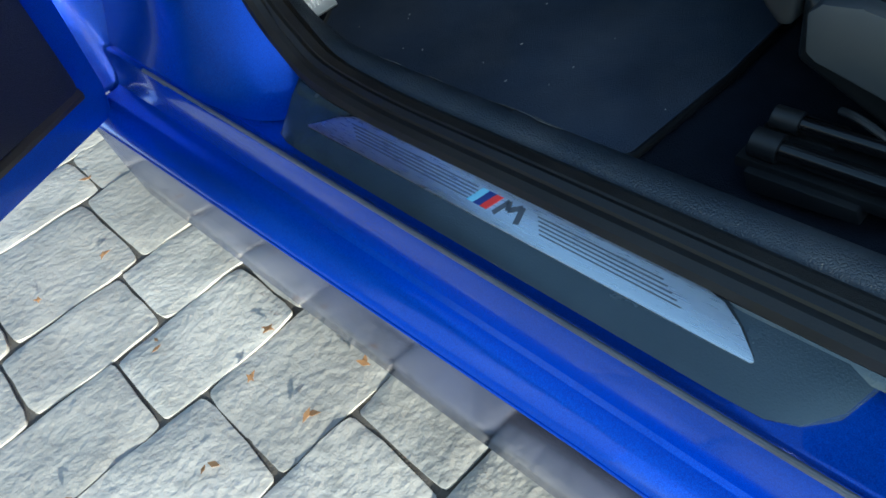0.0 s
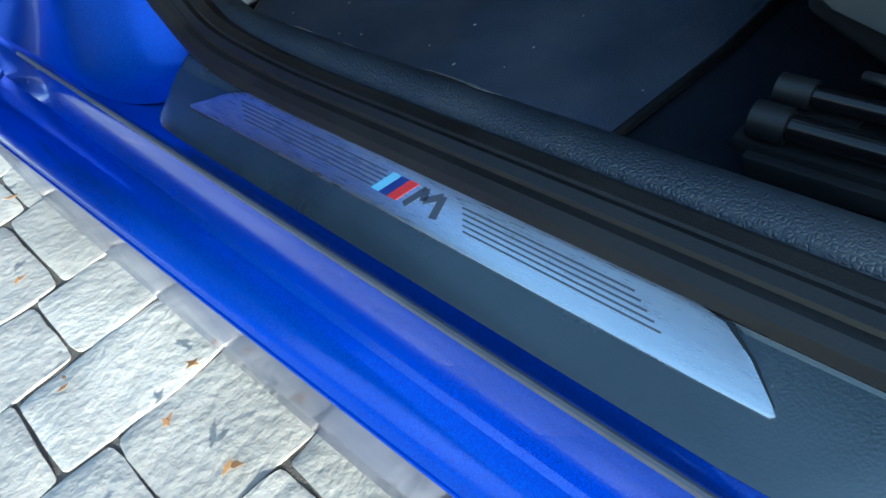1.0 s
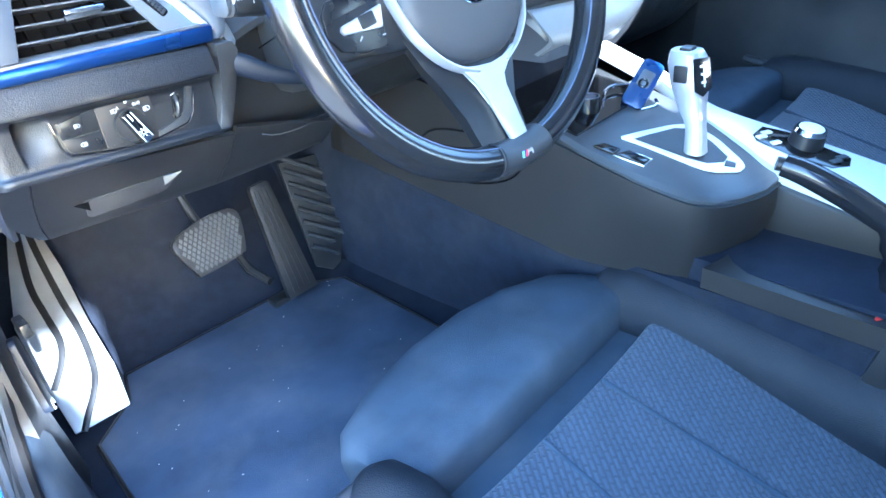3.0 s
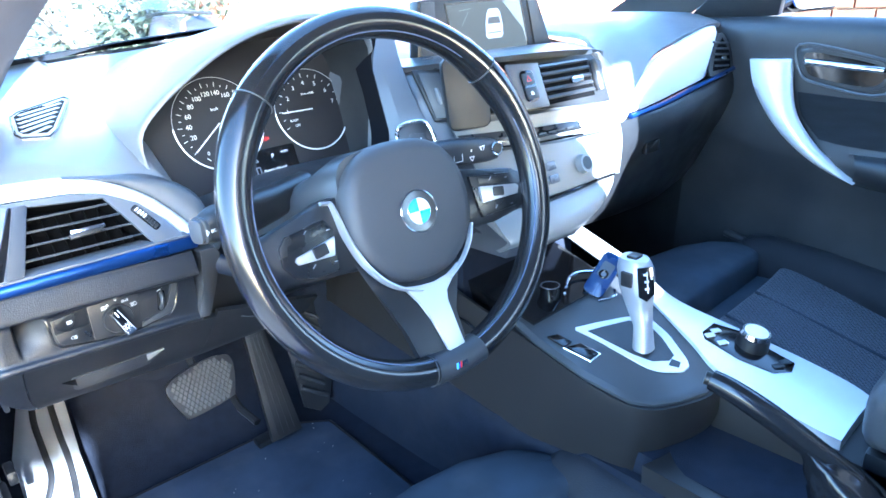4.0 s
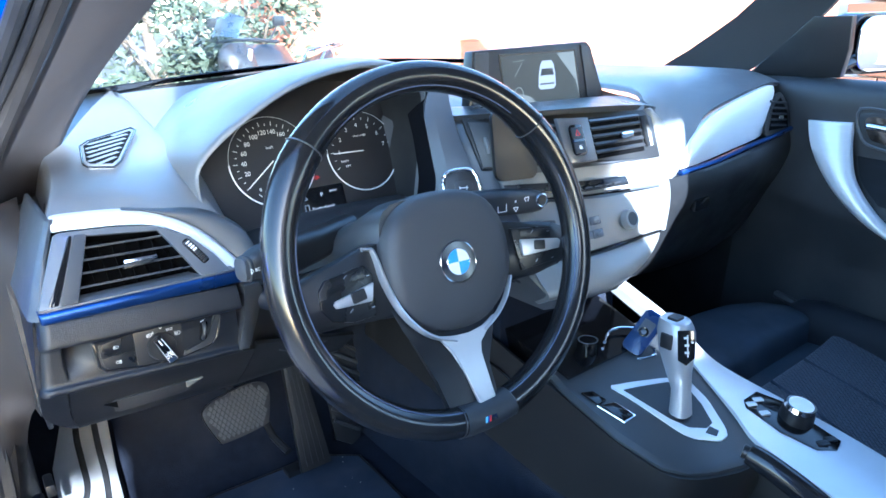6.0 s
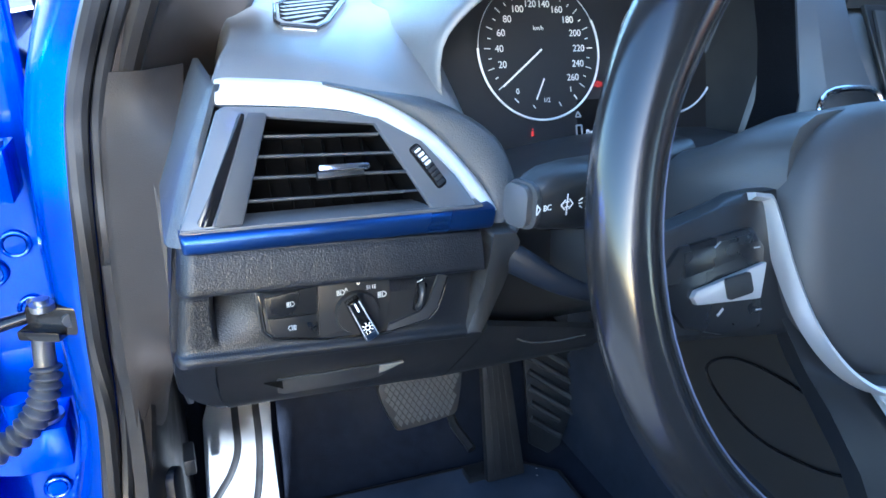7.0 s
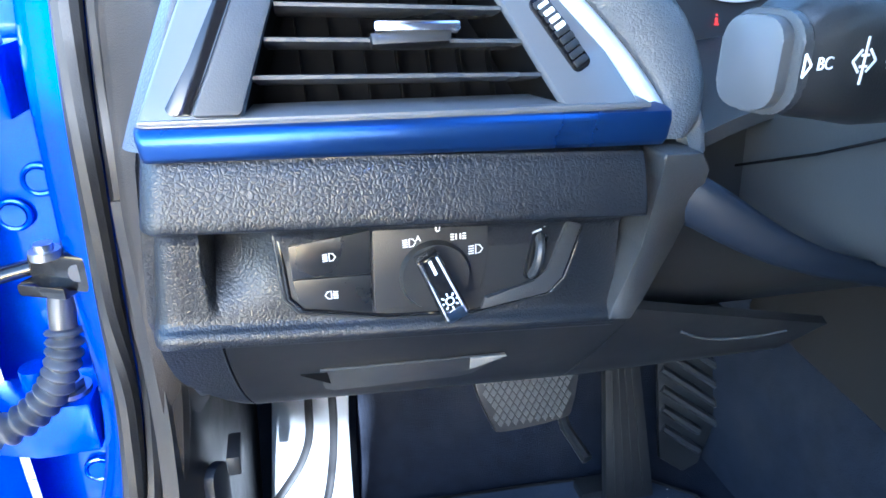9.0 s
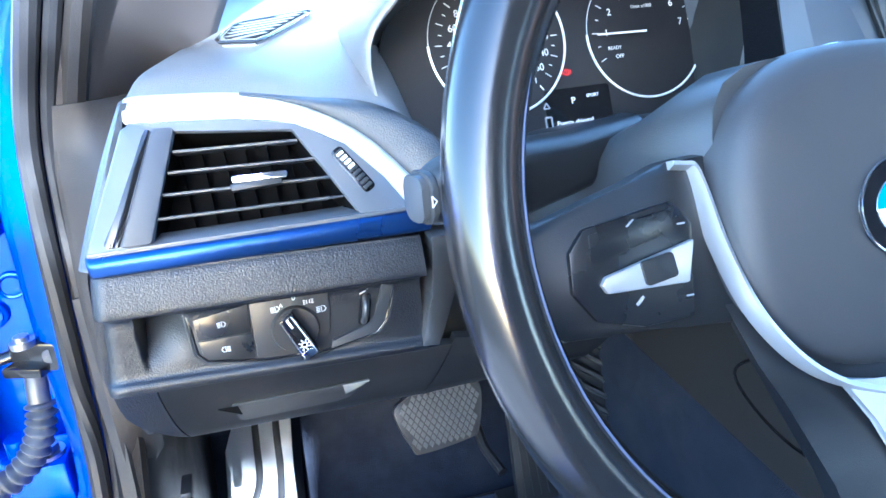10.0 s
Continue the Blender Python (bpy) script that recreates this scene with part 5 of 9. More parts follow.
    prism(bm, [(-0.680, 0.303, 0.885), (-0.683, 0.308, 0.872), (-0.692, 0.310, 0.80), (-0.692, 0.328, 0.772), (-0.687, 0.370, 0.716), (-0.687, 0.50, 0.716), (-0.680, 0.50, 0.89)], (0.006, 0, 0), 0.003)
    part("end_cap", bm, GRAIN, dash)


def straight(pts, n):
    """A closed outline with n points on each straight side."""
    p = [Vector((x, y, 0)) for x, y in pts]
    return [p[i].lerp(p[(i + 1) % len(p)], k / n) for i in range(len(p)) for k in range(n)]


def spline_2d(pts, n=4):
    return [(v.x, v.y) for v in spline([(x, y, 0) for x, y in pts], n, True)]


def build_switches(pan):
    sm = frame_at((-0.5625, 0.3028, 0.8165), (1, 0, 0), (0, 0.10, 1))
    unit = [(-0.0675, 0.022), (-0.058, 0.0245), (0.066, 0.0190), (0.0730, 0.0145), (0.0630, -0.012), (0.0560, -0.019), (0.018, -0.0245), (-0.022, -0.0215), (-0.060, -0.0145), (-0.0655, -0.008)]
    bm = bmesh.new()
    plate(bm, sm @ Matrix.Translation((0, 0, -0.004)), unit, 0.0048, 0.0012)
    un = part("switch_unit", bm, PLASTIC, pan, "black light switch unit")
    bm = bmesh.new()
    tube(bm, [sm @ Vector((x * 1.012, y * 1.02, 0.0003)) for x, y in unit], 0.0012, 8, closed=True, up=sm.to_3x3() @ Vector((0, 0, 1)))
    part("unit_gap", bm, GLOSS, un, "dark gap line")
    bm = bmesh.new()
    tube(bm, [sm @ Vector((x * 1.04, y * 1.07, -0.0003)) for x, y in unit], 0.0011, 8, closed=True, up=sm.to_3x3() @ Vector((0, 0, 1)))
    part("unit_rim", bm, GRAIN, un)
    bm = bmesh.new()
    plate(bm, sm @ Matrix.Translation((0, 0, 0.0006)), [(0.022, -0.0238), (0.0555, -0.0190), (0.0630, -0.012), (0.0725, 0.0140), (0.0645, 0.0165), (0.0560, -0.0075), (0.0490, -0.0130), (0.024, -0.0175)], 0.0026, 0.001)
    part("unit_frame", bm, GREYPL, un, "satin grey frame corner")
    for pts, sign in (([(-0.0645, 0.0165), (-0.0285, 0.0205), (-0.0295, 0.0005), (-0.064, 0.0015)], 0), ([(-0.064, 0.0008), (-0.0295, -0.0002), (-0.0295, -0.0185), (-0.058, -0.0135), (-0.0625, -0.009)], 1)):
        bm = bmesh.new()
        plate(bm, sm @ Matrix.Translation((0, 0, 0.0005)), pts, 0.0024, 0.0008)
        bt = part("fog_button", bm, BUTTONBLACK, un, "black fog lamp button")
        bm = bmesh.new()
        lamp_sign(bm, sm @ Matrix.Translation((-0.0475, 0.010 if not sign else -0.0078, 0.0029)), 0.0037, bool(sign))
        part("printed_sign", bm, WHITE, bt, "white lamp sign")
    bm = bmesh.new()
    plate(bm, sm @ Matrix.Translation((0, 0, 0.0005)), [(-0.0275, 0.0215), (0.026, 0.0185), (0.026, 0.004), (0.022, -0.0135), (-0.0285, -0.0185)], 0.0022, 0.0008)
    part("rotary_plate", bm, PLASTIC, un)
    km = sm @ Matrix.Translation((0.0, -0.0035, 0.0025))
    bm = bmesh.new()
    disc(bm, km, 0.0168, 0.004, 40, r2=0.0155)
    kn = part("rotary_knob", bm, PLASTIC, un, "round black light knob with a chrome-edged grip")
    gm = km @ pose(0, 0, 0.004, 0, 0, 24)
    bm = bmesh.new()
    plate(bm, gm, [(-0.0054, 0.0145), (0.0054, 0.0145), (0.0062, -0.0178), (0.0, -0.0198), (-0.0064, -0.0178)], 0.011, 0.0015)
    part("grip", bm, GLOSS, kn)
    for sx in (-1, 1):
        bm = bmesh.new()
        prism(bm, [gm @ Vector(q) for q in ((sx * 0.0054, 0.0145, 0.0095), (sx * 0.0062, -0.0178, 0.0095), (sx * 0.0046, -0.0168, 0.0118), (sx * 0.0040, 0.0135, 0.0118))], gm.to_3x3() @ Vector((sx * -0.0008, 0, -0.0005)))
        part("grip_edge", bm, CHROME, kn, "chrome edge")
    bm = bmesh.new()
    plate(bm, gm @ Matrix.Translation((0, -0.0164, 0.0108)), [(-0.005, -0.002), (0.005, -0.002), (0.005, 0.0035), (-0.005, 0.0035)], 0.0008, 0.0003)
    part("grip_tip", bm, CHROME, kn)
    bm = bmesh.new()
    bars(bm, gm @ Matrix.Translation((0, 0, 0.0110)), [(0, 0.006, 0, 0.013, 0.0014)])
    c = gm @ Matrix.Translation((0, -0.0085, 0.0110))
    ring(bm, c, 0.0018, 0.0004, 14, 0, 360, 5)
    bars(bm, c, [(0.0028 * math.cos(k * math.pi / 4), 0.0028 * math.sin(k * math.pi / 4), 0.0042 * math.cos(k * math.pi / 4), 0.0042 * math.sin(k * math.pi / 4), 0.0007) for k in range(8)])
    part("grip_mark", bm, WHITE, kn, "white pointer and lamp mark")
    tm = sm @ Matrix.Translation((0, 0, 0.0030))
    words("numeral", "0", tm @ Matrix.Translation((0.0020, 0.0186, 0)), 0.0052, WHITE, un)
    words("letter", "A", tm @ Matrix.Translation((-0.0072, 0.0146, 0)), 0.0040, WHITE, un)
    bm = bmesh.new()
    lamp_sign(bm, tm @ Matrix.Translation((-0.0115, 0.0130, 0)), 0.0039, False)
    part("printed_sign", bm, WHITE, un)
    bm = bmesh.new()
    lamp_sign(bm, tm @ Matrix.Translation((0.0195, 0.0070, 0)), 0.0044, False)
    part("printed_sign", bm, WHITE, un)
    bm = bmesh.new()
    bars(bm, tm @ Matrix.Translation((0.0115, 0.0140, 0)), [(-0.0036, y, -0.0020, y, 0.0005) for y in (-0.0012, 0, 0.0012)] + [(0.0020, y, 0.0036, y, 0.0005) for y in (-0.0012, 0, 0.0012)] + [(-0.001, -0.0013, -0.001, 0.0013, 0.0006), (0.001, -0.0013, 0.001, 0.0013, 0.0006)])
    part("printed_sign", bm, WHITE, un)
    # dimmer wheel
    dm = sm @ Matrix.Translation((0.0500, -0.0003, 0.0)) @ pose(0, 0, 0, 0, 0, -12)
    bm = bmesh.new()
    plate(bm, dm, rounded(0.0085, 0.023, 0.002), 0.0012, 0.0004)
    dd = part("dimmer_slot", bm, GLOSS, un)
    bm = bmesh.new()
    pts = [dm @ Vector((0, 0.0100 * math.sin(t), 0.0075 * math.cos(t) - 0.002)) for t in [radians(-80 + 16 * k) for k in range(11)]]
    tube(bm, pts, 0.0024, 8, up=(1, 0, 0))
    part("dimmer_wheel", bm, GREYPL, dd, "ribbed dimmer wheel")
    bm = bmesh.new()
    c = sm @ Matrix.Translation((0.052, 0.0145, 0.0012))
    bars(bm, c, [(-0.004, -0.003, 0.0005, -0.0015, 0.0007), (0.0015, 0.0, 0.003, 0.001, 0.0014), (0.004, 0.0015, 0.0052, 0.0022, 0.0006), (0.0025, 0.0025, 0.003, 0.0038, 0.0006)])
    part("printed_sign", bm, WHITE, un)


def lamp_sign(bm, m, s, flip):
    k = -1 if flip else 1
    tube(bm, [m @ Vector((k * s * x, s * y, 0)) for x, y in ((0.05, -0.5), (0.05, 0.5), (0.5, 0.42), (0.8, 0.0), (0.5, -0.42))], s * 0.07, 5, closed=True, up=m.to_3x3() @ Vector((0, 0, 1)))
    bars(bm, m, [(-k * s * 0.15, s * y, -k * s * 0.75, s * (y - 0.06), s * 0.12) for y in (-0.4, -0.13, 0.13, 0.4)], 0.0003)


def lean_to_driver(obs):
    """Turns the driver's side of the stack towards him: left of the middle the face runs forward."""
    todo = list(obs)
    while todo:
        ob = todo.pop()
        todo += list(ob.children)
        for v in ob.data.vertices:
            if v.co.x < 0:
                w = max(0.0, min(1.0, (0.45 - v.co.y) / 0.1)) * (0.35 + 0.65 * max(0.0, min(1.0, (v.co.z - 0.80) / 0.12)))
                x = v.co.x
                v.co.x, v.co.y, v.co.z = x * (1 - 0.38 * w), v.co.y - 0.58 * x * w, v.co.z + 0.05 * x * w


def build_centre_stack(dash):
    sy = 0.39  # backward slope of the stack's face

    def sp(x, z, out=0.0):
        return Vector((x, 0.20 + (z - 1.0) * sy - out * 0.93, z + out * 0.36))
    # body of the stack
    bm = bmesh.new()
    rings = []
    for z, x0, x1, o in ((1.045, -0.165, 0.228, -0.03), (1.03, -0.172, 0.236, -0.004), (0.99, -0.176, 0.240, -0.002), (0.93, -0.160, 0.234, -0.002), (0.86, -0.130, 0.204, -0.002), (0.833, -0.115, 0.182, -0.002), (0.81, -0.10, 0.152, 0.004), (0.79, -0.085, 0.10, 0.004), (0.775, -0.08, 0.08, -0.02)):
        p = [sp(x0, z, o - 0.012), sp(x0 + 0.012, z, o), sp(x1 - 0.02, z, o), sp(x1, z, o - 0.014)]
        rings.append(p + [Vector((x1 + 0.005, 0.42, p[3].z)), Vector((x0, 0.42, p[0].z))])
    loft(bm, rings)
    body = part("console_tower", bm, SATIN, dash, "satin grey centre stack", smooth=50)
    # cheek on the far side
    bm = bmesh.new()
    rows = [[], [], [], [], []]
    for x, z, w in ((0.216, 1.022, 0.016), (0.221, 1.000, 0.034), (0.221, 0.975, 0.038), (0.219, 0.948, 0.022), (0.216, 0.925, 0.014), (0.208, 0.900, 0.026), (0.196, 0.872, 0.026), (0.176, 0.838, 0.018)):
        q = sp(x, z, 0.001)
        for row, (u, back) in zip(rows, ((0, 0.006), (0.15, -0.002), (0.6, -0.001), (1.0, 0.010), (1.1, 0.06))):
            row.append(q + Vector((w * u, back, 0)))
    sheet(bm, smooth_rows(rows, 4, 4), (-0.003, 0.004, 0))
    part("stack_cheek", bm, STACKGREY, body, "silver edge moulding", smooth=60)
    # vent panel
    fm = frame_at(sp(0.0, 0.993, 0.003), (1, 0, -0.02), (0, sy, 1))
    bm = bmesh.new()
    plate(bm, fm, [(-0.165, 0.042), (0.196, 0.034), (0.216, 0.020), (0.214, -0.046), (0.14, -0.042), (-0.150, -0.036)], 0.004, 0.0015)
    vp = part("vent_panel", bm, PLASTIC, body, "black panel with two air vents")
    for x0, x1 in ((-0.095, -0.012), (0.058, 0.180)):
        bm = bmesh.new()
        plate(bm, fm @ Matrix.Translation((0, 0, 0.0036)), [(x0, 0.031), (x1, 0.027), (x1 - 0.003, -0.032), (x0 + 0.001, -0.032)], 0.001)
        vb = part("vent_back", bm, SHADEBLACK, vp)
        slat_set(vb, fm @ Matrix.Translation((0, 0, 0.010)), [(x0 + 0.001, x1 - 0.002, 0.0235 - 0.0118 * k) for k in range(5)], 0.0030, GREYPL)
        bm = bmesh.new()
        cx = x0 + (x1 - x0) * 0.62
        plate(bm, fm @ Matrix.Translation((cx, -0.004, 0.009)), rounded(0.030, 0.009, 0.002), 0.004, 0.001)
        tb = part("vent_tab", bm, GLOSS, vb)
        bm = bmesh.new()
        plate(bm, fm @ Matrix.Translation((cx, -0.0005, 0.0132)), rounded(0.026, 0.0028, 0.001), 0.0008)
        part("tab_chrome", bm, CHROME, tb)
    bm = bmesh.new()
    tube(bm, [fm @ Vector((0.194, y, 0.006)) for y in (-0.026, -0.01, 0.01, 0.024)], [0.006, 0.008, 0.008, 0.006], 10, up=(0, 1, 0))
    part("roller", bm, GREYPL, vp, "ribbed thumb roller")
    bm = bmesh.new()
    plate(bm, fm @ Matrix.Translation((-0.142, 0.0, 0.0036)), [(-0.016, 0.036), (0.022, 0.034), (0.026, -0.032), (-0.008, -0.033)], 0.003, 0.001)
    lp = part("roller_panel", bm, GREYPL, vp, "dark panel with a thumb roller")
    bm = bmesh.new()
    tube(bm, [fm @ Vector((-0.136, y, 0.0062)) for y in (-0.012, -0.004, 0.004, 0.012)], [0.003, 0.0042, 0.0042, 0.003], 10, up=(0, 1, 0))
    part("roller", bm, SATIN, lp, "pale ribbed thumb roller")
    bm = bmesh.new()
    plate(bm, fm @ Matrix.Translation((0.024, 0, 0.0036)), [(-0.034, 0.035), (0.031, 0.032), (0.032, -0.034), (-0.030, -0.033)], 0.0055, 0.001)
    hz = part("hazard_panel", bm, SATIN, vp, "satin grey panel with the hazard button")
    bm = bmesh.new()
    plate(bm, fm @ Matrix.Translation((0.022, 0.0, 0.0090)), rounded(0.030, 0.046, 0.008), 0.001, 0.0004)
    hb = part("button_frame", bm, GLOSS, hz)
    for dy, mm in ((0.010, PLASTIC), (-0.011, PLASTIC)):
        bm = bmesh.new()
        plate(bm, fm @ Matrix.Translation((0.022, dy, 0.0098)), rounded(0.024, 0.017, 0.003), 0.0018, 0.0006)
        part("button", bm, mm, hb)
    bm = bmesh.new()
    tm = fm @ Matrix.Translation((0.022, 0.010, 0.0118))
    bars(bm, tm, [(-0.0045, -0.0035, 0.0045, -0.0035, 0.001), (-0.0045, -0.0035, 0, 0.0045, 0.001), (0.0045, -0.0035, 0, 0.0045, 0.001)])
    part("hazard_triangle", bm, RED, hb, "red triangle")
    bm = bmesh.new()
    bars(bm, fm @ Matrix.Translation((0.022, -0.011, 0.0118)), [(-0.003, -0.001, 0.003, -0.001, 0.004), (-0.002, 0.002, 0.002, 0.002, 0.001)])
    part("lock_sign", bm, WHITE, hb)
    # radio: dark display bar, thin disc slot
    rm = frame_at(sp(0.0, 0.934, 0.002), (1, 0, 0), (0, sy, 1))
    bm = bmesh.new()
    plate(bm, rm, [(-0.125, 0.018), (0.14, 0.016), (0.213, 0.013), (0.205, -0.031), (-0.118, -0.022)], 0.003, 0.001)
    rp = part("radio_panel", bm, STACKGREY, body, "satin grey radio panel with a disc slot")
    bm = bmesh.new()
    plate(bm, rm @ Matrix.Translation((0, 0, 0.0028)), [(-0.120, 0.006), (0.03, 0.002), (0.116, -0.004), (0.120, -0.018), (0.02, -0.013), (-0.114, -0.009)], 0.0012, 0.0003)
    rd = part("radio_display", bm, BUTTONBLACK, rp, "dark display bar")
    bm = bmesh.new()
    for k in range(10):
        x = -0.105 + k * 0.022
        plate(bm, rm @ Matrix.Translation((x, -0.003 - 0.00045 * (k * 2), 0.0040)), rounded(0.016, 0.0022, 0.0005), 0.0004)
    part("display_signs", bm, PADGREY, rd, "row of faint signs")
    bm = bmesh.new()
    plate(bm, rm @ Matrix.Translation((0, 0, 0.0028)), [(-0.112, -0.0165), (0.02, -0.0185), (0.118, -0.0245), (0.121, -0.0285), (0.02, -0.0205), (-0.112, -0.0185)], 0.0008)
    part("disc_slot", bm, GLOSS, rp, "thin disc slot")
    # climate panel
    am = frame_at(sp(0.0, 0.874, 0.002), (1, 0, 0), (0, sy, 1))
    bm = bmesh.new()
    plate(bm, am, [(-0.112, 0.040), (0.06, 0.036), (0.203, 0.030), (0.172, -0.036), (-0.005, -0.034), (-0.096, -0.030)], 0.003, 0.001)
    ap = part("climate_panel", bm, STACKGREY, body, "silver climate control panel")
    for x, y in ((-0.085, 0.010), (-0.060, 0.009), (-0.085, -0.010), (-0.060, -0.011), (0.000, 0.008), (0.024, 0.007), (0.000, -0.012), (0.024, -0.013)):
        bm = bmesh.new()
        plate(bm, am @ Matrix.Translation((x, y, 0.0026)), rounded(0.022, 0.013, 0.002), 0.0016, 0.0005)
        part("button", bm, SATIN, ap, "satin grey climate button")
    for cx, cy in ((-0.022, -0.004), (0.098, -0.006)):
        bm = bmesh.new()
        disc(bm, am @ Matrix.Translation((cx, cy, 0.002)), 0.016, 0.010, 28, r2=0.0145)
        kn = part("dial_knob", bm, STACKGREY, ap, "silver temperature knob")
        bm = bmesh.new()
        disc(bm, am @ Matrix.Translation((cx, cy, 0.0118)), 0.0105, 0.0006, 24)
        part("knob_face", bm, PLASTIC, kn, "black knob face")
    bm = bmesh.new()
    tube(bm, [am @ Vector(q) for q in ((-0.096, -0.034, 0.0), (-0.005, -0.0375, 0.0), (0.10, -0.0385, 0.0), (0.172, -0.0390, 0.0))], 0.0022, 8)
    part("lower_joint", bm, GLOSS, ap, "dark joint above the lip")
    # rounded lower lip of the stack
    bm = bmesh.new()
    rows = [[sp(-0.11, 0.832, 0.004), sp(0.03, 0.830, 0.006), sp(0.12, 0.832, 0.005), sp(0.174, 0.838, 0.0)], [sp(-0.11, 0.812, 0.012), sp(0.03, 0.808, 0.016), sp(0.115, 0.812, 0.012), sp(0.160, 0.822, 0.0)],
            [sp(-0.10, 0.793, 0.008), sp(0.02, 0.786, 0.010), sp(0.09, 0.795, 0.006), sp(0.136, 0.81, -0.006)], [sp(-0.09, 0.785, -0.03), sp(0.02, 0.778, -0.03), sp(0.08, 0.788, -0.03), sp(0.12, 0.80, -0.03)]]
    sheet(bm, smooth_rows(rows, 5, 4), (0, 0.006, 0.002))
    part("stack_lip", bm, STACKGREY, body, "pale silver lower lip", smooth=60)
    # upright wall between cluster and stack, with the start button
    bm = bmesh.new()
    loft(bm, [[(xl, yl, z), (xm, ym, z), (xr, yr, z), (xr + 0.03, yr + 0.10, z), (xl + 0.04, yl + 0.11, z)] for z, xl, yl, xm, ym, xr, yr in (
        (0.875, -0.160, 0.292, -0.150, 0.264, -0.112, 0.236), (0.95, -0.151, 0.303, -0.140, 0.284, -0.114, 0.256), (1.00, -0.149, 0.320, -0.139, 0.306, -0.110, 0.296), (1.035, -0.147, 0.333, -0.134, 0.325, -0.106, 0.318), (1.052, -0.139, 0.340, -0.126, 0.334, -0.100, 0.332), (1.085, -0.118, 0.352, -0.110, 0.348, -0.092, 0.350))])
    part("stack_wing", bm, SATIN, dash, "grey upright beside the instruments", smooth=25)
    # inner wall between dial and upright, its shadow put into the dark colour
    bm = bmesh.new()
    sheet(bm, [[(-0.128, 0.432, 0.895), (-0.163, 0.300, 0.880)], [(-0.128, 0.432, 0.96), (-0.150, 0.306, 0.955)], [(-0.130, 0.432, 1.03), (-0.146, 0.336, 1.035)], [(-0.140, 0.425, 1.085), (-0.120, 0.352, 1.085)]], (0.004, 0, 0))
    part("inner_cheek", bm, CHEEKSHADE, dash, smooth=50)
    bmx = frame_at((-0.126, 0.262, 0.934), (0.83, -0.5, 0), (0.12, 0.3, 0.95))
    out = spline_2d([(-0.034, 0.006), (-0.029, 0.022), (-0.010, 0.027), (0.008, 0.024), (0.018, -0.002), (0.018, -0.026), (0.0, -0.032), (-0.026, -0.028)], 3)
    bm = bmesh.new()
    plate(bm, bmx, out, 0.010, 0.003)
    sb = part("start_button", bm, PLASTIC, dash, "black start button in a chrome frame")
    bm = bmesh.new()
    tube(bm, [bmx @ Vector((x * 1.05, y * 1.05, 0.009)) for x, y in out], 0.0028, 8, closed=True)
    part("chrome_frame", bm, CHROME, sb, "thick chrome frame")
    bm = bmesh.new()
    plate(bm, bmx @ Matrix.Translation((-0.006, -0.002, 0.0098)), rounded(0.026, 0.028, 0.005), 0.0012, 0.0004)
    part("button_cap", bm, GREYPL, sb)
    bm = bmesh.new()
    bars(bm, bmx @ Matrix.Translation((-0.006, 0.002, 0.0112)), [(-0.006, 0, 0.006, 0, 0.0014), (0.004, -0.003, 0.004, 0.003, 0.0012), (-0.006, -0.002, -0.006, 0.002, 0.0016)])
    part("button_sign", bm, WHITE, sb)
    # screen
    sm = frame_at((0.114, 0.352, 1.068), (1, 0, 0), (0, 0.06, 1))
    bm = bmesh.new()
    plate(bm, sm @ Matrix.Translation((0, 0, -0.02)), [(-0.150, 0.054), (0.116, 0.060), (0.128, 0.050), (0.172, -0.055), (-0.165, -0.055)], 0.022, 0.005)
    hs = part("screen_housing", bm, PLASTIC, dash, "black freestanding screen housing")
    for pts in ([(-0.146, 0.050), (-0.118, 0.050), (-0.124, -0.05), (-0.158, -0.05)], [(0.098, 0.054), (0.121, 0.050), (0.162, -0.048), (0.118, -0.048)]):
        bm = bmesh.new()
        plate(bm, sm @ Matrix.Translation((0, 0, 0.0015)), pts, 0.003, 0.001)
        part("side_bar", bm, GREYPL, hs, "grey side bar")
    bm = bmesh.new()
    plate(bm, sm @ Matrix.Translation((0, 0, 0.0018)), [(-0.097, 0.046), (0.083, 0.048), (0.101, -0.047), (-0.084, -0.047)], 0.0012)
    dp = part("display", bm, GLOSS, hs, "glossy display showing a car from above")
    dm = sm @ Matrix.Translation((0, 0, 0.0033))
    bm = bmesh.new()
    plate(bm, dm, [(-0.094, 0.043), (0.080, 0.045), (0.097, -0.044), (-0.081, -0.044)], 0.0003)
    part("display_ground", bm, DIMGLOW, dp)
    bm = bmesh.new()
    plate(bm, dm @ Matrix.Translation((0.0, 0, 0.0004)), [(0.036, 0.043), (0.079, 0.044), (0.094, -0.030), (0.084, -0.004)], 0.0002)
    part("display_haze", bm, PALEGLOW, dp, "pale glow in a corner of the picture")
    bm = bmesh.new()
    plate(bm, dm @ Matrix.Translation((0.0, 0, 0.0004)), [(-0.078, -0.043), (-0.070, -0.014), (-0.030, -0.024), (-0.004, -0.043)], 0.0002)
    part("display_haze", bm, PALEGLOW, dp, "pale glow in a corner of the picture")
    bm = bmesh.new()
    cm = dm @ Matrix.Translation((0.012, 0.006, 0.0007))
    plate(bm, cm, [(-0.016, 0.020), (-0.011, 0.026), (0.011, 0.026), (0.016, 0.020), (0.020, 0.004), (0.021, -0.016), (0.016, -0.021), (-0.016, -0.021), (-0.021, -0.016), (-0.020, 0.004)], 0.0002)
    ci = part("car_picture", bm, TEXTGLOW, dp, "pale drawing of a car from behind")
    bm = bmesh.new()
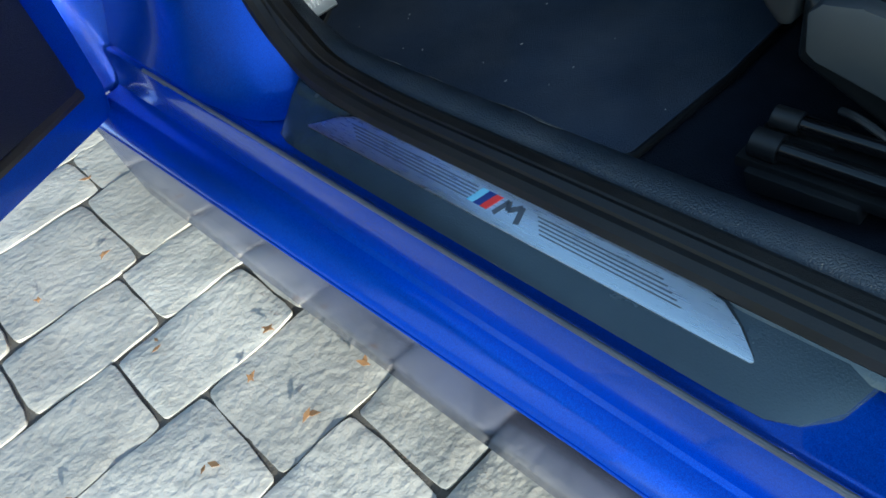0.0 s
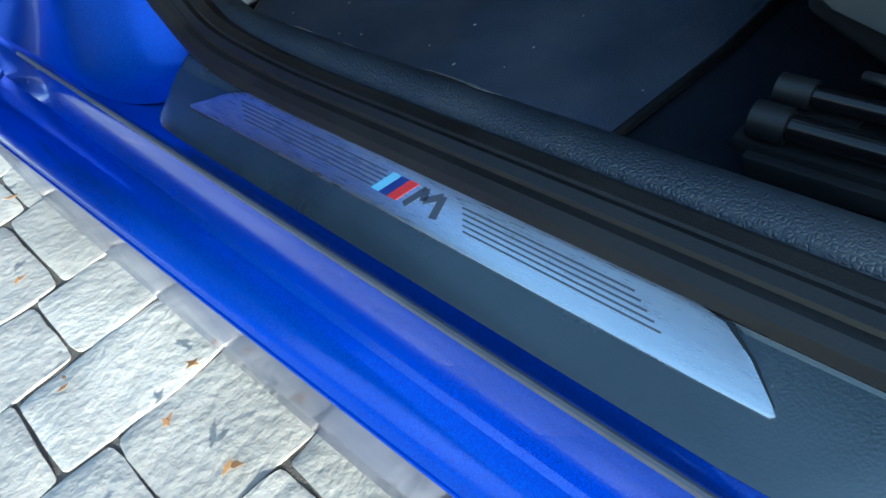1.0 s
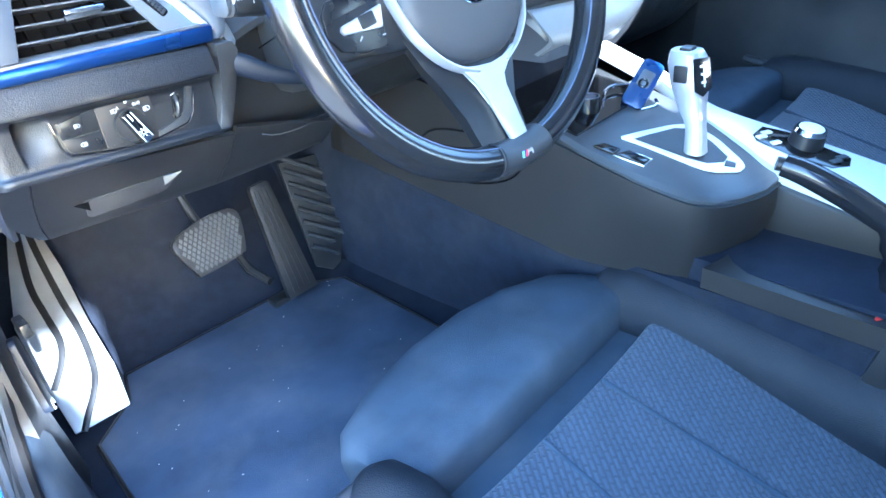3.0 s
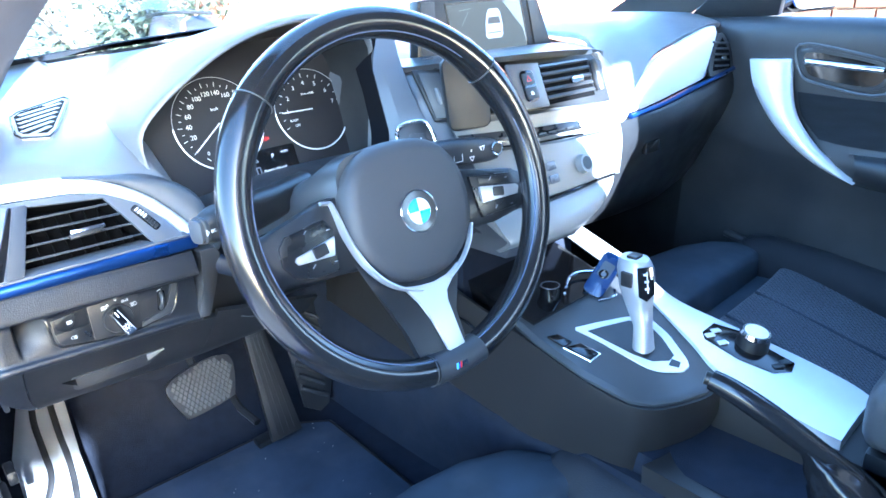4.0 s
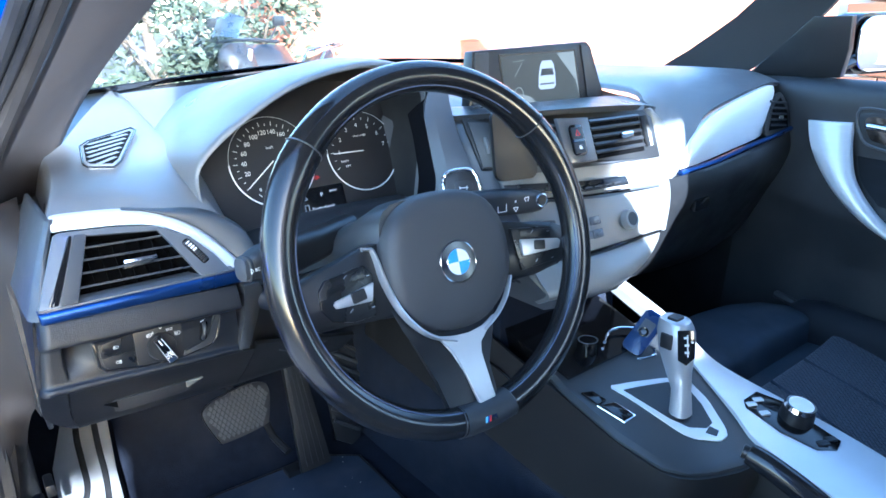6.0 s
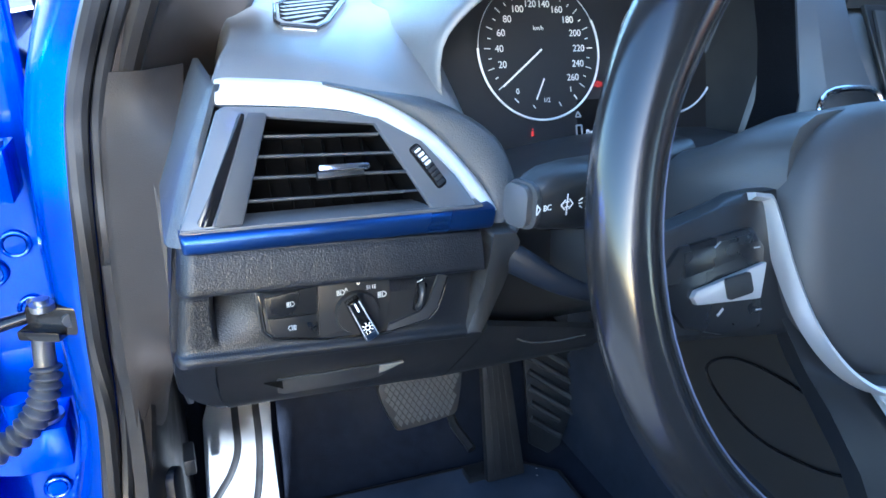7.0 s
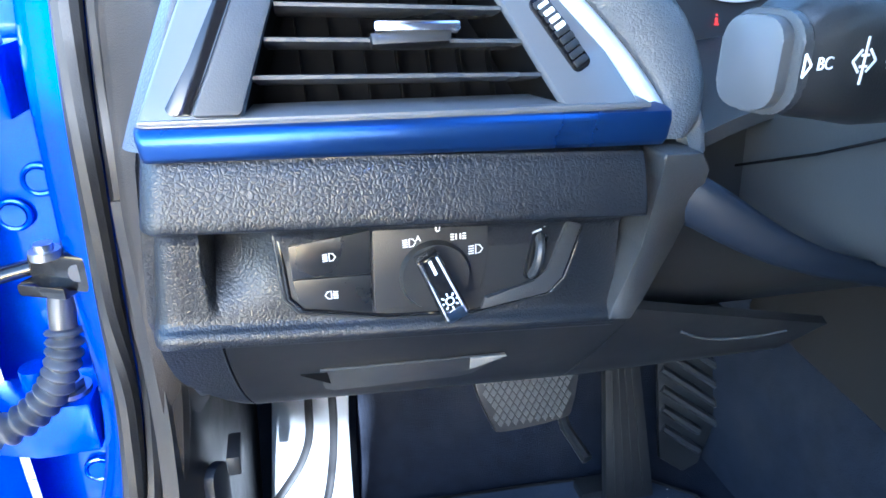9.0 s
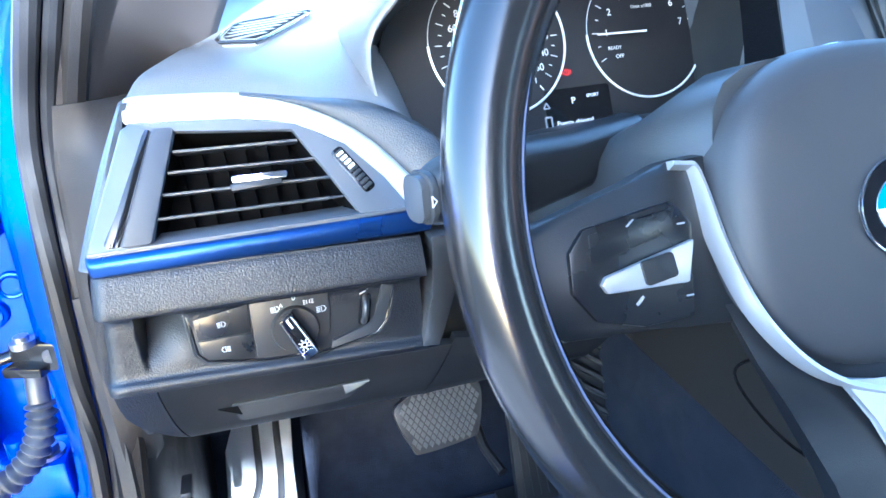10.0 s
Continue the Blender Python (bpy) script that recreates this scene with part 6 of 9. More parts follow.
    plate(bm, cm @ Matrix.Translation((0, 0.008, 0.0003)), [(-0.013, 0.005), (0.013, 0.005), (0.016, -0.006), (-0.016, -0.006)], 0.0002)
    plate(bm, cm @ Matrix.Translation((0, -0.012, 0.0003)), rounded(0.034, 0.0022, 0.001), 0.0002)
    part("picture_panes", bm, GREYPL, ci)
    bm = bmesh.new()
    ring(bm, dm @ Matrix.Translation((-0.055, -0.018, 0.0006)), 0.010, 0.0007, 20, 0, 360, 5)
    bars(bm, dm @ Matrix.Translation((-0.055, 0, 0.0006)), [(-0.008, 0.010, 0.008, 0.030, 0.001), (-0.012, 0.033, 0.014, 0.035, 0.0012)], 0.0002)
    part("display_signs", bm, PALEGLOW, dp)
    # middle top pad under the screen and towards the windscreen
    bm = bmesh.new()
    sheet(bm, smooth_rows([[(-0.17, 0.215, 1.042), (0.03, 0.21, 1.040), (0.20, 0.215, 1.030), (0.265, 0.225, 1.020)], [(-0.17, 0.30, 1.046), (0.03, 0.29, 1.043), (0.21, 0.295, 1.038), (0.29, 0.30, 1.03)],
                           [(-0.17, 0.36, 1.03), (0.03, 0.36, 1.022), (0.22, 0.36, 1.02), (0.32, 0.36, 1.03)], [(-0.17, 0.50, 1.04), (0.03, 0.50, 1.045), (0.22, 0.50, 1.045), (0.34, 0.50, 1.045)],
                           [(-0.17, 0.82, 1.0720), (0.03, 0.86, 1.0760), (0.22, 0.84, 1.0740), (0.34, 0.83, 1.0660)]], 4, 4), (0, 0.002, -0.008))
    part("middle_pad", bm, SHROUDGREY, dash, "dark grey pad under the screen", smooth=70)
    lean_to_driver([body, bpy.data.objects["middle_pad"]])
    # windscreen-side ledge across the whole dash
    bm = bmesh.new()
    sheet(bm, smooth_rows([[(-0.46, 0.64, 1.000), (-0.16, 0.62, 1.030)], [(-0.46, 0.84, 1.058), (-0.16, 0.86, 1.072)]], 4, 4), (0, 0, -0.01))
    part("rear_ledge", bm, SOFTLIT, dash)


def build_passenger_dash(dash):
    # top pad
    rows = [[(0.238, 0.206, 1.015), (0.248, 0.172, 0.906), (0.36, 0.195, 0.992), (0.45, 0.20, 1.018), (0.59, 0.205, 1.037), (0.66, 0.21, 1.035)],
            [(0.252, 0.24, 1.03), (0.295, 0.222, 0.995), (0.37, 0.225, 1.022), (0.46, 0.235, 1.038), (0.60, 0.24, 1.047), (0.68, 0.25, 1.045)],
            [(0.29, 0.30, 1.045), (0.34, 0.30, 1.055), (0.39, 0.30, 1.062), (0.48, 0.31, 1.066), (0.61, 0.31, 1.062), (0.70, 0.32, 1.055)],
            [(0.32, 0.50, 1.05), (0.36, 0.50, 1.06), (0.42, 0.50, 1.066), (0.50, 0.50, 1.068), (0.62, 0.50, 1.062), (0.72, 0.50, 1.05)],
            [(0.33, 0.84, 1.0650), (0.38, 0.84, 1.0690), (0.44, 0.83, 1.0690), (0.52, 0.82, 1.0650), (0.62, 0.80, 1.0570), (0.72, 0.78, 1.0450)]]
    bm = bmesh.new()
    sheet(bm, smooth_rows(rows, 4, 4), (0, 0.004, -0.008))
    part("passenger_pad", bm, SOFTLIT, dash, "soft grained top pad", smooth=70)
    # silver trim blade
    top = spline([(0.286, 0.178, 0.925), (0.30, 0.182, 0.947), (0.362, 0.188, 0.988), (0.45, 0.192, 1.012), (0.589, 0.196, 1.034), (0.610, 0.194, 1.022)], 5)
    bot = spline([(0.279, 0.176, 0.917), (0.32, 0.177, 0.918), (0.38, 0.178, 0.923), (0.45, 0.180, 0.930), (0.53, 0.183, 0.937), (0.560, 0.185, 0.942)], 5)
    bm = bmesh.new()
    sheet(bm, [[p.lerp(q, k / 3) + Vector((0, -0.006 * math.sin(math.pi * k / 3), 0)) for p, q in zip(top, bot)] for k in range(4)], (0, 0.008, 0))
    part("silver_blade", bm, SILVER, dash, "pale silver trim blade", smooth=60)
    bm = bmesh.new()
    tube(bm, spline([(0.275, 0.173, 0.911), (0.38, 0.173, 0.916), (0.50, 0.176, 0.928), (0.60, 0.176, 0.938), (0.665, 0.178, 0.945)], 5), 0.005, 8)
    part("blue_strip", bm, STRIP, dash)
    # end vent
    vm = frame_at((0.614, 0.185, 0.975), (1, 0, -0.1), (0, 0.15, 1))
    bm = bmesh.new()
    out = [(-0.05, -0.038), (0.05, -0.030), (0.044, 0.01), (0.005, 0.045), (-0.03, 0.02)]
    plate(bm, vm @ Matrix.Translation((0, 0, -0.002)), spline_2d(out, 4), 0.006, 0.001)
    pv = part("passenger_vent", bm, PLASTIC, dash)
    bm = bmesh.new()
    plate(bm, vm @ Matrix.Translation((0, 0, 0.0036)), [(x * 0.78, y * 0.78) for x, y in out], 0.001)
    part("vent_back", bm, SHADEBLACK, pv)
    slat_set(pv, vm @ Matrix.Translation((0, 0, 0.008)), [(-0.034, 0.030, -0.020 + 0.011 * k) for k in range(5)], 0.004, GREYPL)
    bm = bmesh.new()
    plate(bm, vm @ Matrix.Translation((0.0, -0.004, 0.008)), rounded(0.02, 0.006, 0.002), 0.002, 0.0006)
    part("vent_tab", bm, CHROME, pv)
    # lower dash and glovebox
    bm = bmesh.new()
    rows = [[(0.222, 0.172, 0.905), (0.40, 0.172, 0.912), (0.55, 0.175, 0.925), (0.67, 0.18, 0.94)], [(0.212, 0.168, 0.87), (0.40, 0.165, 0.875), (0.55, 0.168, 0.885), (0.67, 0.175, 0.895)],
            [(0.195, 0.18, 0.83), (0.40, 0.19, 0.82), (0.55, 0.20, 0.81), (0.67, 0.21, 0.81)], [(0.22, 0.26, 0.70), (0.40, 0.27, 0.68), (0.55, 0.28, 0.67), (0.67, 0.30, 0.67)], [(0.22, 0.46, 0.62), (0.40, 0.48, 0.60), (0.55, 0.50, 0.60), (0.67, 0.50, 0.60)]]
    sheet(bm, smooth_rows(rows, 4, 4), (0, 0.008, 0.002))
    lo = part("glovebox", bm, PLASTIC, dash, "dark glovebox lid below the trim", smooth=60)
    bm = bmesh.new()
    box(bm, (0.345, 0.172, 0.845), (0.045, 0.012, 0.022), bevel=0.004)
    part("glovebox_catch", bm, GLOSS, lo, "glossy catch")


build_dash()


# ---- inner pillar trim beside the driver ----
def build_pillar_trim():
    tr = thing("pillar_trim", (-0.68, 0.55, 0.9), "dark brown-grey lining of the windscreen pillar", "pillar trim")
    rows = [[(-0.735, 0.49, 0.80), (-0.705, 0.52, 0.80), (-0.70, 0.60, 0.80), (-0.70, 0.72, 0.80)], [(-0.722, 0.48, 0.92), (-0.697, 0.505, 0.92), (-0.670, 0.58, 0.92), (-0.625, 0.66, 0.92)],
            [(-0.680, 0.44, 1.045), (-0.656, 0.455, 1.045), (-0.610, 0.53, 1.045), (-0.560, 0.61, 1.045)], [(-0.638, 0.365, 1.14), (-0.612, 0.37, 1.14), (-0.560, 0.43, 1.14), (-0.506, 0.52, 1.14)],
            [(-0.59, 0.16, 1.27), (-0.565, 0.165, 1.27), (-0.51, 0.21, 1.27), (-0.44, 0.27, 1.27)], [(-0.548, -0.05, 1.385), (-0.52, -0.05, 1.385), (-0.46, -0.02, 1.39), (-0.40, 0.02, 1.395)]]
    bm = bmesh.new()
    sheet(bm, smooth_rows(rows, 4, 5), (-0.006, 0.012, 0))
    part("lining", bm, TAUPE, tr, smooth=60)
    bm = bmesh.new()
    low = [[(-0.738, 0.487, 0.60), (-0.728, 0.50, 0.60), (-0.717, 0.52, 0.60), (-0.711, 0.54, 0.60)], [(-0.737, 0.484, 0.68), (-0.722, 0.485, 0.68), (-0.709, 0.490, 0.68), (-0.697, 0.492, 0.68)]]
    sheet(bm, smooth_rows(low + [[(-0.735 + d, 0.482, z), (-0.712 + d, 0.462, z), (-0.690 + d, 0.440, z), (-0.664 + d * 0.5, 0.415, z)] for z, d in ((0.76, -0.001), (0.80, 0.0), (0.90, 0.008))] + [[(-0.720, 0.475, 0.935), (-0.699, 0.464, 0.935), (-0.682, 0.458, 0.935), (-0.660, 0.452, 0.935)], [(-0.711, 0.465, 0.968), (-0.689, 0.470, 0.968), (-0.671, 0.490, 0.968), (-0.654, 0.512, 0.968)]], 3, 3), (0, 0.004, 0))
    part("side_filler", bm, TAUPESHADE, tr, smooth=60)
    bm = bmesh.new()
    prism(bm, [(-0.716, 0.49, 0.962), (-0.690, 0.505, 0.962), (-0.66, 0.62, 0.962), (-0.66, 0.62, 0.9635), (-0.690, 0.505, 0.9635), (-0.716, 0.49, 0.9635)], (0.003, -0.002, 0))
    part("joint_line", bm, GREYPL, tr)
    return tr


build_pillar_trim()

# ---- steering wheel and column ----
WM = frame_at((-0.302, 0.092, 0.926), (0.9976, -0.0686, 0), (0.0203, 0.296, 0.955))


def build_wheel():
    sw = thing("steering_wheel", (-0.300, 0.073, 0.926), "black leather three-spoke steering wheel with silver lower spoke", "steering wheel")
    W = WM
    R = W.to_3x3()
    # rim, thicker at the thumb rests
    W = WM @ Matrix.Translation((0.005, -0.001, 0))
    bm = bmesh.new()
    pts, rad = [], []
    for k in range(96):
        a = math.tau * k / 96
        d = math.degrees(a) % 360
        thick = 0.0170 + 0.0024 * (math.exp(-((d - 35) / 14) ** 2) + math.exp(-((d - 145) / 14) ** 2))
        pts.append(W @ Vector((0.1922 * math.cos(a), 0.1922 * math.sin(a), 0.0)))
        rad.append(thick)
    tube(bm, pts, rad, 20, closed=True, up=R @ Vector((0, 0, 1)), flat=1.08)
    rim = part("rim", bm, LEATHER, sw, "worn shiny black leather rim", smooth=80)
    for a in (40, 138, 261, 282):
        bm = bmesh.new()
        c = Vector((0.1922 * math.cos(radians(a)), 0.1922 * math.sin(radians(a)), 0))
        t = Vector((-math.sin(radians(a)), math.cos(radians(a)), 0))
        n = Vector((math.cos(radians(a)), math.sin(radians(a)), 0))
        rr = 0.0177 if a > 180 else 0.0193
        tube(bm, [W @ (c + n * rr * math.cos(w) + Vector((0, 0, rr * 1.08 * math.sin(w)))) for w in [math.tau * j / 24 for j in range(24)]], 0.0007, 6, closed=True, up=R @ t)
        part("leather_seam", bm, GREYPL, rim)
    # stitched inner seam
    bm = bmesh.new()
    ring(bm, W @ Matrix.Translation((0, 0, 0.0120)), 0.1795, 0.0007, 80, 0, 360, 6)
    part("inner_seam", bm, STITCH, rim, "grey stitched seam")
    # flat bottom insert with a badge
    bm = bmesh.new()
    tube(bm, [W @ Vector((0.1922 * math.cos(radians(a)), 0.1922 * math.sin(radians(a)), 0)) for a in range(262, 283, 2)], 0.0177, 18, up=R @ Vector((0, 0, 1)), flat=1.085)
    ins = part("rim_insert", bm, GREYPL, sw, "satin grey rim insert")
    for i, mm in enumerate((LTBLUE, NAVY, RED)):
        bm = bmesh.new()
        x = -0.0062 + i * 0.0024 + 0.0015
        prism(bm, [W @ Vector((x + a, -0.1922 + b, 0.0185)) for a, b in ((-0.0016, -0.0032), (0.0008, -0.0032), (0.0024, 0.0032), (0.0, 0.0032))], R @ Vector((0, 0, 0.0012)))
        part("badge_stripe", bm, mm, ins)
    bm = bmesh.new()
    bars(bm, W @ Matrix.Translation((0.0048, -0.1922, 0.0185)) @ Matrix.Scale(0.6, 4), [(-0.004, -0.005, -0.001, 0.005, 0.003), (-0.001, 0.005, 0.002, 0, 0.003), (0.002, 0, 0.007, 0.005, 0.003), (0.007, 0.005, 0.008, -0.005, 0.003)], 0.0014)
    part("badge_zigzag", bm, CHROME, ins)
    # the hub sits a little off the rim's centre, the wheel being turned slightly
    W = WM @ Matrix.Translation((0.018, -0.014, 0))
    R = W.to_3x3()
    # centre pad: a soft rounded dome
    bm = bmesh.new()
    rings = []
    for s, z in ((1.0, -0.030), (1.0, -0.012), (0.985, -0.002), (0.93, 0.006), (0.80, 0.010), (0.5, 0.0125), (0.25, 0.013)):
        rr = []
        for k in range(48):
            a = math.tau * k / 48
            e = (abs(math.cos(a)) ** 2.6 + abs(math.sin(a)) ** 2.6) ** (-1 / 2.6)
            x = 0.086 * e * math.cos(a)
            y = 0.082 * e * math.sin(a)
            if y < 0:
                x *= 1 - 0.22 * (y / 0.082) ** 2
            rr.append(W @ Vector((x * s, y * s - 0.002, z - 0.020)))
        rings.append(rr)
    loft(bm, rings)
    part("airbag_pad", bm, PADGREY, sw, "matt black airbag pad", smooth=60)
    # roundel in plain colours
    rm = W @ Matrix.Translation((0.001, -0.004, -0.0075))
    bm = bmesh.new()
    disc(bm, rm, 0.0242, 0.0022, 40, r2=0.0228)
    rd = part("roundel", bm, GLOSS, sw, "round blue and white badge with a chrome rim")
    bm = bmesh.new()
    ring(bm, rm @ Matrix.Translation((0, 0, 0.002)), 0.0240, 0.0006, 40)
    ring(bm, rm @ Matrix.Translation((0, 0, 0.0022)), 0.0150, 0.0004, 32)
    part("roundel_rim", bm, CHROME, rd)
    for q in range(4):
        bm = bmesh.new()
        plate(bm, rm @ Matrix.Translation((0, 0, 0.0020)), [(0, 0)] + [(0.0148 * math.cos(radians(90 * q + 9 * k)), 0.0148 * math.sin(radians(90 * q + 9 * k))) for k in range(11)], 0.0006)
        part("roundel_quarter", bm, WHITE if q in (0, 2) else ROUNDBLUE, rd)
    # side spokes with their button pads
    WS = W @ Matrix.Translation((0, 0, -0.030))

    def outline(pts, s):
        return [(s * x, y) for x, y in (pts if s > 0 else pts[::-1])]
    for s in (-1, 1):
        if s < 0:
            body = [(0.070, 0.036), (0.1035, 0.0345), (0.122, 0.0265), (0.158, 0.0165), (0.180, 0.012), (0.186, -0.008), (0.182, -0.036), (0.166, -0.0445), (0.105, -0.047), (0.066, -0.052)]
            face = [(0.0960, 0.003), (0.1045, 0.0150), (0.152, 0.0080), (0.1605, -0.002), (0.1615, -0.021), (0.151, -0.036), (0.127, -0.0425), (0.101, -0.0415)]
            bar = [(0.0985, -0.0045), (0.1455, -0.0152), (0.1480, -0.0190), (0.1455, -0.0232), (0.1035, -0.0245)]
            nub, upper = (0.119, -0.0155), [(0.107, 0.0115), (0.150, 0.0050), (0.1505, -0.0085), (0.107, 0.0005)]
        else:
            body = [(0.070, 0.032), (0.105, 0.0255), (0.172, 0.0140), (0.190, 0.006), (0.194, -0.012), (0.187, -0.035), (0.170, -0.043), (0.126, -0.047), (0.066, -0.048)]
            face = [(0.0990, 0.0175), (0.167, 0.0085), (0.1815, -0.006), (0.179, -0.027), (0.166, -0.035), (0.106, -0.037)]
            bar = [(0.1095, 0.0015), (0.1700, -0.0080), (0.1735, -0.0120), (0.1690, -0.0205), (0.1095, -0.0195)]
            nub, upper = (0.137, -0.0105), [(0.112, 0.0130), (0.160, 0.0065), (0.160, -0.0040), (0.112, 0.0045)]
        bm = bmesh.new()
        plate(bm, WS @ Matrix.Translation((0, 0, -0.024)), outline(body, s), 0.022, 0.007)
        spk = part("side_spoke", bm, PLASTIC, sw, "black side spoke with buttons", smooth=50)
        bm = bmesh.new()
        plate(bm, WS @ Matrix.Translation((0, 0, -0.003)), outline(face, s), 0.005, 0.002)
        bp = part("button_pad", bm, BUTTONBLACK, spk, "black button pad", smooth=50)
        bm = bmesh.new()
        plate(bm, WS @ Matrix.Translation((0, 0, 0.0018)), outline(upper, s), 0.0012, 0.0005)
        part("upper_button", bm, BUTTONBLACK, bp)
        bm = bmesh.new()
        plate(bm, WS @ Matrix.Translation((0, 0, 0.0014)), outline(bar, s), 0.0045, 0.0014)
        part("button_bar", bm, WHEELSILVER, spk, "silver rocker bar")
        bm = bmesh.new()
        plate(bm, WS @ Matrix.Translation((s * nub[0], nub[1], 0.0050)) @ pose(0, 0, 0, 0, 0, -s * 9), rounded(0.017, 0.0120, 0.002), 0.0026, 0.0008)
        part("rocker", bm, PLASTIC, spk)
        signs = [[(-0.012, 0.006, -0.008, 0.009, 0.0008)], [(0.014, 0.0035, 0.018, 0.0035, 0.0008)], [(-0.012, -0.0310, -0.008, -0.0275, 0.0014)], [(0.014, -0.0310, 0.018, -0.0310, 0.0008)]]
        for strokes in signs:
            bm = bmesh.new()
            bars(bm, WS @ Matrix.Translation((s * (nub[0] + (0.0 if s < 0 else 0.004)), 0.0, 0.0030)), strokes, 0.0004)
            part("button_sign", bm, GREYPRINT, bp)
        # silver edge along the pad
        if s < 0:
            path = spline([(-0.1020, 0.0335, 0), (-0.0960, 0.0325, 0), (-0.0900, 0.0305, 0), (-0.0870, 0.0180, 0), (-0.0835, -0.010, 0), (-0.0750, -0.041, 0), (-0.0600, -0.065, 0), (-0.0420, -0.0795, 0), (-0.020, -0.0880, 0)], 5)
            w = 0.0042
        else:
            path = spline([(0.0760, -0.036, 0), (0.0640, -0.056, 0), (0.0440, -0.0740, 0), (0.020, -0.0870, 0)], 6)
            w = 0.0026
        edge = []
        for i, q in enumerate(path):
            t = (path[min(i + 1, len(path) - 1)] - path[max(i - 1, 0)]).normalized()
            edge.append(q + Vector((t.y, -t.x, 0)) * (-w if s < 0 else w) * -1)

        def deep(q):
            return -0.003 - max(0.0, q.y + 0.086) * 0.20
        bm = bmesh.new()
        sheet(bm, [[W @ (q + Vector((0, 0, deep(q) - 0.005))) for q in edge], [W @ (p.lerp(q, 0.5) + Vector((0, 0, deep(q)))) for p, q in zip(edge, path)], [W @ (q + Vector((0, 0, deep(q) - 0.001))) for q in path]], R @ Vector((0, 0, -0.008)))
        part("silver_edge", bm, WHEELSILVER, sw, "satin silver edge")
    # lower spoke, dark flanks and silver face
    bm = bmesh.new()
    loft(bm, [[W @ Vector(q) for q in r] for r in (
        ((-0.082, -0.040, -0.032), (0.060, -0.050, -0.032), (0.050, -0.050, -0.055), (-0.070, -0.040, -0.055)),
        ((-0.074, -0.070, -0.024), (0.050, -0.070, -0.024), (0.044, -0.070, -0.05), (-0.062, -0.070, -0.05)),
        ((-0.066, -0.092, -0.016), (0.036, -0.092, -0.014), (0.034, -0.092, -0.04), (-0.058, -0.092, -0.04)),
        ((-0.055, -0.128, -0.006), (0.016, -0.125, -0.004), (0.016, -0.125, -0.026), (-0.050, -0.128, -0.026)),
        ((-0.046, -0.176, 0.002), (0.016, -0.176, 0.003), (0.014, -0.176, -0.012), (-0.044, -0.176, -0.012)))])
    part("lower_spoke", bm, PLASTIC, sw, "dark lower spoke", smooth=50)
    bm = bmesh.new()
    plate(bm, W @ Matrix.Translation((0, -0.084, -0.0125)) @ pose(0, 0, 0, -11) @ Matrix.Translation((0, 0.084, 0)),
          [(-0.043, -0.080), (-0.020, -0.0865), (0.0, -0.088), (0.020, -0.085), (0.038, -0.075), (0.040, -0.079), (0.022, -0.091), (0.0095, -0.100), (0.0058, -0.112), (0.0090, -0.171), (0.0068, -0.176), (-0.0105, -0.175), (-0.0135, -0.171), (-0.0215, -0.125), (-0.0280, -0.103), (-0.036, -0.091)], 0.0045, 0.0012)
    part("silver_spoke", bm, WHEELSILVER, sw, "satin silver spoke face")
    return sw


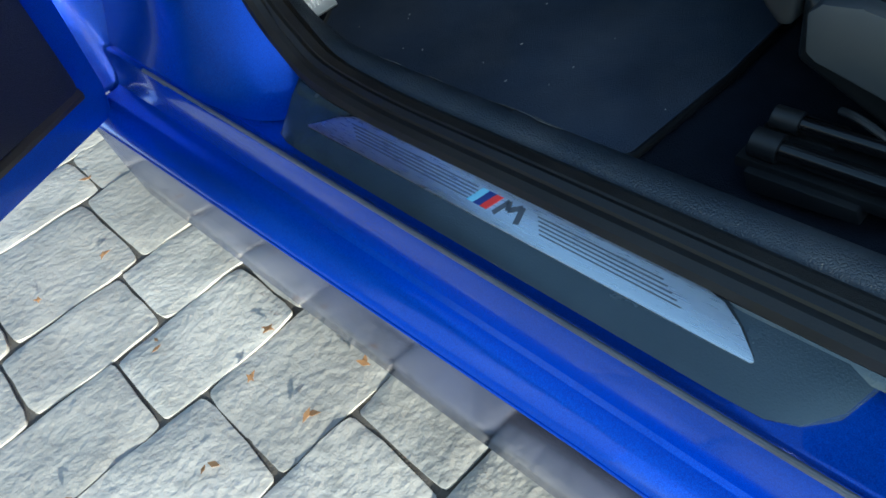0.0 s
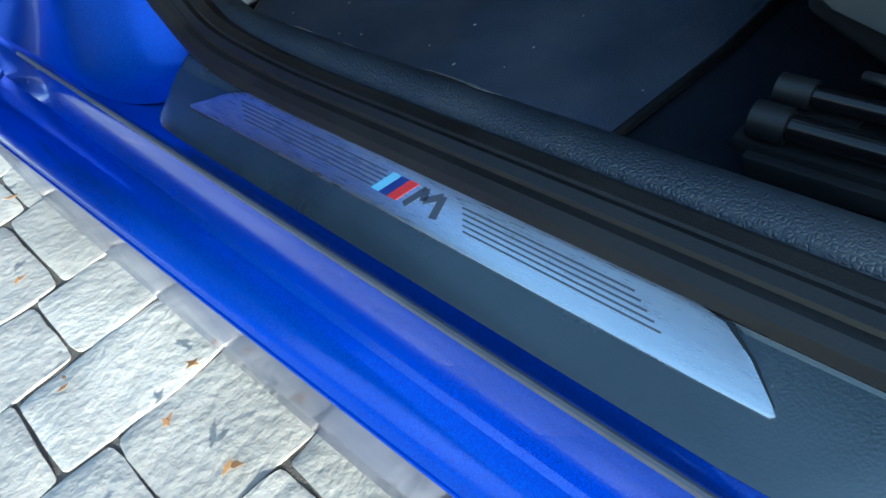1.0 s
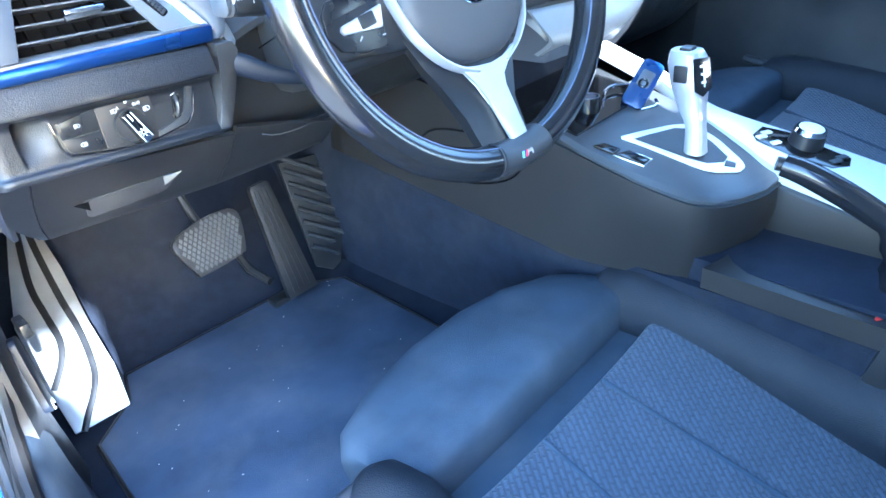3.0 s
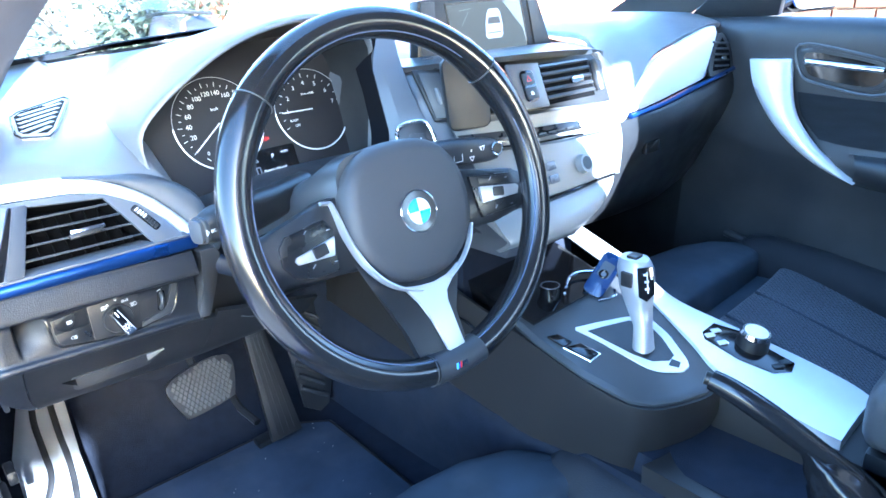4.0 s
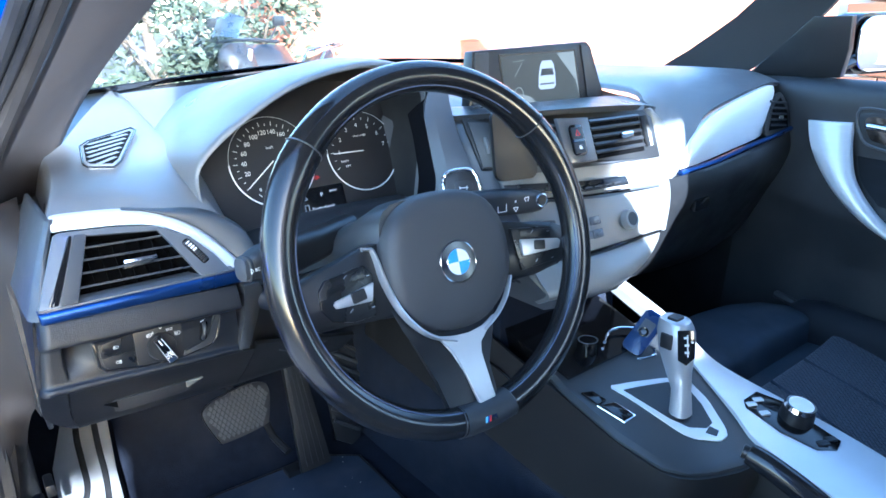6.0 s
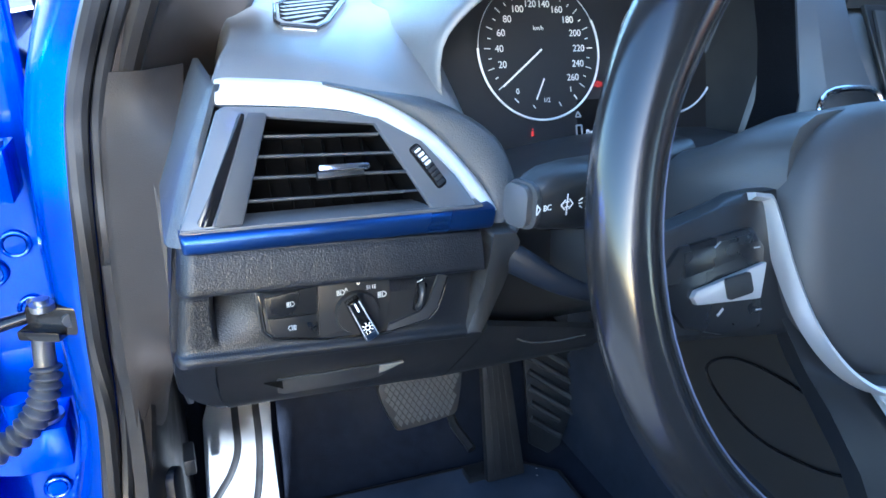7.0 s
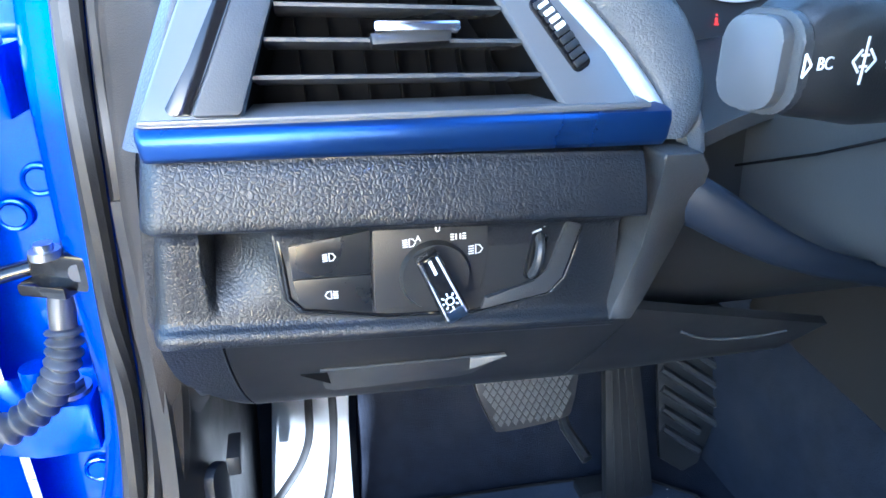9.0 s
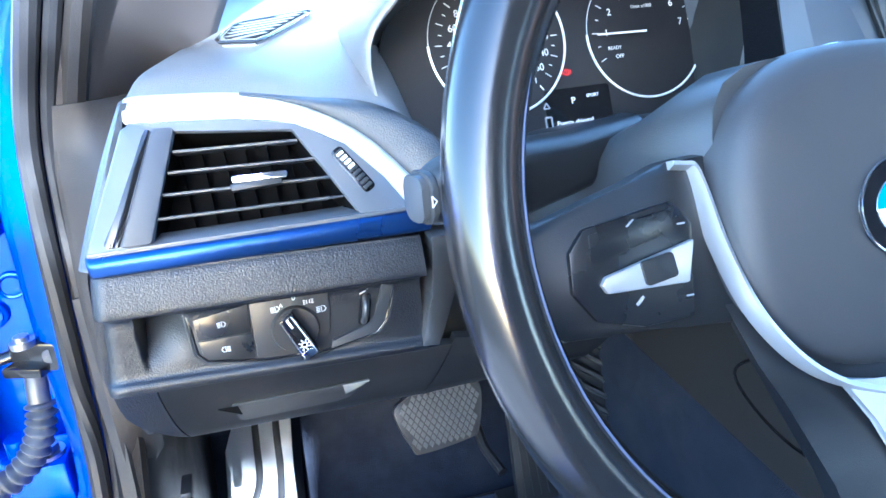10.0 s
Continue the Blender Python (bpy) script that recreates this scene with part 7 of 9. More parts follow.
def build_column():
    col = thing("steering_column", (-0.31, 0.3, 0.87), "black steering column shroud with two stalks", "steering column")
    W = WM
    bm = bmesh.new()
    rings = []
    for n, wx, wy, dy in ((-0.028, 0.062, 0.058, 0.004), (-0.05, 0.072, 0.062, 0.002), (-0.10, 0.080, 0.058, -0.006), (-0.20, 0.086, 0.056, -0.012), (-0.33, 0.084, 0.056, -0.018)):
        rr = []
        for k in range(32):
            a = math.tau * k / 32
            e = (abs(math.cos(a)) ** 4 + abs(math.sin(a)) ** 4) ** (-0.25)
            rr.append(W @ Vector((wx * e * math.cos(a), wy * e * math.sin(a) + dy, n)))
        rings.append(rr)
    loft(bm, rings)
    part("shroud", bm, SHROUDGREY, col, "dark grey plastic shroud", smooth=60)
    bm = bmesh.new()
    disc(bm, W @ Matrix.Translation((0.004, 0, -0.05)), 0.05, 0.03, 32)
    part("hub_core", bm, PLASTIC, col)
    # ignition cap on the shroud's side
    bm = bmesh.new()
    disc(bm, frame_at((-0.395, 0.16, 0.905), (0, -1, 0), (0, 0, 1)), 0.012, 0.004, 20)
    part("lock_cap", bm, GLOSS, col)
    # indicator stalk: a boxy body that thickens towards the column
    bm = bmesh.new()
    rings = []
    axis = [(-0.4860, 0.1985, 0.9200, 0.0120, 0.0138), (-0.4800, 0.1995, 0.9205, 0.0140, 0.0165), (-0.4720, 0.2015, 0.9212, 0.0150, 0.0185), (-0.4560, 0.2050, 0.9200, 0.0160, 0.0208), (-0.4300, 0.2120, 0.9185, 0.0165, 0.0215), (-0.3900, 0.2260, 0.9190, 0.0150, 0.0190), (-0.3300, 0.2500, 0.9230, 0.0140, 0.0160)]
    for x, y, z, rd, rh in axis:
        sec = Matrix.Translation((x, y, z)) @ frame_at((0, 0, 0), (0.26, -0.965, 0), (0, 0, 1))
        rings.append([sec @ Vector((px, pz, 0)) for px, pz in rounded(2 * rd, 2 * rh, rd * 0.72, 6)])
    loft(bm, rings)
    st = part("indicator_stalk", bm, PLASTIC, col, "black indicator stalk with a grey end button", smooth=60)
    em = frame_at((-0.4865, 0.1985, 0.9198), (0.26, -0.965, 0), (0, 0, 1))
    bm = bmesh.new()
    plate(bm, em, rounded(0.0250, 0.0285, 0.0085, 6), 0.0040, 0.0016)
    part("stalk_ring", bm, GREYPL, st, "satin ring")
    bm = bmesh.new()
    plate(bm, em @ Matrix.Translation((-0.0005, 0, 0.0035)), rounded(0.0195, 0.0255, 0.0066, 6), 0.0050, 0.0022)
    part("stalk_button", bm, mat("satin_grey", (0.055, 0.058, 0.064), 0.35), st, "satin grey end button")
    tm = frame_at((-0.4838, 0.1838, 0.9205), (0.985, 0.17, 0), (0, 0.0, 1)) @ Matrix.Scale(0.76, 4)
    words("stalk_letters", "BC", tm @ Matrix.Translation((0.0045, 0.0, 0.0)), 0.0064, WHITE, st)
    bm = bmesh.new()
    bars(bm, tm, [(-0.006, -0.004, -0.006, 0.004, 0.0008), (-0.006, 0.004, -0.0025, 0, 0.0008), (-0.006, -0.004, -0.0025, 0, 0.0008)] +
         [(0.024, -0.0085, 0.024, 0.0085, 0.001), (0.018, 0.0, 0.022, 0.004, 0.0009), (0.018, 0.0, 0.022, -0.004, 0.0009), (0.030, 0.0, 0.026, 0.004, 0.0009), (0.030, 0.0, 0.026, -0.004, 0.0009), (0.022, 0.002, 0.026, 0.002, 0.0009), (0.022, -0.002, 0.026, -0.002, 0.0009)] +
         [(0.036, 0.001, 0.040, 0.003, 0.0008), (0.036, -0.001, 0.040, -0.001, 0.0008), (0.037, -0.003, 0.040, -0.005, 0.0008)])
    part("stalk_signs", bm, WHITE, st)
    # wiper stalk: a broad flat body that ends in a ringed button
    bm = bmesh.new()
    rings = []
    for x, y, z, rd, rh in ((-0.250, 0.245, 0.926, 0.013, 0.014), (-0.185, 0.222, 0.926, 0.014, 0.018), (-0.150, 0.213, 0.925, 0.014, 0.0195), (-0.100, 0.206, 0.922, 0.014, 0.0190), (-0.060, 0.200, 0.918, 0.013, 0.0170), (-0.044, 0.198, 0.916, 0.011, 0.0140)):
        sec = frame_at((x, y, z), (-0.17, -0.985, 0), (0, 0.1, 1))
        rings.append([sec @ Vector((px, pz, 0)) for px, pz in rounded(2 * rd, 2 * rh, rd * 0.8, 6)])
    loft(bm, rings)
    ws = part("wiper_stalk", bm, GREYPL, col, "black wiper stalk with printed signs", smooth=60)
    wm = frame_at((-0.085, 0.1895, 0.920), (0.985, -0.15, 0), (0, 0.1, 1))
    bm = bmesh.new()
    bars(bm, wm, [(-0.055, -0.002, -0.050, -0.002, 0.0012), (-0.042, -0.007, -0.042, 0.007, 0.001), (-0.042, 0.007, -0.028, 0.007, 0.001), (-0.028, 0.007, -0.028, -0.007, 0.001), (-0.042, -0.007, -0.028, -0.007, 0.001),
                  (-0.012, 0.003, -0.012, 0.012, 0.0024), (-0.016, -0.004, -0.008, -0.004, 0.0014), (-0.016, -0.004, -0.012, -0.010, 0.0012), (-0.008, -0.004, -0.012, -0.010, 0.0012), (0.003, 0.007, 0.011, 0.008, 0.0014), (0.003, 0.007, 0.006, 0.002, 0.0012), (0.011, 0.008, 0.009, 0.002, 0.0012)])
    part("stalk_signs", bm, WHITE, ws)
    bm = bmesh.new()
    rm = frame_at((-0.055, 0.1835, 0.921), (0.985, -0.15, 0), (0, 0.1, 1))
    disc(bm, rm, 0.0095, 0.003, 24)
    eb = part("end_button", bm, PLASTIC, ws, "round end button")
    bm = bmesh.new()
    ring(bm, rm @ Matrix.Translation((0, 0, 0.003)), 0.0088, 0.0014, 24)
    part("stalk_ring", bm, CHROME, eb)
    # column adjusting lever, a broad paddle
    bm = bmesh.new()
    tube(bm, spline([(-0.452, 0.300, 0.848), (-0.436, 0.285, 0.840), (-0.412, 0.272, 0.826), (-0.386, 0.262, 0.816), (-0.352, 0.256, 0.808)], 5), [0.0150 - 0.0085 * min(1, k / 17) for k in range(21)], 14, up=(0, 1, 0.3), flat=0.55)
    part("adjust_lever", bm, LEVERDARK, col, "dark column adjusting lever", smooth=60)
    # joints of the shroud's lower half
    bm = bmesh.new()
    tube(bm, [W @ Vector((-0.0868, 0.004, -0.12)), W @ Vector((-0.0905, -0.006, -0.20)), W @ Vector((-0.0890, -0.014, -0.33))], 0.0009, 6)
    part("shroud_joint", bm, GLOSS, col, "dark joint line")
    # dark tray edge below
    bm = bmesh.new()
    tube(bm, spline([(-0.412, 0.322, 0.748), (-0.396, 0.320, 0.7420), (-0.3685, 0.320, 0.7390), (-0.341, 0.320, 0.7395)], 6), 0.0009, 8)
    part("cover_edge", bm, GREYPL, col)
    return col


def build_pedals():
    br = thing("brake_pedal", (-0.375, 0.66, 0.43), "black rubber-covered brake pedal with a diamond tread", "pedal")
    m = frame_at((-0.374, 0.652, 0.476), (1, 0, 0), (0, 0.42, 0.9))
    out = [(-0.066, 0.008), (-0.058, 0.028), (-0.015, 0.040), (0.030, 0.043), (0.058, 0.036), (0.063, 0.015), (0.050, -0.030), (0.036, -0.042), (-0.038, -0.047), (-0.050, -0.038)]
    bm = bmesh.new()
    plate(bm, m, spline_2d(out, 3), 0.014, 0.004)
    pad = part("pad", bm, RUBBER, br, "worn rubber pad")
    bm = bmesh.new()
    for i in range(-7, 8):
        for j in range(-6, 7):
            x, y = i * 0.0092 + (j % 2) * 0.0046, j * 0.0072
            if inside(out, x * 1.12, y * 1.12):
                q = [(x - 0.0038, y), (x, y - 0.0052), (x + 0.0038, y), (x, y + 0.0052)]
                prism(bm, [m @ Vector((a, b, 0.0138)) for a, b in q], m.to_3x3() @ Vector((0, 0, 0.0018)))
    tagged(part("tread", bm, mat("worn_rubber", (0.06, 0.06, 0.062), 0.55, 0, 0.15, 30), pad, "raised diamond tread"), kind="stuff")
    bm = bmesh.new()
    tube(bm, spline([(-0.372, 0.665, 0.488), (-0.375, 0.72, 0.55), (-0.385, 0.76, 0.66), (-0.39, 0.78, 0.78)], 5), 0.007, 10)
    part("arm", bm, PLASTIC, br, "steel pedal arm")
    ga = thing("accelerator_pedal", (-0.25, 0.64, 0.30), "tall black ribbed accelerator pedal hinged at the floor", "pedal")
    gm = frame_at((-0.250, 0.640, 0.425), (1, 0.02, 0), (0.10, 0.33, 0.94))
    bm = bmesh.new()
    plate(bm, gm, [(-0.036, -0.110), (0.030, -0.112), (0.021, 0.108), (0.012, 0.114), (-0.018, 0.112), (-0.022, 0.105)], 0.014, 0.004)
    gp = part("pad", bm, RUBBER, ga)
    for k in range(4):
        bm = bmesh.new()
        x = -0.021 + k * 0.0125
        bars(bm, gm @ Matrix.Translation((0, 0, 0.0135)), [(x, -0.100, x * 0.62, 0.102, 0.0045)], 0.0022)
        part("rib", bm, RUBBER, gp)
    bm = bmesh.new()
    tube(bm, [(-0.285, 0.650, 0.345), (-0.295, 0.70, 0.36), (-0.30, 0.76, 0.42)], 0.008, 8)
    box(bm, (-0.275, 0.640, 0.302), (0.05, 0.03, 0.02), bevel=0.004)
    part("hinge_foot", bm, PLASTIC, ga)
    # ribbed heel guard on the tunnel side
    hg = thing("tunnel_guard", (-0.13, 0.7, 0.30), "black ribbed plastic guard beside the accelerator", "footwell guard")
    hm = frame_at((-0.125, 0.690, 0.412), (1, -0.10, 0), (0.22, 0.30, 0.94))
    bm = bmesh.new()
    plate(bm, hm, [(-0.045, -0.100), (-0.012, -0.122), (0.010, -0.112), (0.044, -0.04), (0.060, 0.11), (-0.045, 0.120)], 0.008, 0.002)
    pl = part("panel", bm, PLASTIC, hg)
    for k in range(8):
        bm = bmesh.new()
        y = -0.082 + k * 0.027
        tube(bm, [hm @ Vector(q) for q in ((-0.040, y + 0.026, 0.008), (-0.005, y, 0.012), ((0.040, y - 0.032, 0.008) if k > 1 else (0.010, y - 0.011, 0.008)))], 0.0082, 8, flat=0.7)
        part("rib", bm, GREYPL, pl)
    # footrest
    fr = thing("footrest", (-0.64, 0.72, 0.29), "brushed metal footrest plate with dark rubber lines", "footrest")
    n = Vector((-0.2, -0.6, 0.77)).normalized()
    u = Vector((1, 0, 0)) - n * n.x
    fm = Matrix.Translation((-0.604, 0.593, 0.302)) @ Matrix((u.normalized(), n.cross(u.normalized()), n)).transposed().to_4x4()
    inv = fm.inverted()
    pts = [(-0.604, 0.595, 0.303), (-0.662, 0.606, 0.296), (-0.688, 0.612, 0.294), (-0.684, 0.690, 0.352), (-0.678, 0.77, 0.421), (-0.640, 0.84, 0.485), (-0.604, 0.90, 0.545), (-0.570, 0.89, 0.545), (-0.574, 0.80, 0.475), (-0.585, 0.72, 0.405), (-0.590, 0.65, 0.35)]
    loc = [inv @ Vector(q) for q in pts]
    bm = bmesh.new()
    plate(bm, fm, [(q.x, q.y) for q in loc], 0.004, 0.001)
    fp = part("metal_plate", bm, PEDALALU, fr, "pale scuffed metal")
    for line in ([(-0.680, 0.672, 0.344), (-0.665, 0.683, 0.357), (-0.648, 0.698, 0.372), (-0.635, 0.720, 0.394), (-0.632, 0.757, 0.424), (-0.627, 0.805, 0.462), (-0.605, 0.865, 0.515), (-0.594, 0.89, 0.54)], [(-0.676, 0.606, 0.294), (-0.658, 0.621, 0.310), (-0.637, 0.637, 0.328), (-0.620, 0.657, 0.348), (-0.609, 0.690, 0.375), (-0.603, 0.725, 0.404), (-0.601, 0.760, 0.433), (-0.596, 0.802, 0.466), (-0.589, 0.850, 0.505), (-0.582, 0.885, 0.54)]):
        bm = bmesh.new()
        q = [fm @ Vector((v.x, v.y, 0.004)) for v in [inv @ Vector(w) for w in spline(line, 4)]]
        tube(bm, q, 0.0054, 8, up=n, flat=0.35)
        part("rubber_line", bm, RUBBER, fp, "black rubber line")
    bm = bmesh.new()
    c = inv @ Vector((-0.620, 0.612, 0.312))
    bars(bm, fm @ Matrix.Translation((c.x, c.y, 0.004)) @ pose(0, 0, 0, 0, 0, 8), [(-0.016, -0.005, -0.012, 0.005, 0.003), (-0.010, -0.005, -0.006, 0.005, 0.003), (-0.004, -0.005, 0.0, 0.005, 0.003), (0.002, -0.005, 0.004, 0.005, 0.003), (0.004, 0.005, 0.007, 0, 0.003), (0.007, 0, 0.011, 0.005, 0.003), (0.011, 0.005, 0.012, -0.005, 0.003)], 0.0006)
    part("printed_badge", bm, GREYPRINT, fp)
    bm = bmesh.new()
    prism(bm, [fm @ Vector((q.x, q.y, -0.001)) for q in loc], (0.01, 0.03, -0.05))
    part("support", bm, CARPET, fr)


def inside(poly, x, y):
    c = False
    for i in range(len(poly)):
        (x0, y0), (x1, y1) = poly[i], poly[i - 1]
        if (y0 > y) != (y1 > y) and x < (x1 - x0) * (y - y0) / (y1 - y0) + x0:
            c = not c
    return c


def build_floor():
    fl = thing("footwell_carpet", (-0.4, 0.4, 0.29), "dark navy carpet lining the driver footwell", "carpet", kind="structure")
    bm = bmesh.new()
    sheet(bm, smooth_rows([[(-0.73, -0.5, 0.290), (-0.4, -0.5, 0.290), (-0.07, -0.5, 0.290)], [(-0.73, 0.2, 0.2915), (-0.4, 0.2, 0.2915), (-0.07, 0.2, 0.2915)], [(-0.71, 0.60, 0.2915), (-0.4, 0.62, 0.2915), (-0.07, 0.62, 0.2915)],
                           [(-0.71, 0.72, 0.32), (-0.4, 0.76, 0.32), (-0.07, 0.76, 0.32)], [(-0.71, 0.85, 0.44), (-0.4, 0.88, 0.45), (-0.07, 0.88, 0.45)], [(-0.71, 0.93, 0.60), (-0.4, 0.95, 0.62), (-0.07, 0.95, 0.62)]], 4, 4), (0, 0.004, -0.01))
    part("floor_carpet", bm, CARPET, fl, smooth=70)
    bm = bmesh.new()
    sheet(bm, smooth_rows([[(-0.062, -0.5, 0.29), (-0.072, 0.05, 0.29), (-0.09, 0.35, 0.29), (-0.10, 0.9, 0.29)], [(-0.075, -0.5, 0.42), (-0.082, 0.05, 0.42), (-0.09, 0.35, 0.44), (-0.09, 0.9, 0.46)],
                           [(-0.070, -0.5, 0.50), (-0.078, 0.05, 0.50), (-0.080, 0.35, 0.54), (-0.07, 0.9, 0.62)]], 4, 4), (0.012, 0, 0))
    part("tunnel_carpet", bm, CARPET, fl, smooth=70)
    # mat
    fm = thing("floor_mat", (-0.42, 0.4, 0.293), "dusty dark blue cloth floor mat with crumbs", "floor mat")
    out = [(-0.656, 0.127), (-0.52, 0.116), (-0.20, 0.116), (-0.165, 0.15), (-0.155, 0.40), (-0.15, 0.60), (-0.22, 0.66), (-0.575, 0.68), (-0.60, 0.61), (-0.676, 0.55), (-0.690, 0.37), (-0.694, 0.19), (-0.685, 0.15)]
    bm = bmesh.new()
    prism(bm, [(x, y, 0.2925) for x, y in out], (0, 0, 0.008), 0.003)
    part("cloth", bm, MATCLOTH, fm, smooth=40)
    bm = bmesh.new()
    tube(bm, [(x, y, 0.2975) for x, y in out], 0.0042, 8, closed=True)
    part("edging", bm, RUBBER, fm, "black bound edge")
    r = random.Random(11)
    bm = bmesh.new()
    for k in range(34):
        x, y = r.uniform(-0.67, -0.18), r.uniform(0.13, 0.62)
        a, l_ = r.random() * 3.1, r.uniform(0.0005, 0.0017)
        d = Vector((math.cos(a), math.sin(a), 0)) * l_
        s = Vector((-d.y, d.x, 0)) * 0.4
        c = Vector((x, y, 0.3004))
        prism(bm, [c - d - s, c + d - s, c + d + s, c - d + s], (0, 0, 0.0008))
    tagged(part("crumbs", bm, mat("crumb", (0.5, 0.48, 0.45), 0.9), fm, "pale crumbs and lint"), kind="stuff")


build_wheel()
build_column()
build_pedals()
build_floor()

# ---- seats ----
def build_seat(dx, dy, dz, side, label):
    """A sports seat; side is -1 where the door is on the left."""
    seat = thing("sports_seat", (dx, dy - 0.2, 0.29), label, "car seat", "front seats")

    def at(x, y, z):
        sink = 0.21 * min(0.0, y + 0.02) * max(0.0, min(1.0, (z - 0.335) / 0.07)) * max(0.0, min(1.0, (0.58 - z) / 0.06))
        return Vector((dx + x, dy + y, dz + z + sink))
    # pull-out thigh support
    xs = [-0.225, -0.205, -0.14, -0.05, 0.04, 0.12, 0.19, 0.222]
    fr = [0.120, 0.145, 0.168, 0.182, 0.182, 0.168, 0.140, 0.112]
    rows = []
    for back, z in ((-0.045, 0.395), (-0.010, 0.425), (-0.004, 0.452), (-0.022, 0.470), (-0.06, 0.4775)):
        rows.append([at(x, f + back, z - 0.010 * (abs(x) / 0.22) ** 4) for x, f in zip(xs, fr)])
    for y, z in ((0.05, 0.478), (0.016, 0.473), (0.004, 0.455), (0.003, 0.40)):
        rows.append([at(x, y, z - 0.010 * (abs(x) / 0.22) ** 4) for x in xs])
    bm = bmesh.new()
    loft(bm, [[q for q in spline(c, 3)] for c in [[r[i] for r in rows] for i in range(len(xs))]])
    part("thigh_support", bm, SUEDE, seat, "padded thigh support in worn grey cloth", smooth=70)
    # cushion between the bolsters
    rows = []
    for y, z in ((-0.034, 0.40), (-0.037, 0.430), (-0.055, 0.4405), (-0.12, 0.4375), (-0.25, 0.425), (-0.40, 0.41), (-0.52, 0.405)):
        rows.append([at(x, y, z + 0.012 * (abs(x) / 0.2) ** 3) for x in (-0.20, -0.14, -0.07, 0.0, 0.07, 0.14, 0.20)])
    bm = bmesh.new()
    sheet(bm, smooth_rows(rows, 4, 4), (0, 0.0, -0.05))
    part("cushion", bm, CLOTH, seat, "woven dark blue seat cloth", smooth=70)
    bm = bmesh.new()
    for xx in (-0.062, 0.062):
        tube(bm, [at(xx * (1 + 0.05 * k), -0.045 - 0.05 * k, 0.4425 - 0.0038 * k) for k in range(9)], 0.0030, 8)
    part("cushion_seam", bm, SUEDE, seat)
    bm = bmesh.new()
    box(bm, at(0, -0.015, 0.394), (0.42, 0.07, 0.04), bevel=0.004)
    part("slot_cloth", bm, SUEDE, seat, "recessed cloth behind the thigh support")
    # bolsters
    for s in (-1, 1):
        prof = [(0.045, 0.415), (0.045, 0.445), (0.034, 0.470), (0.012, 0.487), (-0.012, 0.487), (-0.034, 0.470), (-0.046, 0.445), (-0.047, 0.420), (-0.040, 0.402), (0.03, 0.395)]
        bm = bmesh.new()
        rings = []
        for y, sc, lift in ((0.070, 0.45, -0.010), (0.062, 0.75, -0.004), (0.045, 0.93, 0.0), (0.0, 1.0, 0.003), (-0.12, 1.04, 0.008), (-0.28, 1.08, 0.016), (-0.45, 1.1, 0.03), (-0.54, 1.1, 0.04)):
            rings.append([at(s * (0.232 + (0.012 if y < -0.1 else 0)) + -s * px * -1 * sc if s < 0 else 0.232 + (0.012 if y < -0.1 else 0) - px * sc, y, 0.43 + (pz - 0.43) * sc + lift) for px, pz in [(p[0], p[1]) for p in prof]])
        rr = [[Vector(v) for v in spline(r, 3, True)] for r in rings]
        loft(bm, rr)
        bo = part("side_bolster", bm, SEATLEATHER, seat, "grained side bolster with pale stitching", smooth=70)
        bm = bmesh.new()
        for k in range(90):
            y = 0.035 - k * 0.006
            x = s * (0.232 + 0.0355 + min(0.012, max(0, -y) * 0.12))
            z = 0.4700 + max(0, -y) * 0.064
            tube(bm, [at(x, y, z), at(x, y - 0.0038, z)], 0.0007, 5)
        tagged(part("stitches", bm, STITCH, bo, "pale stitching"), kind="stuff")
    # base shell
    bm = bmesh.new()
    prism(bm, [at(-0.235, 0.035, 0.40), at(-0.235, -0.52, 0.40), at(-0.235, -0.52, 0.335), at(-0.235, -0.05, 0.325), at(-0.235, 0.02, 0.345)], (0.47, 0, 0), 0.008)
    part("base_shell", bm, GREYPL, seat, "grey plastic base shell")
    xo = side * 0.283
    bm = bmesh.new()
    prism(bm, [at(xo, 0.046, 0.425), at(xo, 0.042, 0.375), at(xo, -0.06, 0.322), at(xo, -0.50, 0.305), at(xo, -0.55, 0.42), at(xo, -0.10, 0.425)], (-side * 0.04, 0, 0), 0.010, 3)
    sv = part("side_cover", bm, PLASTIC, seat, "dark plastic side cover")
    pale = mat("side_cover_grey", (0.062, 0.070, 0.082), 0.45, 0, 0.06, 12, 0.15, 1200, dust=0.05)
    for pts in ([(0.036, 0.420), (0.028, 0.428), (0.004, 0.430), (-0.104, 0.424), (-0.107, 0.416), (-0.092, 0.362), (-0.084, 0.356), (0.024, 0.386), (0.032, 0.392)], [(-0.121, 0.420), (-0.30, 0.424), (-0.46, 0.428), (-0.46, 0.36), (-0.135, 0.345), (-0.128, 0.35)]):
        bm = bmesh.new()
        prism(bm, [at(xo + side * 0.0150, y, z) for y, z in pts], (-side * 0.018, 0, 0), 0.004)
        part("cover_panel", bm, pale, sv, "pale satin panel of the side cover", smooth=50)
    bm = bmesh.new()
    prism(bm, [at(xo, -0.102, 0.420), at(xo, -0.088, 0.345), at(xo, -0.110, 0.345), at(xo, -0.120, 0.42)], (side * 0.014, 0, 0), 0.002)
    part("adjuster", bm, PLASTIC, sv, "black adjuster paddle")
    bm = bmesh.new()
    prism(bm, [at(side * 0.284, 0.072, 0.412), at(side * 0.284, 0.058, 0.398), at(side * 0.284, 0.048, 0.400), at(side * 0.284, 0.047, 0.462), at(side * 0.284, 0.060, 0.468), at(side * 0.284, 0.070, 0.455)], (-side * 0.05, 0, 0), 0.007, 3)
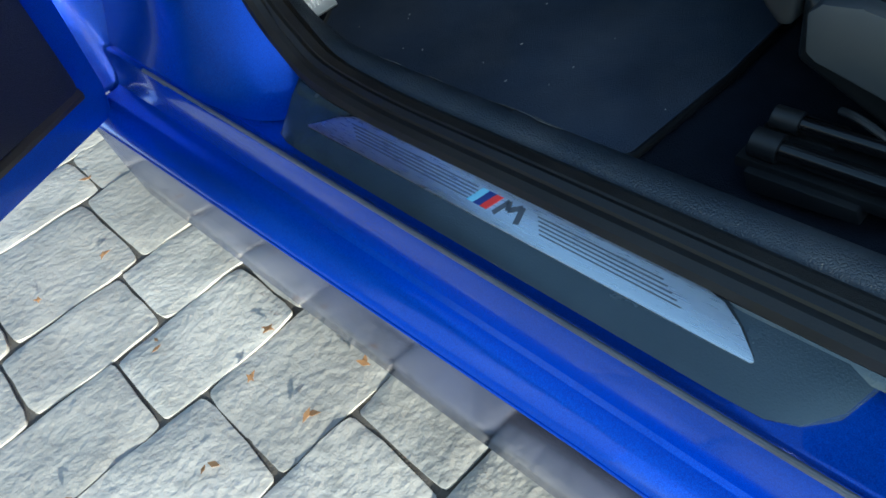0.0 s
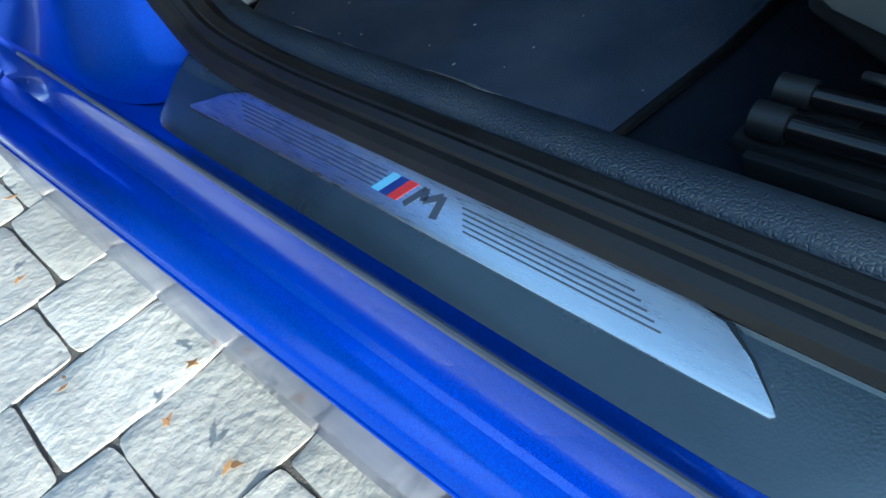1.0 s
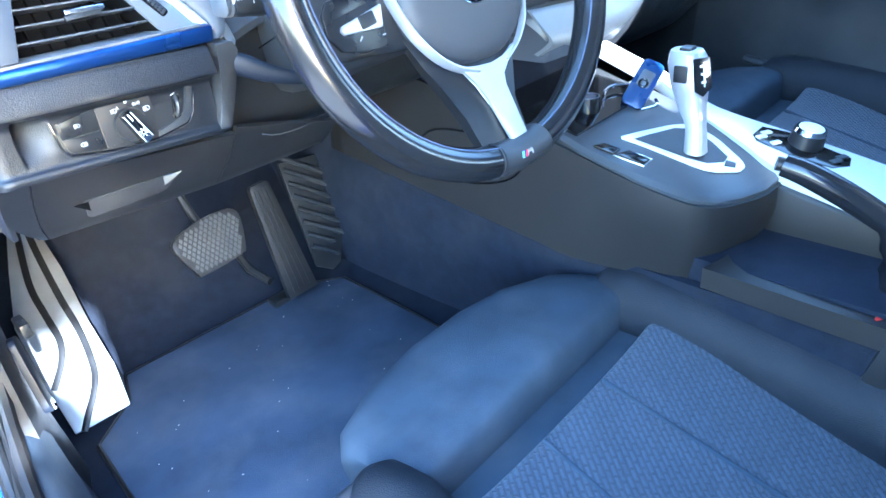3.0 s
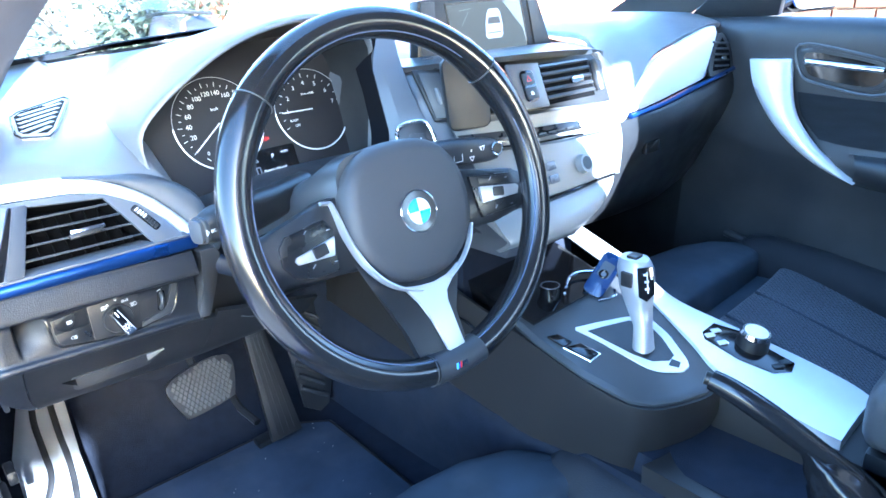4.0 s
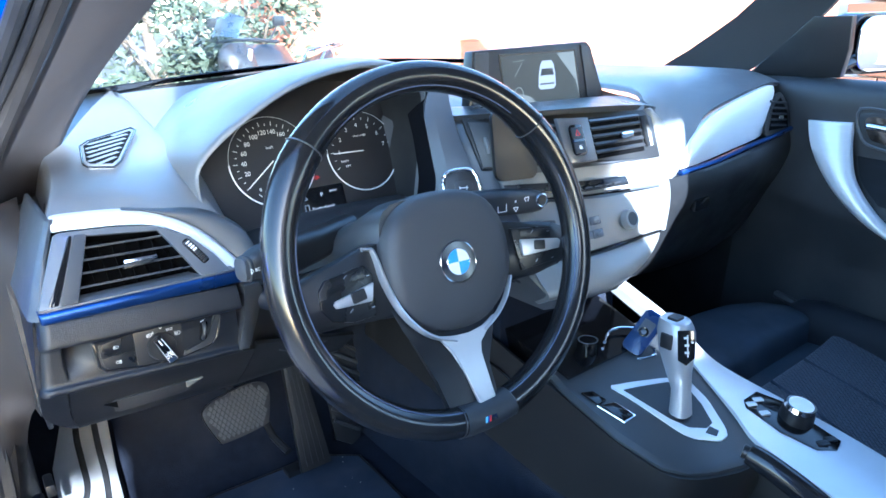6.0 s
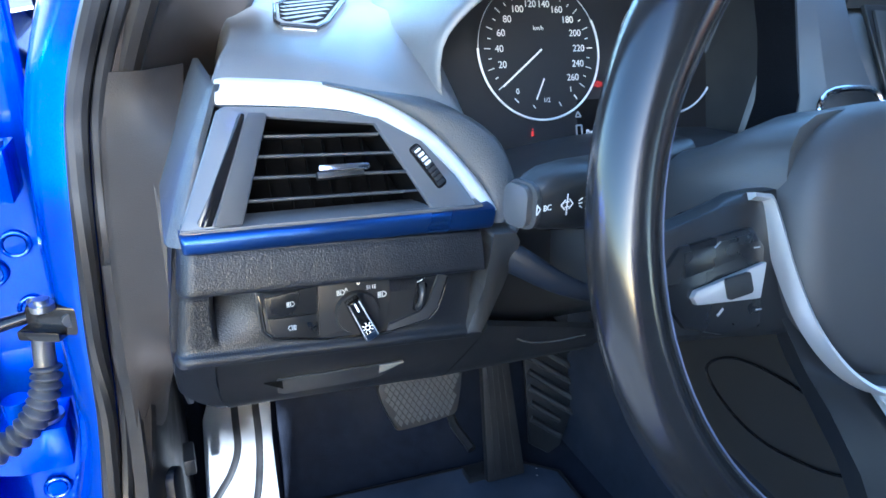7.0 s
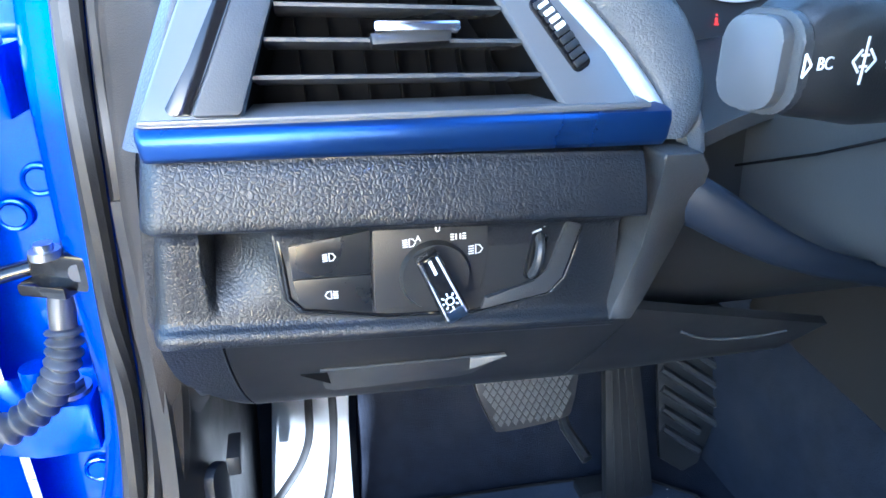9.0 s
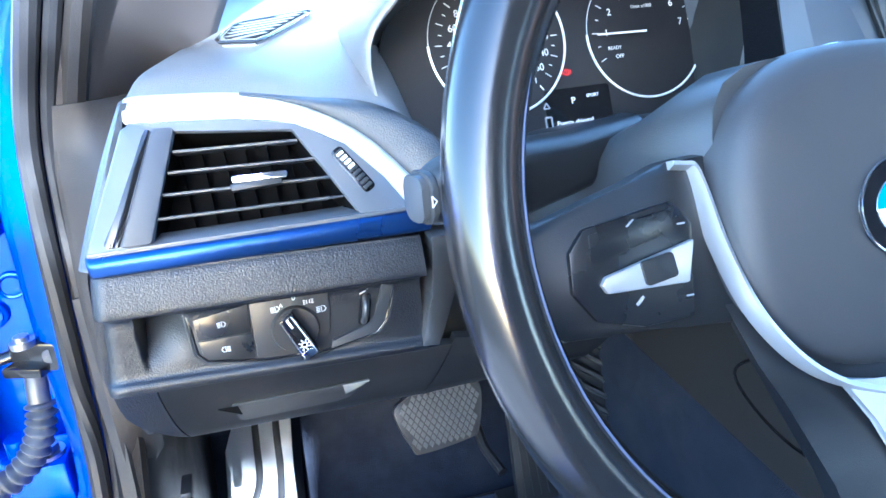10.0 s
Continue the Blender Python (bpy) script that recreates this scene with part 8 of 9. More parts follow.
    part("front_cap", bm, mat("cap_grey", (0.032, 0.033, 0.037), 0.5), seat, "grey end cap", smooth=50)
    bm = bmesh.new()
    tube(bm, spline([at(xo + side * 0.004, 0.002, 0.348), at(xo + side * 0.010, -0.012, 0.350), at(xo + side * 0.010, -0.03, 0.342), at(xo + side * 0.004, -0.036, 0.332)], 4), 0.003, 8)
    part("cable_hook", bm, GREYPL, seat, "bent grey hook")
    # runners and legs
    h = dz
    for s in (-1, 1):
        bm = bmesh.new()
        box(bm, at(s * 0.312, -0.20, 0.318 - h * 0.5), (0.052, 0.50, 0.010), bevel=0.003)
        rn = part("runner", bm, PLASTIC, seat, "black seat runner")
        for rx, rz, rr in ((0.328, 0.333, 0.0075), (0.298, 0.336, 0.0062)):
            bm = bmesh.new()
            tube(bm, [at(s * rx, 0.030, rz - h * 0.5), at(s * (rx + 0.004), -0.45, rz - h * 0.5)], rr, 12)
            part("runner_rod", bm, GLOSS, rn, "shiny black runner rod")
            bm = bmesh.new()
            disc(bm, frame_at(at(s * rx, 0.022, rz - h * 0.5), (1, 0, 0), (0, 0, 1)) @ pose(0, 0, 0, 0, 180, 0), rr * 1.45, 0.020, 16)
            part("rod_cap", bm, PLASTIC, rn, "black end cap")
        bm = bmesh.new()
        prism(bm, [at(s * 0.345, 0.040, 0.318 - h * 0.5), at(s * 0.345, -0.040, 0.318 - h * 0.5), at(s * 0.345, -0.045, 0.306 - h * 0.5), at(s * 0.345, 0.034, 0.300 - h * 0.5)], (-s * 0.03, 0, 0), 0.003)
        part("runner_foot", bm, PLASTIC, rn)
        for y in (0.02, -0.42):
            bm = bmesh.new()
            zt = dz + 0.325 - h * 0.5
            box(bm, (dx + s * 0.285, dy + y, (zt + 0.288) / 2), (0.03, 0.05, max(0.02, zt - 0.288)), bevel=0.003)
            part("leg", bm, PLASTIC, seat)
        bm = bmesh.new()
        box(bm, at(s * 0.22, -0.24, 0.34 - h * 0.25), (0.04, 0.44, 0.03 + h * 0.5), bevel=0.004)
        part("frame_bar", bm, PLASTIC, seat)
    # backrest and headrest
    bm = bmesh.new()
    rings = []
    for y, z, w, t in ((-0.50, 0.36, 0.25, 0.10), (-0.54, 0.60, 0.270, 0.11), (-0.60, 0.80, 0.275, 0.11), (-0.65, 0.98, 0.270, 0.10), (-0.68, 1.07, 0.245, 0.09), (-0.70, 1.12, 0.16, 0.07)):
        rings.append([at(-w, y + 0.05, z), at(-w * 0.8, y + 0.06, z), at(0, y + 0.02, z), at(w * 0.8, y + 0.06, z), at(w, y + 0.05, z), at(w, y - t * 0.5, z), at(0, y - t, z), at(-w, y - t * 0.5, z)])
    loft(bm, rings)
    part("backrest", bm, CLOTH, seat, smooth=60)
    bm = bmesh.new()
    box(bm, at(0, -0.72, 1.20), (0.26, 0.09, 0.16), pose(0, 0, 0, -10), 0.03, 3)
    part("headrest", bm, SEATLEATHER, seat, smooth=60)
    return seat


build_seat(-0.305, 0.0, 0.0, -1, "dark blue cloth driver sports seat with a worn thigh support")
build_seat(0.425, 0.055, 0.110, 1, "dark blue cloth passenger seat with smooth bolsters")


# ---- centre console ----
def cz(y):
    return 0.640 + 0.25 * y


def build_console():
    con = thing("centre_console", (0.03, -0.1, 0.29), "black centre console with silver trim between the seats", "console")
    top = [(-0.078, 0.150), (-0.089, 0.085), (-0.090, 0.002), (-0.078, -0.060), (-0.055, -0.086), (-0.020, -0.103), (0.028, -0.117), (0.070, -0.118), (0.086, -0.100), (0.120, -0.027), (0.15, 0.04), (0.16, 0.150)]
    bm = bmesh.new()
    rings = []
    for dz, grow in ((-0.040, -0.014), (-0.016, -0.001), (-0.006, 0.0), (0.0, -0.006)):
        rings.append([(x - grow if x < 0.02 else x + grow * 0.3, y - (grow if y < -0.08 else 0), cz(y) + dz) for x, y in top])
    loft(bm, rings)
    part("console_top", bm, mat("console_top_grey", (0.052, 0.056, 0.062), 0.38, 0, 0.06, 12, 0.12, 1200, rough_vary=0.03), con, "satin grey console top", smooth=40)
    # side wall down to the carpet
    bm = bmesh.new()
    w0 = [(-0.094, 0.62), (-0.094, 0.45), (-0.0935, 0.30), (-0.093, 0.20), (-0.092, 0.14), (-0.092, 0.085), (-0.092, 0.002), (-0.081, -0.062), (-0.057, -0.090), (-0.020, -0.107), (0.030, -0.121), (0.10, -0.12)]
    rows = [[(x, y, min(cz(y), 0.735) - 0.010) for x, y in w0], [(x - 0.001, y, min(cz(y), 0.735) - 0.05) for x, y in w0], [(x + (0.010 if y < 0.05 else -0.003), y + 0.010, 0.53 + 0.08 * max(0, y - 0.05)) for x, y in w0], [(x + (0.014 if y < 0.05 else -0.004), y + 0.014, 0.488 + 0.12 * max(0, y - 0.05)) for x, y in w0]]
    sheet(bm, [spline(r, 3) for r in rows], (0.006, 0.004, 0))
    sw_ = part("side_wall", bm, CONSOLEGREY, con, "dark brownish side wall", smooth=60)
    bm = bmesh.new()
    ov = [(0.180, 0.622), (0.215, 0.645), (0.29, 0.652), (0.36, 0.640), (0.394, 0.605), (0.352, 0.576), (0.290, 0.567), (0.212, 0.588)]
    tube(bm, spline([(-0.0975, y, z) for y, z in ov], 5, True), 0.0018, 8, closed=True, up=(1, 0, 0))
    part("pad_outline", bm, GLOSS, sw_, "dark oval joint")
    # shelf beside the handbrake
    bm = bmesh.new()
    sheet(bm, smooth_rows([[(-0.085, -0.09, 0.535), (-0.03, -0.10, 0.53), (0.06, -0.11, 0.53)], [(-0.080, -0.3, 0.525), (-0.02, -0.3, 0.52), (0.06, -0.3, 0.52)], [(-0.078, -0.62, 0.52), (-0.02, -0.62, 0.515), (0.06, -0.62, 0.515)]], 4, 4), (0, 0, -0.03))
    part("side_shelf", bm, CONSOLEGREY, con, smooth=60)
    bm = bmesh.new()
    prism(bm, [(0.06, -0.11, 0.50), (0.06, -0.62, 0.50), (0.06, -0.62, 0.545), (0.06, -0.27, 0.565), (0.06, -0.11, 0.60)], (0.15, 0, 0), 0.006)
    part("tunnel_body", bm, CONSOLEGREY, con)
    bm = bmesh.new()
    prism(bm, [(-0.06, -0.7, 0.29), (0.22, -0.7, 0.29), (0.20, -0.7, 0.53), (-0.06, -0.7, 0.53)], (0, 1.0, 0))
    part("tunnel", bm, CARPET, con)
    # silver plate round the selector
    bm = bmesh.new()

    def on(x, y, h=0.0):
        return Vector((x, y, cz(y) + h))
    o = straight_2d([(-0.026, 0.068), (-0.017, 0.031), (-0.009, -0.046), (-0.001, -0.060), (0.026, -0.081), (0.044, -0.081), (0.054, -0.073), (0.084, -0.026), (0.098, 0.018), (0.065, 0.037), (0.011, 0.056)])
    prism(bm, [on(x, y, 0.0005) for x, y in o], (0, 0, 0.003), 0.001)
    gp = part("selector_plate", bm, SILVER, con, "silver plate round the gear selector")
    bm = bmesh.new()
    prism(bm, [on(x, y, 0.0033) for x, y in ((-0.014, 0.050), (0.012, 0.043), (0.060, 0.028), (0.080, 0.010), (0.066, -0.026), (0.046, -0.056), (0.030, -0.058), (0.008, -0.044), (-0.002, -0.020))], (0, 0, 0.0012))
    part("selector_slot", bm, GREYPL, gp)
    bm = bmesh.new()
    prism(bm, [on(x, y, 0.0033) for x, y in ((0.020, -0.062), (0.036, -0.058), (0.040, -0.070), (0.028, -0.074))], (0, 0, 0.0012))
    part("selector_badge", bm, GREYPL, gp)
    for pts in ([(-0.074, 0.078), (-0.056, 0.072), (-0.052, 0.050), (-0.070, 0.050)], [(-0.068, 0.046), (-0.046, 0.040), (-0.042, 0.012), (-0.062, 0.012)]):
        bm = bmesh.new()
        prism(bm, [on(x, y, 0.0005) for x, y in pts], (0, 0, 0.003), 0.001)
        part("mode_button", bm, GLOSS, con, "black mode button")
    bm = bmesh.new()
    tube(bm, [on(x, y, 0.0015) for x, y in ((-0.072, 0.049), (-0.044, 0.041), (-0.039, 0.010), (-0.064, 0.009))], 0.0012, 6, closed=True)
    part("button_frame", bm, CHROME, con)
    # front tray with socket and holder
    bm = bmesh.new()
    loft(bm, [[(-0.07, 0.105, 0.672), (0.13, 0.105, 0.672), (0.15, 0.25, 0.705), (-0.07, 0.25, 0.705)], [(-0.06, 0.115, 0.655), (0.12, 0.115, 0.655), (0.14, 0.24, 0.665), (-0.06, 0.24, 0.665)]])
    part("front_tray", bm, GLOSS, con, "glossy black tray")
    bm = bmesh.new()
    disc(bm, frame_at((0.006, 0.135, 0.664), (1, 0, 0), (0, 1, 0)), 0.017, 0.034, 28, r2=0.0155)
    sk = part("power_socket", bm, GLOSS, con, "round black power socket cap")
    bm = bmesh.new()
    ring(bm, frame_at((0.006, 0.135, 0.698), (1, 0, 0), (0, 1, 0)), 0.0145, 0.0010, 28)
    part("socket_ring", bm, ENGRAVED, sk)
    bm = bmesh.new()
    tube(bm, spline([(0.040, 0.130, 0.684), (0.062, 0.142, 0.688), (0.090, 0.142, 0.689), (0.116, 0.126, 0.686)], 4), 0.0026, 8)
    hd = part("holder_ring", bm, CHROME, con, "chrome edge of the cup holder")
    bm = bmesh.new()
    tube(bm, spline([(0.046, 0.074, 0.6745), (0.078, 0.066, 0.6735), (0.094, 0.076, 0.6755)], 4), 0.0024, 8)
    part("front_edge", bm, CHROME, hd)
    # silver flank with the controller
    left = spline([(0.180, 0.30, 0.745), (0.172, 0.20, 0.712), (0.163, 0.10, 0.677), (0.134, 0.027, 0.648), (0.095, -0.058, 0.628), (0.070, -0.105, 0.616), (0.067, -0.16, 0.602), (0.066, -0.231, 0.585), (0.072, -0.272, 0.576)], 5)
    right = spline([(0.200, 0.30, 0.748), (0.196, 0.20, 0.714), (0.191, 0.10, 0.679), (0.182, 0.043, 0.652), (0.176, -0.004, 0.640), (0.189, -0.092, 0.619), (0.202, -0.173, 0.598), (0.205, -0.236, 0.583), (0.195, -0.272, 0.576)], 5)
    bm = bmesh.new()
    sheet(bm, [[a.lerp(b, k / 4) + Vector((0, 0, 0.004 * math.sin(math.pi * k / 4) + 0.004)) for a, b in zip(left, right)] for k in range(5)], (0, 0, -0.02))
    part("silver_flank", bm, SILVER, con, "broad pale silver trim panel", smooth=60)
    bm = bmesh.new()
    prism(bm, [Vector((x, y, cz(y) + 0.0070)) for x, y in ((0.112, -0.068), (0.124, -0.058), (0.160, -0.058), (0.176, -0.090), (0.172, -0.140), (0.173, -0.175), (0.150, -0.180), (0.124, -0.165), (0.110, -0.120))], (0, 0, 0.004), 0.0012)
    cp = part("controller_plate", bm, GLOSS, con, "gloss black controller plate")
    km = frame_at((0.158, -0.118, cz(-0.118) + 0.010), (1, 0, 0), (0, 1, 0.2))
    bm = bmesh.new()
    disc(bm, km, 0.0235, 0.020, 36, r2=0.0215)
    kb = part("controller_knob", bm, PLASTIC, cp, "round rotary controller")
    bm = bmesh.new()
    disc(bm, km @ Matrix.Translation((0, 0, 0.020)), 0.0215, 0.006, 36, r2=0.0195)
    part("knob_top", bm, CHROME, kb, "bright knurled top ring")
    bm = bmesh.new()
    disc(bm, km @ Matrix.Translation((0, 0, 0.0255)), 0.0165, 0.0012, 32)
    part("knob_face", bm, SILVER, kb)
    for x, y in ((0.124, -0.070), (0.142, -0.070), (0.124, -0.090)):
        bm = bmesh.new()
        box(bm, (x, y, cz(y) + 0.0125), (0.014, 0.009, 0.003), pose(0, 0, 0, 0, 0, -30), 0.001)
        part("key", bm, SILVER, cp)
    for x, y in ((0.142, -0.164), (0.160, -0.166)):
        bm = bmesh.new()
        box(bm, (x, y, cz(y) + 0.0125), (0.016, 0.010, 0.003), pose(0, 0, 0, 0, 0, -30), 0.001)
        part("key", bm, GREYPL, cp)
    # armrest
    bm = bmesh.new()
    box(bm, (0.135, -0.455, 0.635), (0.17, 0.33, 0.09), bevel=0.03, segs=4)
    part("armrest", bm, ARMGREY, con, "grey padded armrest", smooth=60)
    bm = bmesh.new()
    prism(bm, [(0.06, -0.30, 0.53), (0.21, -0.30, 0.53), (0.21, -0.60, 0.53), (0.06, -0.60, 0.53)], (0, 0, 0.055), 0.006)
    part("armrest_box", bm, PLASTIC, con)
    bm = bmesh.new()
    box(bm, (-0.068, -0.300, 0.465), (0.028, 0.028, 0.10), pose(0, 0, 0, 12), 0.006)
    bk = part("belt_buckle", bm, PLASTIC, con, "black belt buckle with red button")
    bm = bmesh.new()
    box(bm, (-0.068, -0.288, 0.518), (0.024, 0.022, 0.010), pose(0, 0, 0, 12), 0.003)
    part("red_button", bm, REDPL, bk, "red release button")

    # gear selector
    gs = thing("gear_selector", (0.024, -0.012, 0.64), "silver and black electronic gear selector lever", "gear lever")
    bm = bmesh.new()
    ax = [(0.020, -0.022, 0.640), (0.022, -0.018, 0.675), (0.027, -0.008, 0.700), (0.030, -0.001, 0.728), (0.032, 0.004, 0.754), (0.033, 0.008, 0.770)]
    wid = [(0.0150, 0.0140), (0.0115, 0.0125), (0.0150, 0.0175), (0.0200, 0.0235), (0.0212, 0.0245), (0.0160, 0.0190)]
    pts = spline(ax, 4)
    rings = []
    for k, q in enumerate(pts):
        u = k / 4
        i = min(int(u), len(wid) - 2)
        f = u - i
        wx, wy = (wid[i][j] * (1 - f) + wid[i + 1][j] * f for j in (0, 1))
        rings.append([q + Vector((wx * math.cos(a) * (abs(math.cos(a)) ** 3 + abs(math.sin(a)) ** 3) ** (-1 / 3), wy * math.sin(a) * (abs(math.cos(a)) ** 3 + abs(math.sin(a)) ** 3) ** (-1 / 3), 0)) for a in [math.tau * j / 24 for j in range(24)]])
    loft(bm, rings)
    part("lever_body", bm, WHEELSILVER, gs, "satin silver lever body", smooth=60)
    bm = bmesh.new()
    fm = frame_at((0.0178, -0.0198, 0.743), (0.81, -0.59, 0), (0.12, 0.25, 1))
    plate(bm, fm, [(-0.0105, 0.022), (0.0115, 0.022), (0.012, -0.016), (0.0, -0.026), (-0.0105, -0.019)], 0.004, 0.001)
    lf = part("lever_face", bm, GLOSS, gs, "gloss black front with shift pattern")
    bm = bmesh.new()
    bars(bm, fm @ Matrix.Translation((0.002, 0, 0.0042)), [(0, -0.014, 0, 0.016, 0.0016), (-0.005, 0.012, 0.001, 0.012, 0.003), (-0.004, 0.002, 0.002, 0.002, 0.003), (-0.004, -0.008, 0.002, -0.008, 0.003), (0.005, 0.006, 0.008, 0.006, 0.003)])
    part("shift_signs", bm, WHITE, lf)
    bm = bmesh.new()
    box(bm, (0.033, 0.007, 0.771), (0.018, 0.016, 0.006), bevel=0.002)
    part("park_button", bm, PLASTIC, gs)
    bm = bmesh.new()
    box(bm, (0.0105, 0.004, 0.744), (0.005, 0.018, 0.022), bevel=0.002)
    part("side_button", bm, PLASTIC, gs, "black unlock button")

    # handbrake
    hb = thing("handbrake", (0.02, -0.25, 0.53), "black leather handbrake with a creased boot", "handbrake")
    bm = bmesh.new()
    path = spline([(-0.040, -0.150, 0.672), (-0.036, -0.175, 0.665), (-0.026, -0.215, 0.645), (-0.012, -0.262, 0.615), (0.0, -0.31, 0.585)], 5)
    tube(bm, path, [0.0125 + 0.002 * math.sin(k / 20 * math.pi) for k in range(len(path))], 16, flat=1.05)
    part("grip", bm, LEATHER, hb, "leather grip", smooth=60)
    bm = bmesh.new()
    tube(bm, [(-0.0425, -0.143, 0.6735), (-0.040, -0.150, 0.672)], 0.0085, 14)
    part("release_button", bm, GREASE, hb, "dark metal release button")
    bm = bmesh.new()
    rings = []
    for k, (z, r0) in enumerate(((0.53, 0.052), (0.548, 0.046), (0.566, 0.038), (0.582, 0.030), (0.598, 0.022), (0.610, 0.016))):
        c = Vector((0.008 - 0.004 * k, -0.335 + 0.013 * k, z))
        rings.append([c + Vector((r0 * math.cos(a) * (1 + 0.10 * math.sin(5 * a + k)), r0 * 1.25 * math.sin(a) * (1 + 0.10 * math.sin(4 * a + 2 * k)), 0.004 * math.sin(3 * a + k))) for a in [math.tau * j / 40 for j in range(40)]])
    loft(bm, rings)
    part("boot", bm, LEATHER, hb, "creased leather boot", smooth=80)

    # key fob in the holder
    kf = thing("car_key", (0.095, 0.125, 0.665), "dark blue plastic car key standing in the cup holder", "car key")
    m = frame_at((0.098, 0.100, 0.693), (0.204, -0.769, -0.339), (0.62, -0.10, 0.60))
    bm = bmesh.new()
    plate(bm, m @ Matrix.Translation((0, 0, -0.006)), rounded(0.034, 0.076, 0.009), 0.013, 0.004)
    bd = part("key_body", bm, KEYBLUE, kf, smooth=50)
    bm = bmesh.new()
    plate(bm, m @ Matrix.Translation((0, 0.008, 0.0066)), rounded(0.020, 0.026, 0.003), 0.0012, 0.0004)
    part("key_face", bm, ENGRAVED, bd, "grey key buttons")
    bm = bmesh.new()
    ring(bm, m @ Matrix.Translation((0, 0.0, 0.008)), 0.006, 0.0018, 20)
    part("key_roundel", bm, GLOSS, bd)


build_console()


# ---- passenger door and mirror ----
def build_passenger_door():
    door = thing("door_2", (0.70, -0.2, 0.35), "closed passenger door with dark panel and silver pull handle", "car door", kind="structure")
    bm = bmesh.new()
    rows = [[(0.690, 0.33, 1.046), (0.688, 0.10, 1.044), (0.686, -0.25, 1.036), (0.69, -0.66, 1.03)], [(0.668, 0.30, 1.030), (0.664, 0.10, 1.028), (0.664, -0.25, 1.020), (0.668, -0.66, 1.012)],
            [(0.664, 0.27, 0.985), (0.660, 0.10, 0.982), (0.660, -0.25, 0.972), (0.664, -0.66, 0.97)], [(0.672, 0.27, 0.90), (0.668, 0.10, 0.89), (0.668, -0.25, 0.88), (0.67, -0.66, 0.88)],
            [(0.668, 0.26, 0.82), (0.656, 0.08, 0.80), (0.636, -0.15, 0.785), (0.636, -0.66, 0.785)], [(0.672, 0.26, 0.79), (0.660, 0.08, 0.765), (0.640, -0.15, 0.755), (0.64, -0.66, 0.755)],
            [(0.685, 0.28, 0.70), (0.675, 0.08, 0.68), (0.665, -0.15, 0.67), (0.665, -0.66, 0.67)], [(0.69, 0.30, 0.42), (0.68, 0.08, 0.40), (0.67, -0.15, 0.40), (0.67, -0.66, 0.40)]]
    sheet(bm, smooth_rows(rows, 4, 3), (0.012, 0, 0))
    part("inner_panel", bm, GREYPL, door, "black inner door panel", smooth=60)
    bm = bmesh.new()
    box(bm, (0.765, -0.17, 0.68), (0.12, 1.0, 0.66), bevel=0.03)
    part("shell", bm, PAINT, door)
    # opener recess and lever
    dm = frame_at((0.661, -0.030, 0.951), (0, -1, 0), (0, 0, 1))
    bm = bmesh.new()
    out = spline_2d([(-0.078, 0.036), (0.0, 0.028), (0.072, 0.010), (0.082, -0.015), (0.050, -0.036), (-0.04, -0.022), (-0.070, -0.008)], 4)
    plate(bm, dm @ Matrix.Translation((0, 0, -0.004)), out, 0.006, 0.002)
    hn = part("opener_bezel", bm, GREYPL, door, "grey bezel of the door opener")
    bm = bmesh.new()
    plate(bm, dm @ Matrix.Translation((0, 0, 0.0015)), [(x * 0.86, y * 0.80) for x, y in out], 0.0012)
    part("opener_recess", bm, GLOSS, hn)
    bm = bmesh.new()
    tube(bm, spline([(0.654, 0.034, 0.9645), (0.651, -0.01, 0.961), (0.652, -0.06, 0.956), (0.655, -0.098, 0.953)], 5), [0.005] * 16, 10, flat=1.1)
    part("opener_lever", bm, CHROME, hn, "chrome opener lever")
    bm = bmesh.new()
    tube(bm, [dm @ Vector((x * 1.10 + 0.004, y * 1.22, 0.0005)) for x, y in out], 0.0028, 8, closed=True, up=(1, 0, 0))
    part("opener_rim", bm, SATIN, hn, "raised rim round the opener")
    # woven insert below the opener
    bm = bmesh.new()
    sheet(bm, smooth_rows([[(0.6640, 0.045, 0.905), (0.6625, -0.10, 0.897), (0.6635, -0.40, 0.890), (0.665, -0.62, 0.888)], [(0.6600, 0.030, 0.860), (0.6580, -0.10, 0.850), (0.6560, -0.40, 0.846), (0.658, -0.62, 0.845)], [(0.6500, -0.010, 0.820), (0.6440, -0.10, 0.812), (0.6400, -0.40, 0.808), (0.640, -0.62, 0.808)]], 4, 4), (0.004, 0, 0))
    part("woven_insert", bm, DOORCLOTH, door, "dark woven insert", smooth=60)
    bm = bmesh.new()
    sheet(bm, smooth_rows([[(0.648, -0.075, 0.800), (0.640, -0.20, 0.800), (0.636, -0.40, 0.800), (0.636, -0.64, 0.800)], [(0.618, -0.085, 0.797), (0.600, -0.20, 0.797), (0.594, -0.40, 0.797), (0.594, -0.64, 0.797)], [(0.612, -0.090, 0.775), (0.592, -0.20, 0.768), (0.586, -0.40, 0.765), (0.586, -0.64, 0.765)], [(0.645, -0.080, 0.745), (0.625, -0.20, 0.735), (0.62, -0.40, 0.732), (0.62, -0.64, 0.732)]], 4, 4), (0.006, 0, -0.003))
    part("armrest", bm, GREYPL, door, "dark padded armrest", smooth=60)
    bm = bmesh.new()
    tube(bm, spline([(0.668, 0.16, 0.585), (0.655, 0.0, 0.560), (0.640, -0.2, 0.548), (0.636, -0.5, 0.545)], 5), 0.010, 10, flat=0.8)
    part("pocket_edge", bm, GREYPL, door, "rounded edge of the door pocket", smooth=60)
